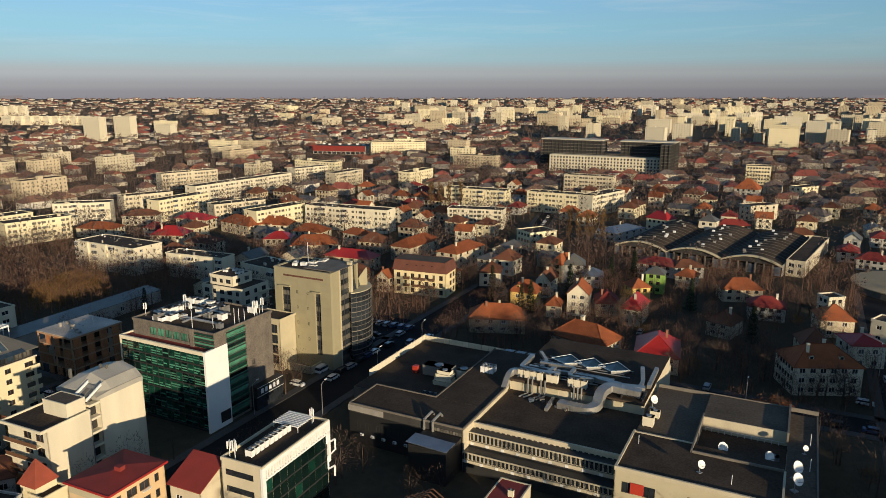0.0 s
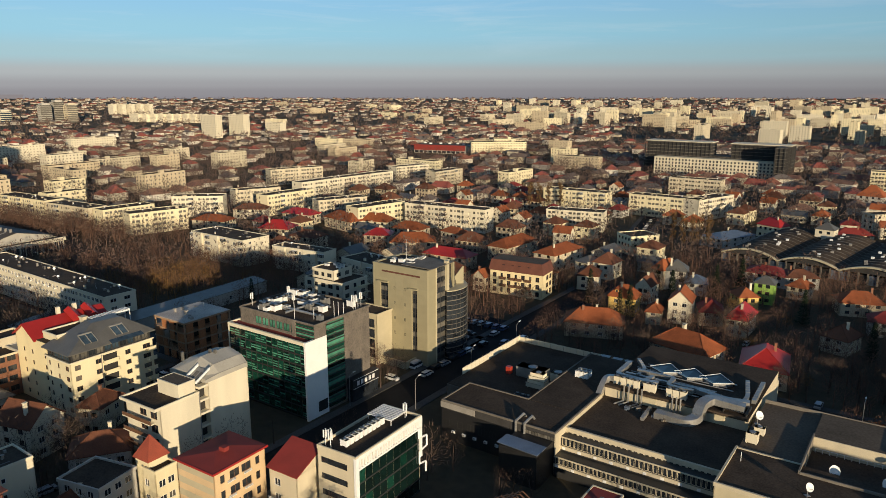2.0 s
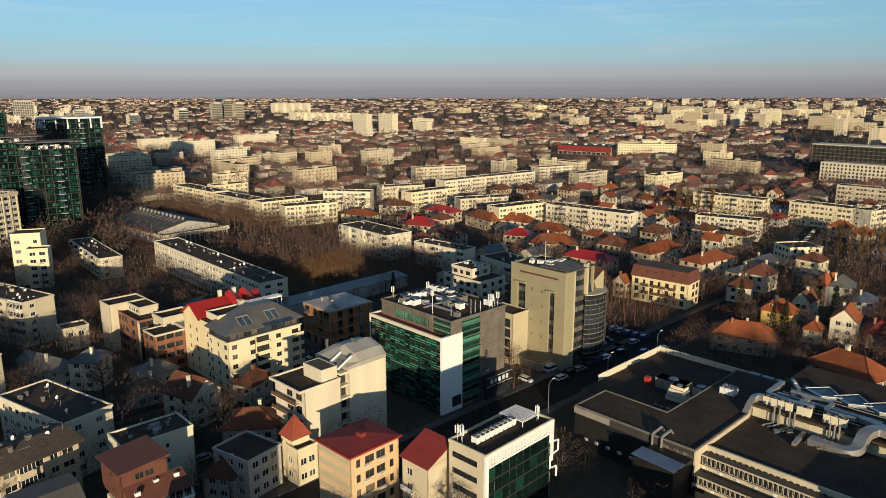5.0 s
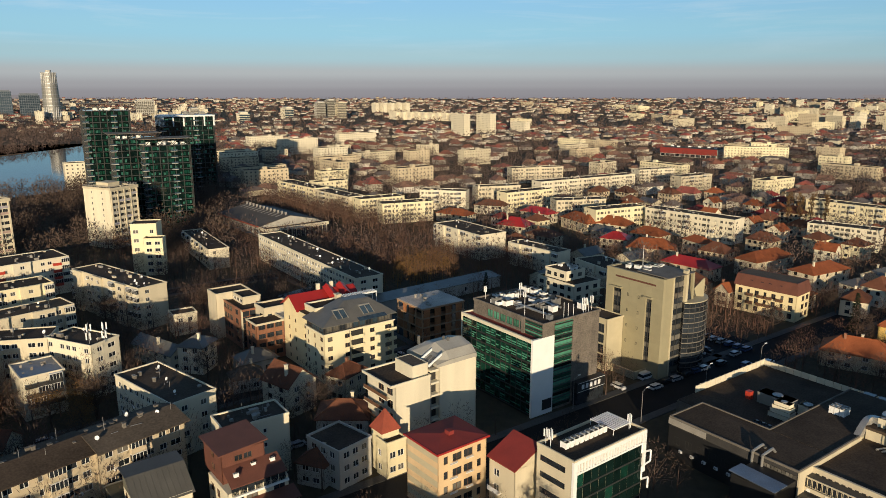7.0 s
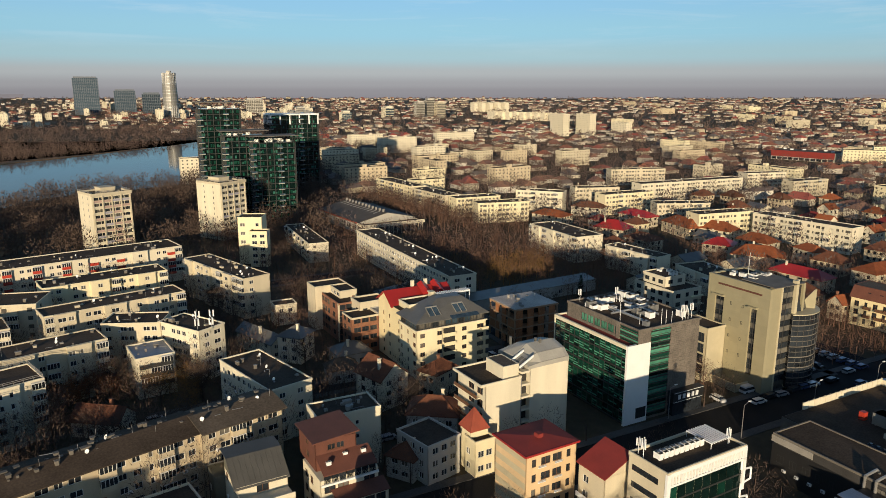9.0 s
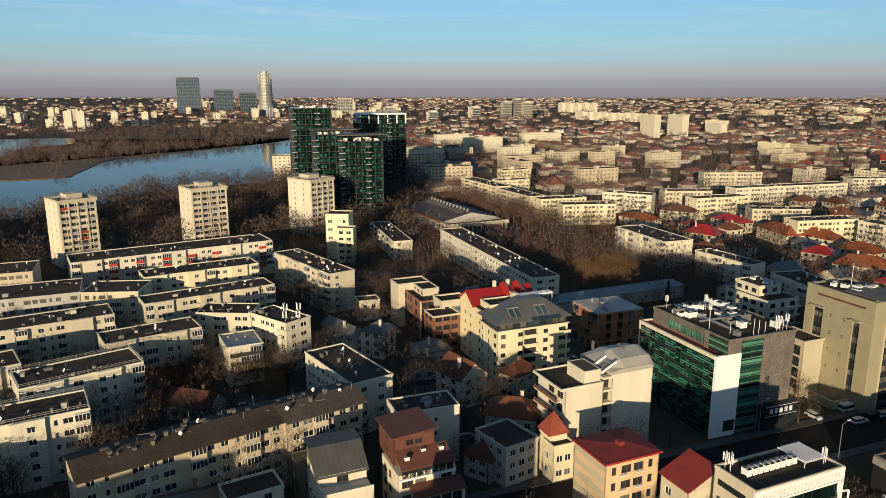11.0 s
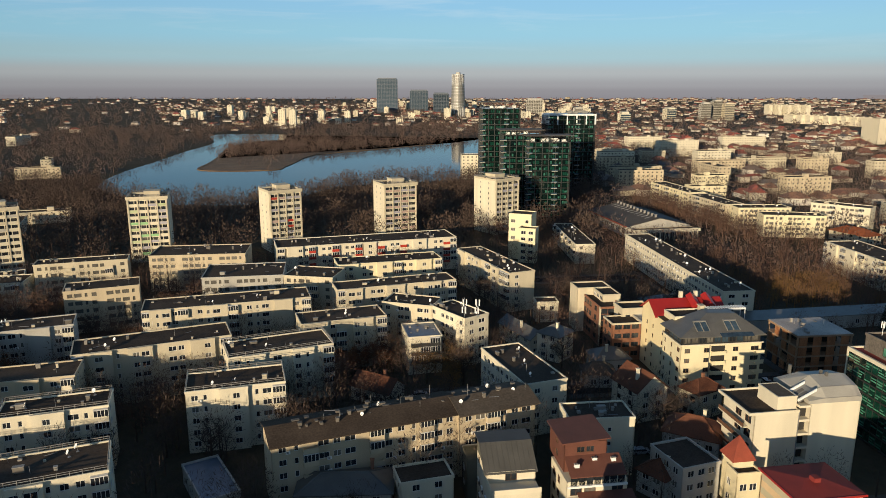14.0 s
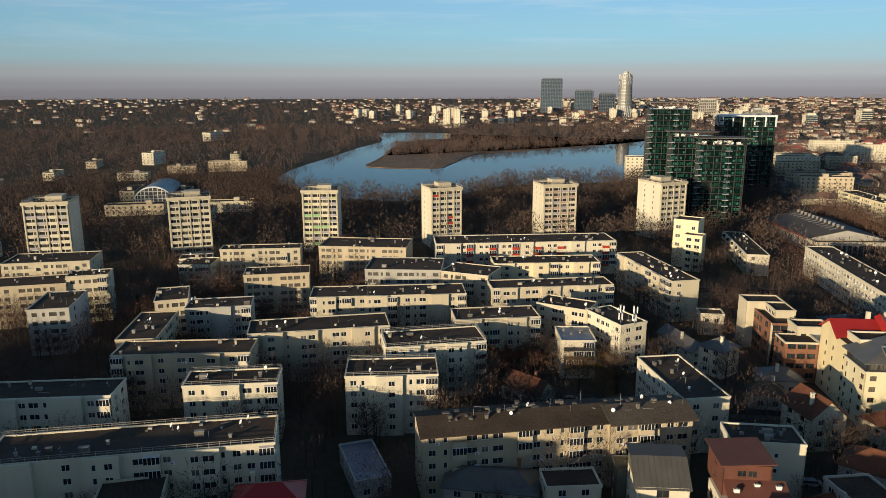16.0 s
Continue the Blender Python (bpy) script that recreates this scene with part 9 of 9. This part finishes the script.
# ---- woods and trees ----
RUST = [(-173, 86), (-170, 91), (-174, 80), (-176, 92), (-171, 83)]
for x, y in RUST:
    tree("russet", x, y, 0.95, 40 * x)
for x, y, k in ((-186, 44, 1.1), (32, 250, 0.95), (28, 246, 0.9), (78, 283, 1.2), (-255, -15, 0.9), (98, 215, 1.0), (18.8, 263.4, 1.1), (69, 284, 0.95), (90, 249, 1.0), (48.9, 265.3, 1.1), (47.6, 289.3, 0.8)):
    tree("fir", x, y, k)
for x, y in ((70, 362), (74, 360), (78, 364), (82, 361), (66, 366), (-8, 470), (-2, 472), (4, 474), (12, 476)):
    tree("poplar", x, y, 0.95 + 0.01 * (x % 7), x * 20)
for x, y, k in ((-152, 107, 1.7), (-149.5, 101.5, 1.5), (-156, 98, 1.6), (-145, 98, 1.3)):
    tree("shrub", x, y, k, 50 * k)
tree("wide", -149, 15, 1.35, 30)
tree("tall", -150, 106, 1.0, 80)
plant_near(112)


def spots_trees(n, az0, az1, d0, d1, tall, gap=2.5, power=0.75, wet=True):
    out, tries = [], 0
    while len(out) < n and tries < n * 12:
        tries += 1
        az, d = fr.uniform(az0, az1), d0 + (d1 - d0) * fr.random() ** power
        x, y = polar(az, d)
        if not inside(LAKE, x, y) and free(x, y, gap):
            out.append((x, y, fr.uniform(0.6, 1.15) * tall))
    return out


wood("garden_trees", spots_trees(1150, -38, 106, 172, 345, 9.5, 1.4), "bare garden trees and shrubs between the houses", TWIG_BROWN, 31, 230, 0.05, 0.42, 5)
def headland(x, y):
    """The low tongue of land in the lake, nearly bare."""
    return -830 < x < -670 and 180 < y < 360 and not inside(LAKE, x, y)


wood("villa_trees", spots_trees(620, -38, 24, 170, 360, 9.0, 1.0), "bare brown trees crowding the villas' gardens", TWIG_BROWN, 43, 210, 0.06, 0.45, 5)
grove = []
while len(grove) < 720:
    az, d = fr.uniform(36, 106), 118 + 215 * fr.random()
    x, y = polar(az, d)
    if free(x, y, 1.0):
        grove.append((x, y, fr.uniform(8.0, 15.5)))
while len(grove) < 980:
    az, d = fr.uniform(-38, 40), 112 + 115 * fr.random()
    x, y = polar(az, d)
    if free(x, y, 1.2):
        grove.append((x, y, fr.uniform(6.0, 11.5)))
wood("courtyard_trees", grove, "bare tall trees in the courts between blocks of flats", TWIG, 41, 240, 0.048, 0.42, 5)
court = []
while len(court) < 430:
    az, d = fr.uniform(58, 104), 168 + 165 * fr.random()
    x, y = polar(az, d)
    if free(x, y, 0.8):
        court.append((x, y, fr.uniform(8.0, 13.5)))
wood("court_trees", court, "bare red-brown trees close before the rows of flats", TWIG_BROWN, 44, 340, 0.055, 0.42, 6)
waste = []
while len(waste) < 260:
    x, y = fr.uniform(-205, -95), fr.uniform(245, 360)
    if free(x, y, 1.0):
        waste.append((x, y, fr.uniform(5.5, 12.0)))
while len(waste) < 560:
    f, k = fr.random(), fr.random()
    if k < 0.55:
        x, y = -345 + 135 * f + fr.uniform(-10, 10), 392 - 58 * f + fr.uniform(-14, 14)
    else:
        x, y = fr.uniform(-310, -195), fr.uniform(225, 300)
    if free(x, y, 1.0):
        waste.append((x, y, fr.uniform(6.5, 12.5)))
wood("waste_ground_trees", waste, "bare brown trees overgrowing the waste ground", TWIG_BROWN, 45, 240, 0.066, 0.42, 5)
wood("park_wood", spots_trees(3300, 44, 112, 350, 660, 15), "bare brown park woodland beside the lake", TWIG, 32, 74, 0.185, 0.5, 2)
wood("shore_wood", [q for q in spots_trees(5200, 44, 112, 620, 1500, 14) if not headland(q[0], q[1])], "bare woodland round the lake", TWIG_HAZED, 33, 34, 0.34, 0.6)
TONGUE = LAKE[66:142]
brush = []
while len(brush) < 560:
    x, y = fr.uniform(-1075, -680), fr.uniform(180, 600)
    if inside(TONGUE, x, y) and not inside(LAKE, x, y):
        if x < -775 or fr.random() < 0.25:
            brush.append((x, y, fr.uniform(7, 12) if x < -800 else fr.uniform(2, 5)))
wood("headland_trees", brush + [(-742, 272, 17), (-739, 274, 15), (-745, 270, 14)], "bare bushes and trees on the low headland", TWIG_HAZED, 34, 70, 0.26, 0.6)
wood("town_trees", spots_trees(6600, -38, 48, 300, 1000, 13.5, 1.4), "bare trees between the blocks of flats", TWIG_HAZED, 35, 42, 0.21, 0.55)
wood("golden_scrub", [(-150 + fr.gauss(0, 15), 268 + fr.gauss(0, 14), fr.uniform(4, 8)) for _ in range(170)], "golden-brown leafless scrub on waste ground", TWIG_GOLD, 36, 160, 0.05)
wood("far_woods", spots_trees(9000, -40, 60, 950, 3550, 14, 2.0, 0.95), "distant bare woods and gardens", TWIG_HAZED, 37, 14, 0.85)
wood("far_lake_woods", spots_trees(3600, 55, 114, 1300, 3550, 15, 2.0, 0.85), "distant bare woods beyond the lake", TWIG_HAZED, 38, 18, 0.8)
wood("outer_woods", spots_trees(4200, -40, 114, 3400, 5700, 15, 2.0, 0.9), "distant woods under the haze", TWIG_HAZED, 39, 12, 1.3)

# ---- the haze over the plain, a ring that glows in its colour, behind all else ----
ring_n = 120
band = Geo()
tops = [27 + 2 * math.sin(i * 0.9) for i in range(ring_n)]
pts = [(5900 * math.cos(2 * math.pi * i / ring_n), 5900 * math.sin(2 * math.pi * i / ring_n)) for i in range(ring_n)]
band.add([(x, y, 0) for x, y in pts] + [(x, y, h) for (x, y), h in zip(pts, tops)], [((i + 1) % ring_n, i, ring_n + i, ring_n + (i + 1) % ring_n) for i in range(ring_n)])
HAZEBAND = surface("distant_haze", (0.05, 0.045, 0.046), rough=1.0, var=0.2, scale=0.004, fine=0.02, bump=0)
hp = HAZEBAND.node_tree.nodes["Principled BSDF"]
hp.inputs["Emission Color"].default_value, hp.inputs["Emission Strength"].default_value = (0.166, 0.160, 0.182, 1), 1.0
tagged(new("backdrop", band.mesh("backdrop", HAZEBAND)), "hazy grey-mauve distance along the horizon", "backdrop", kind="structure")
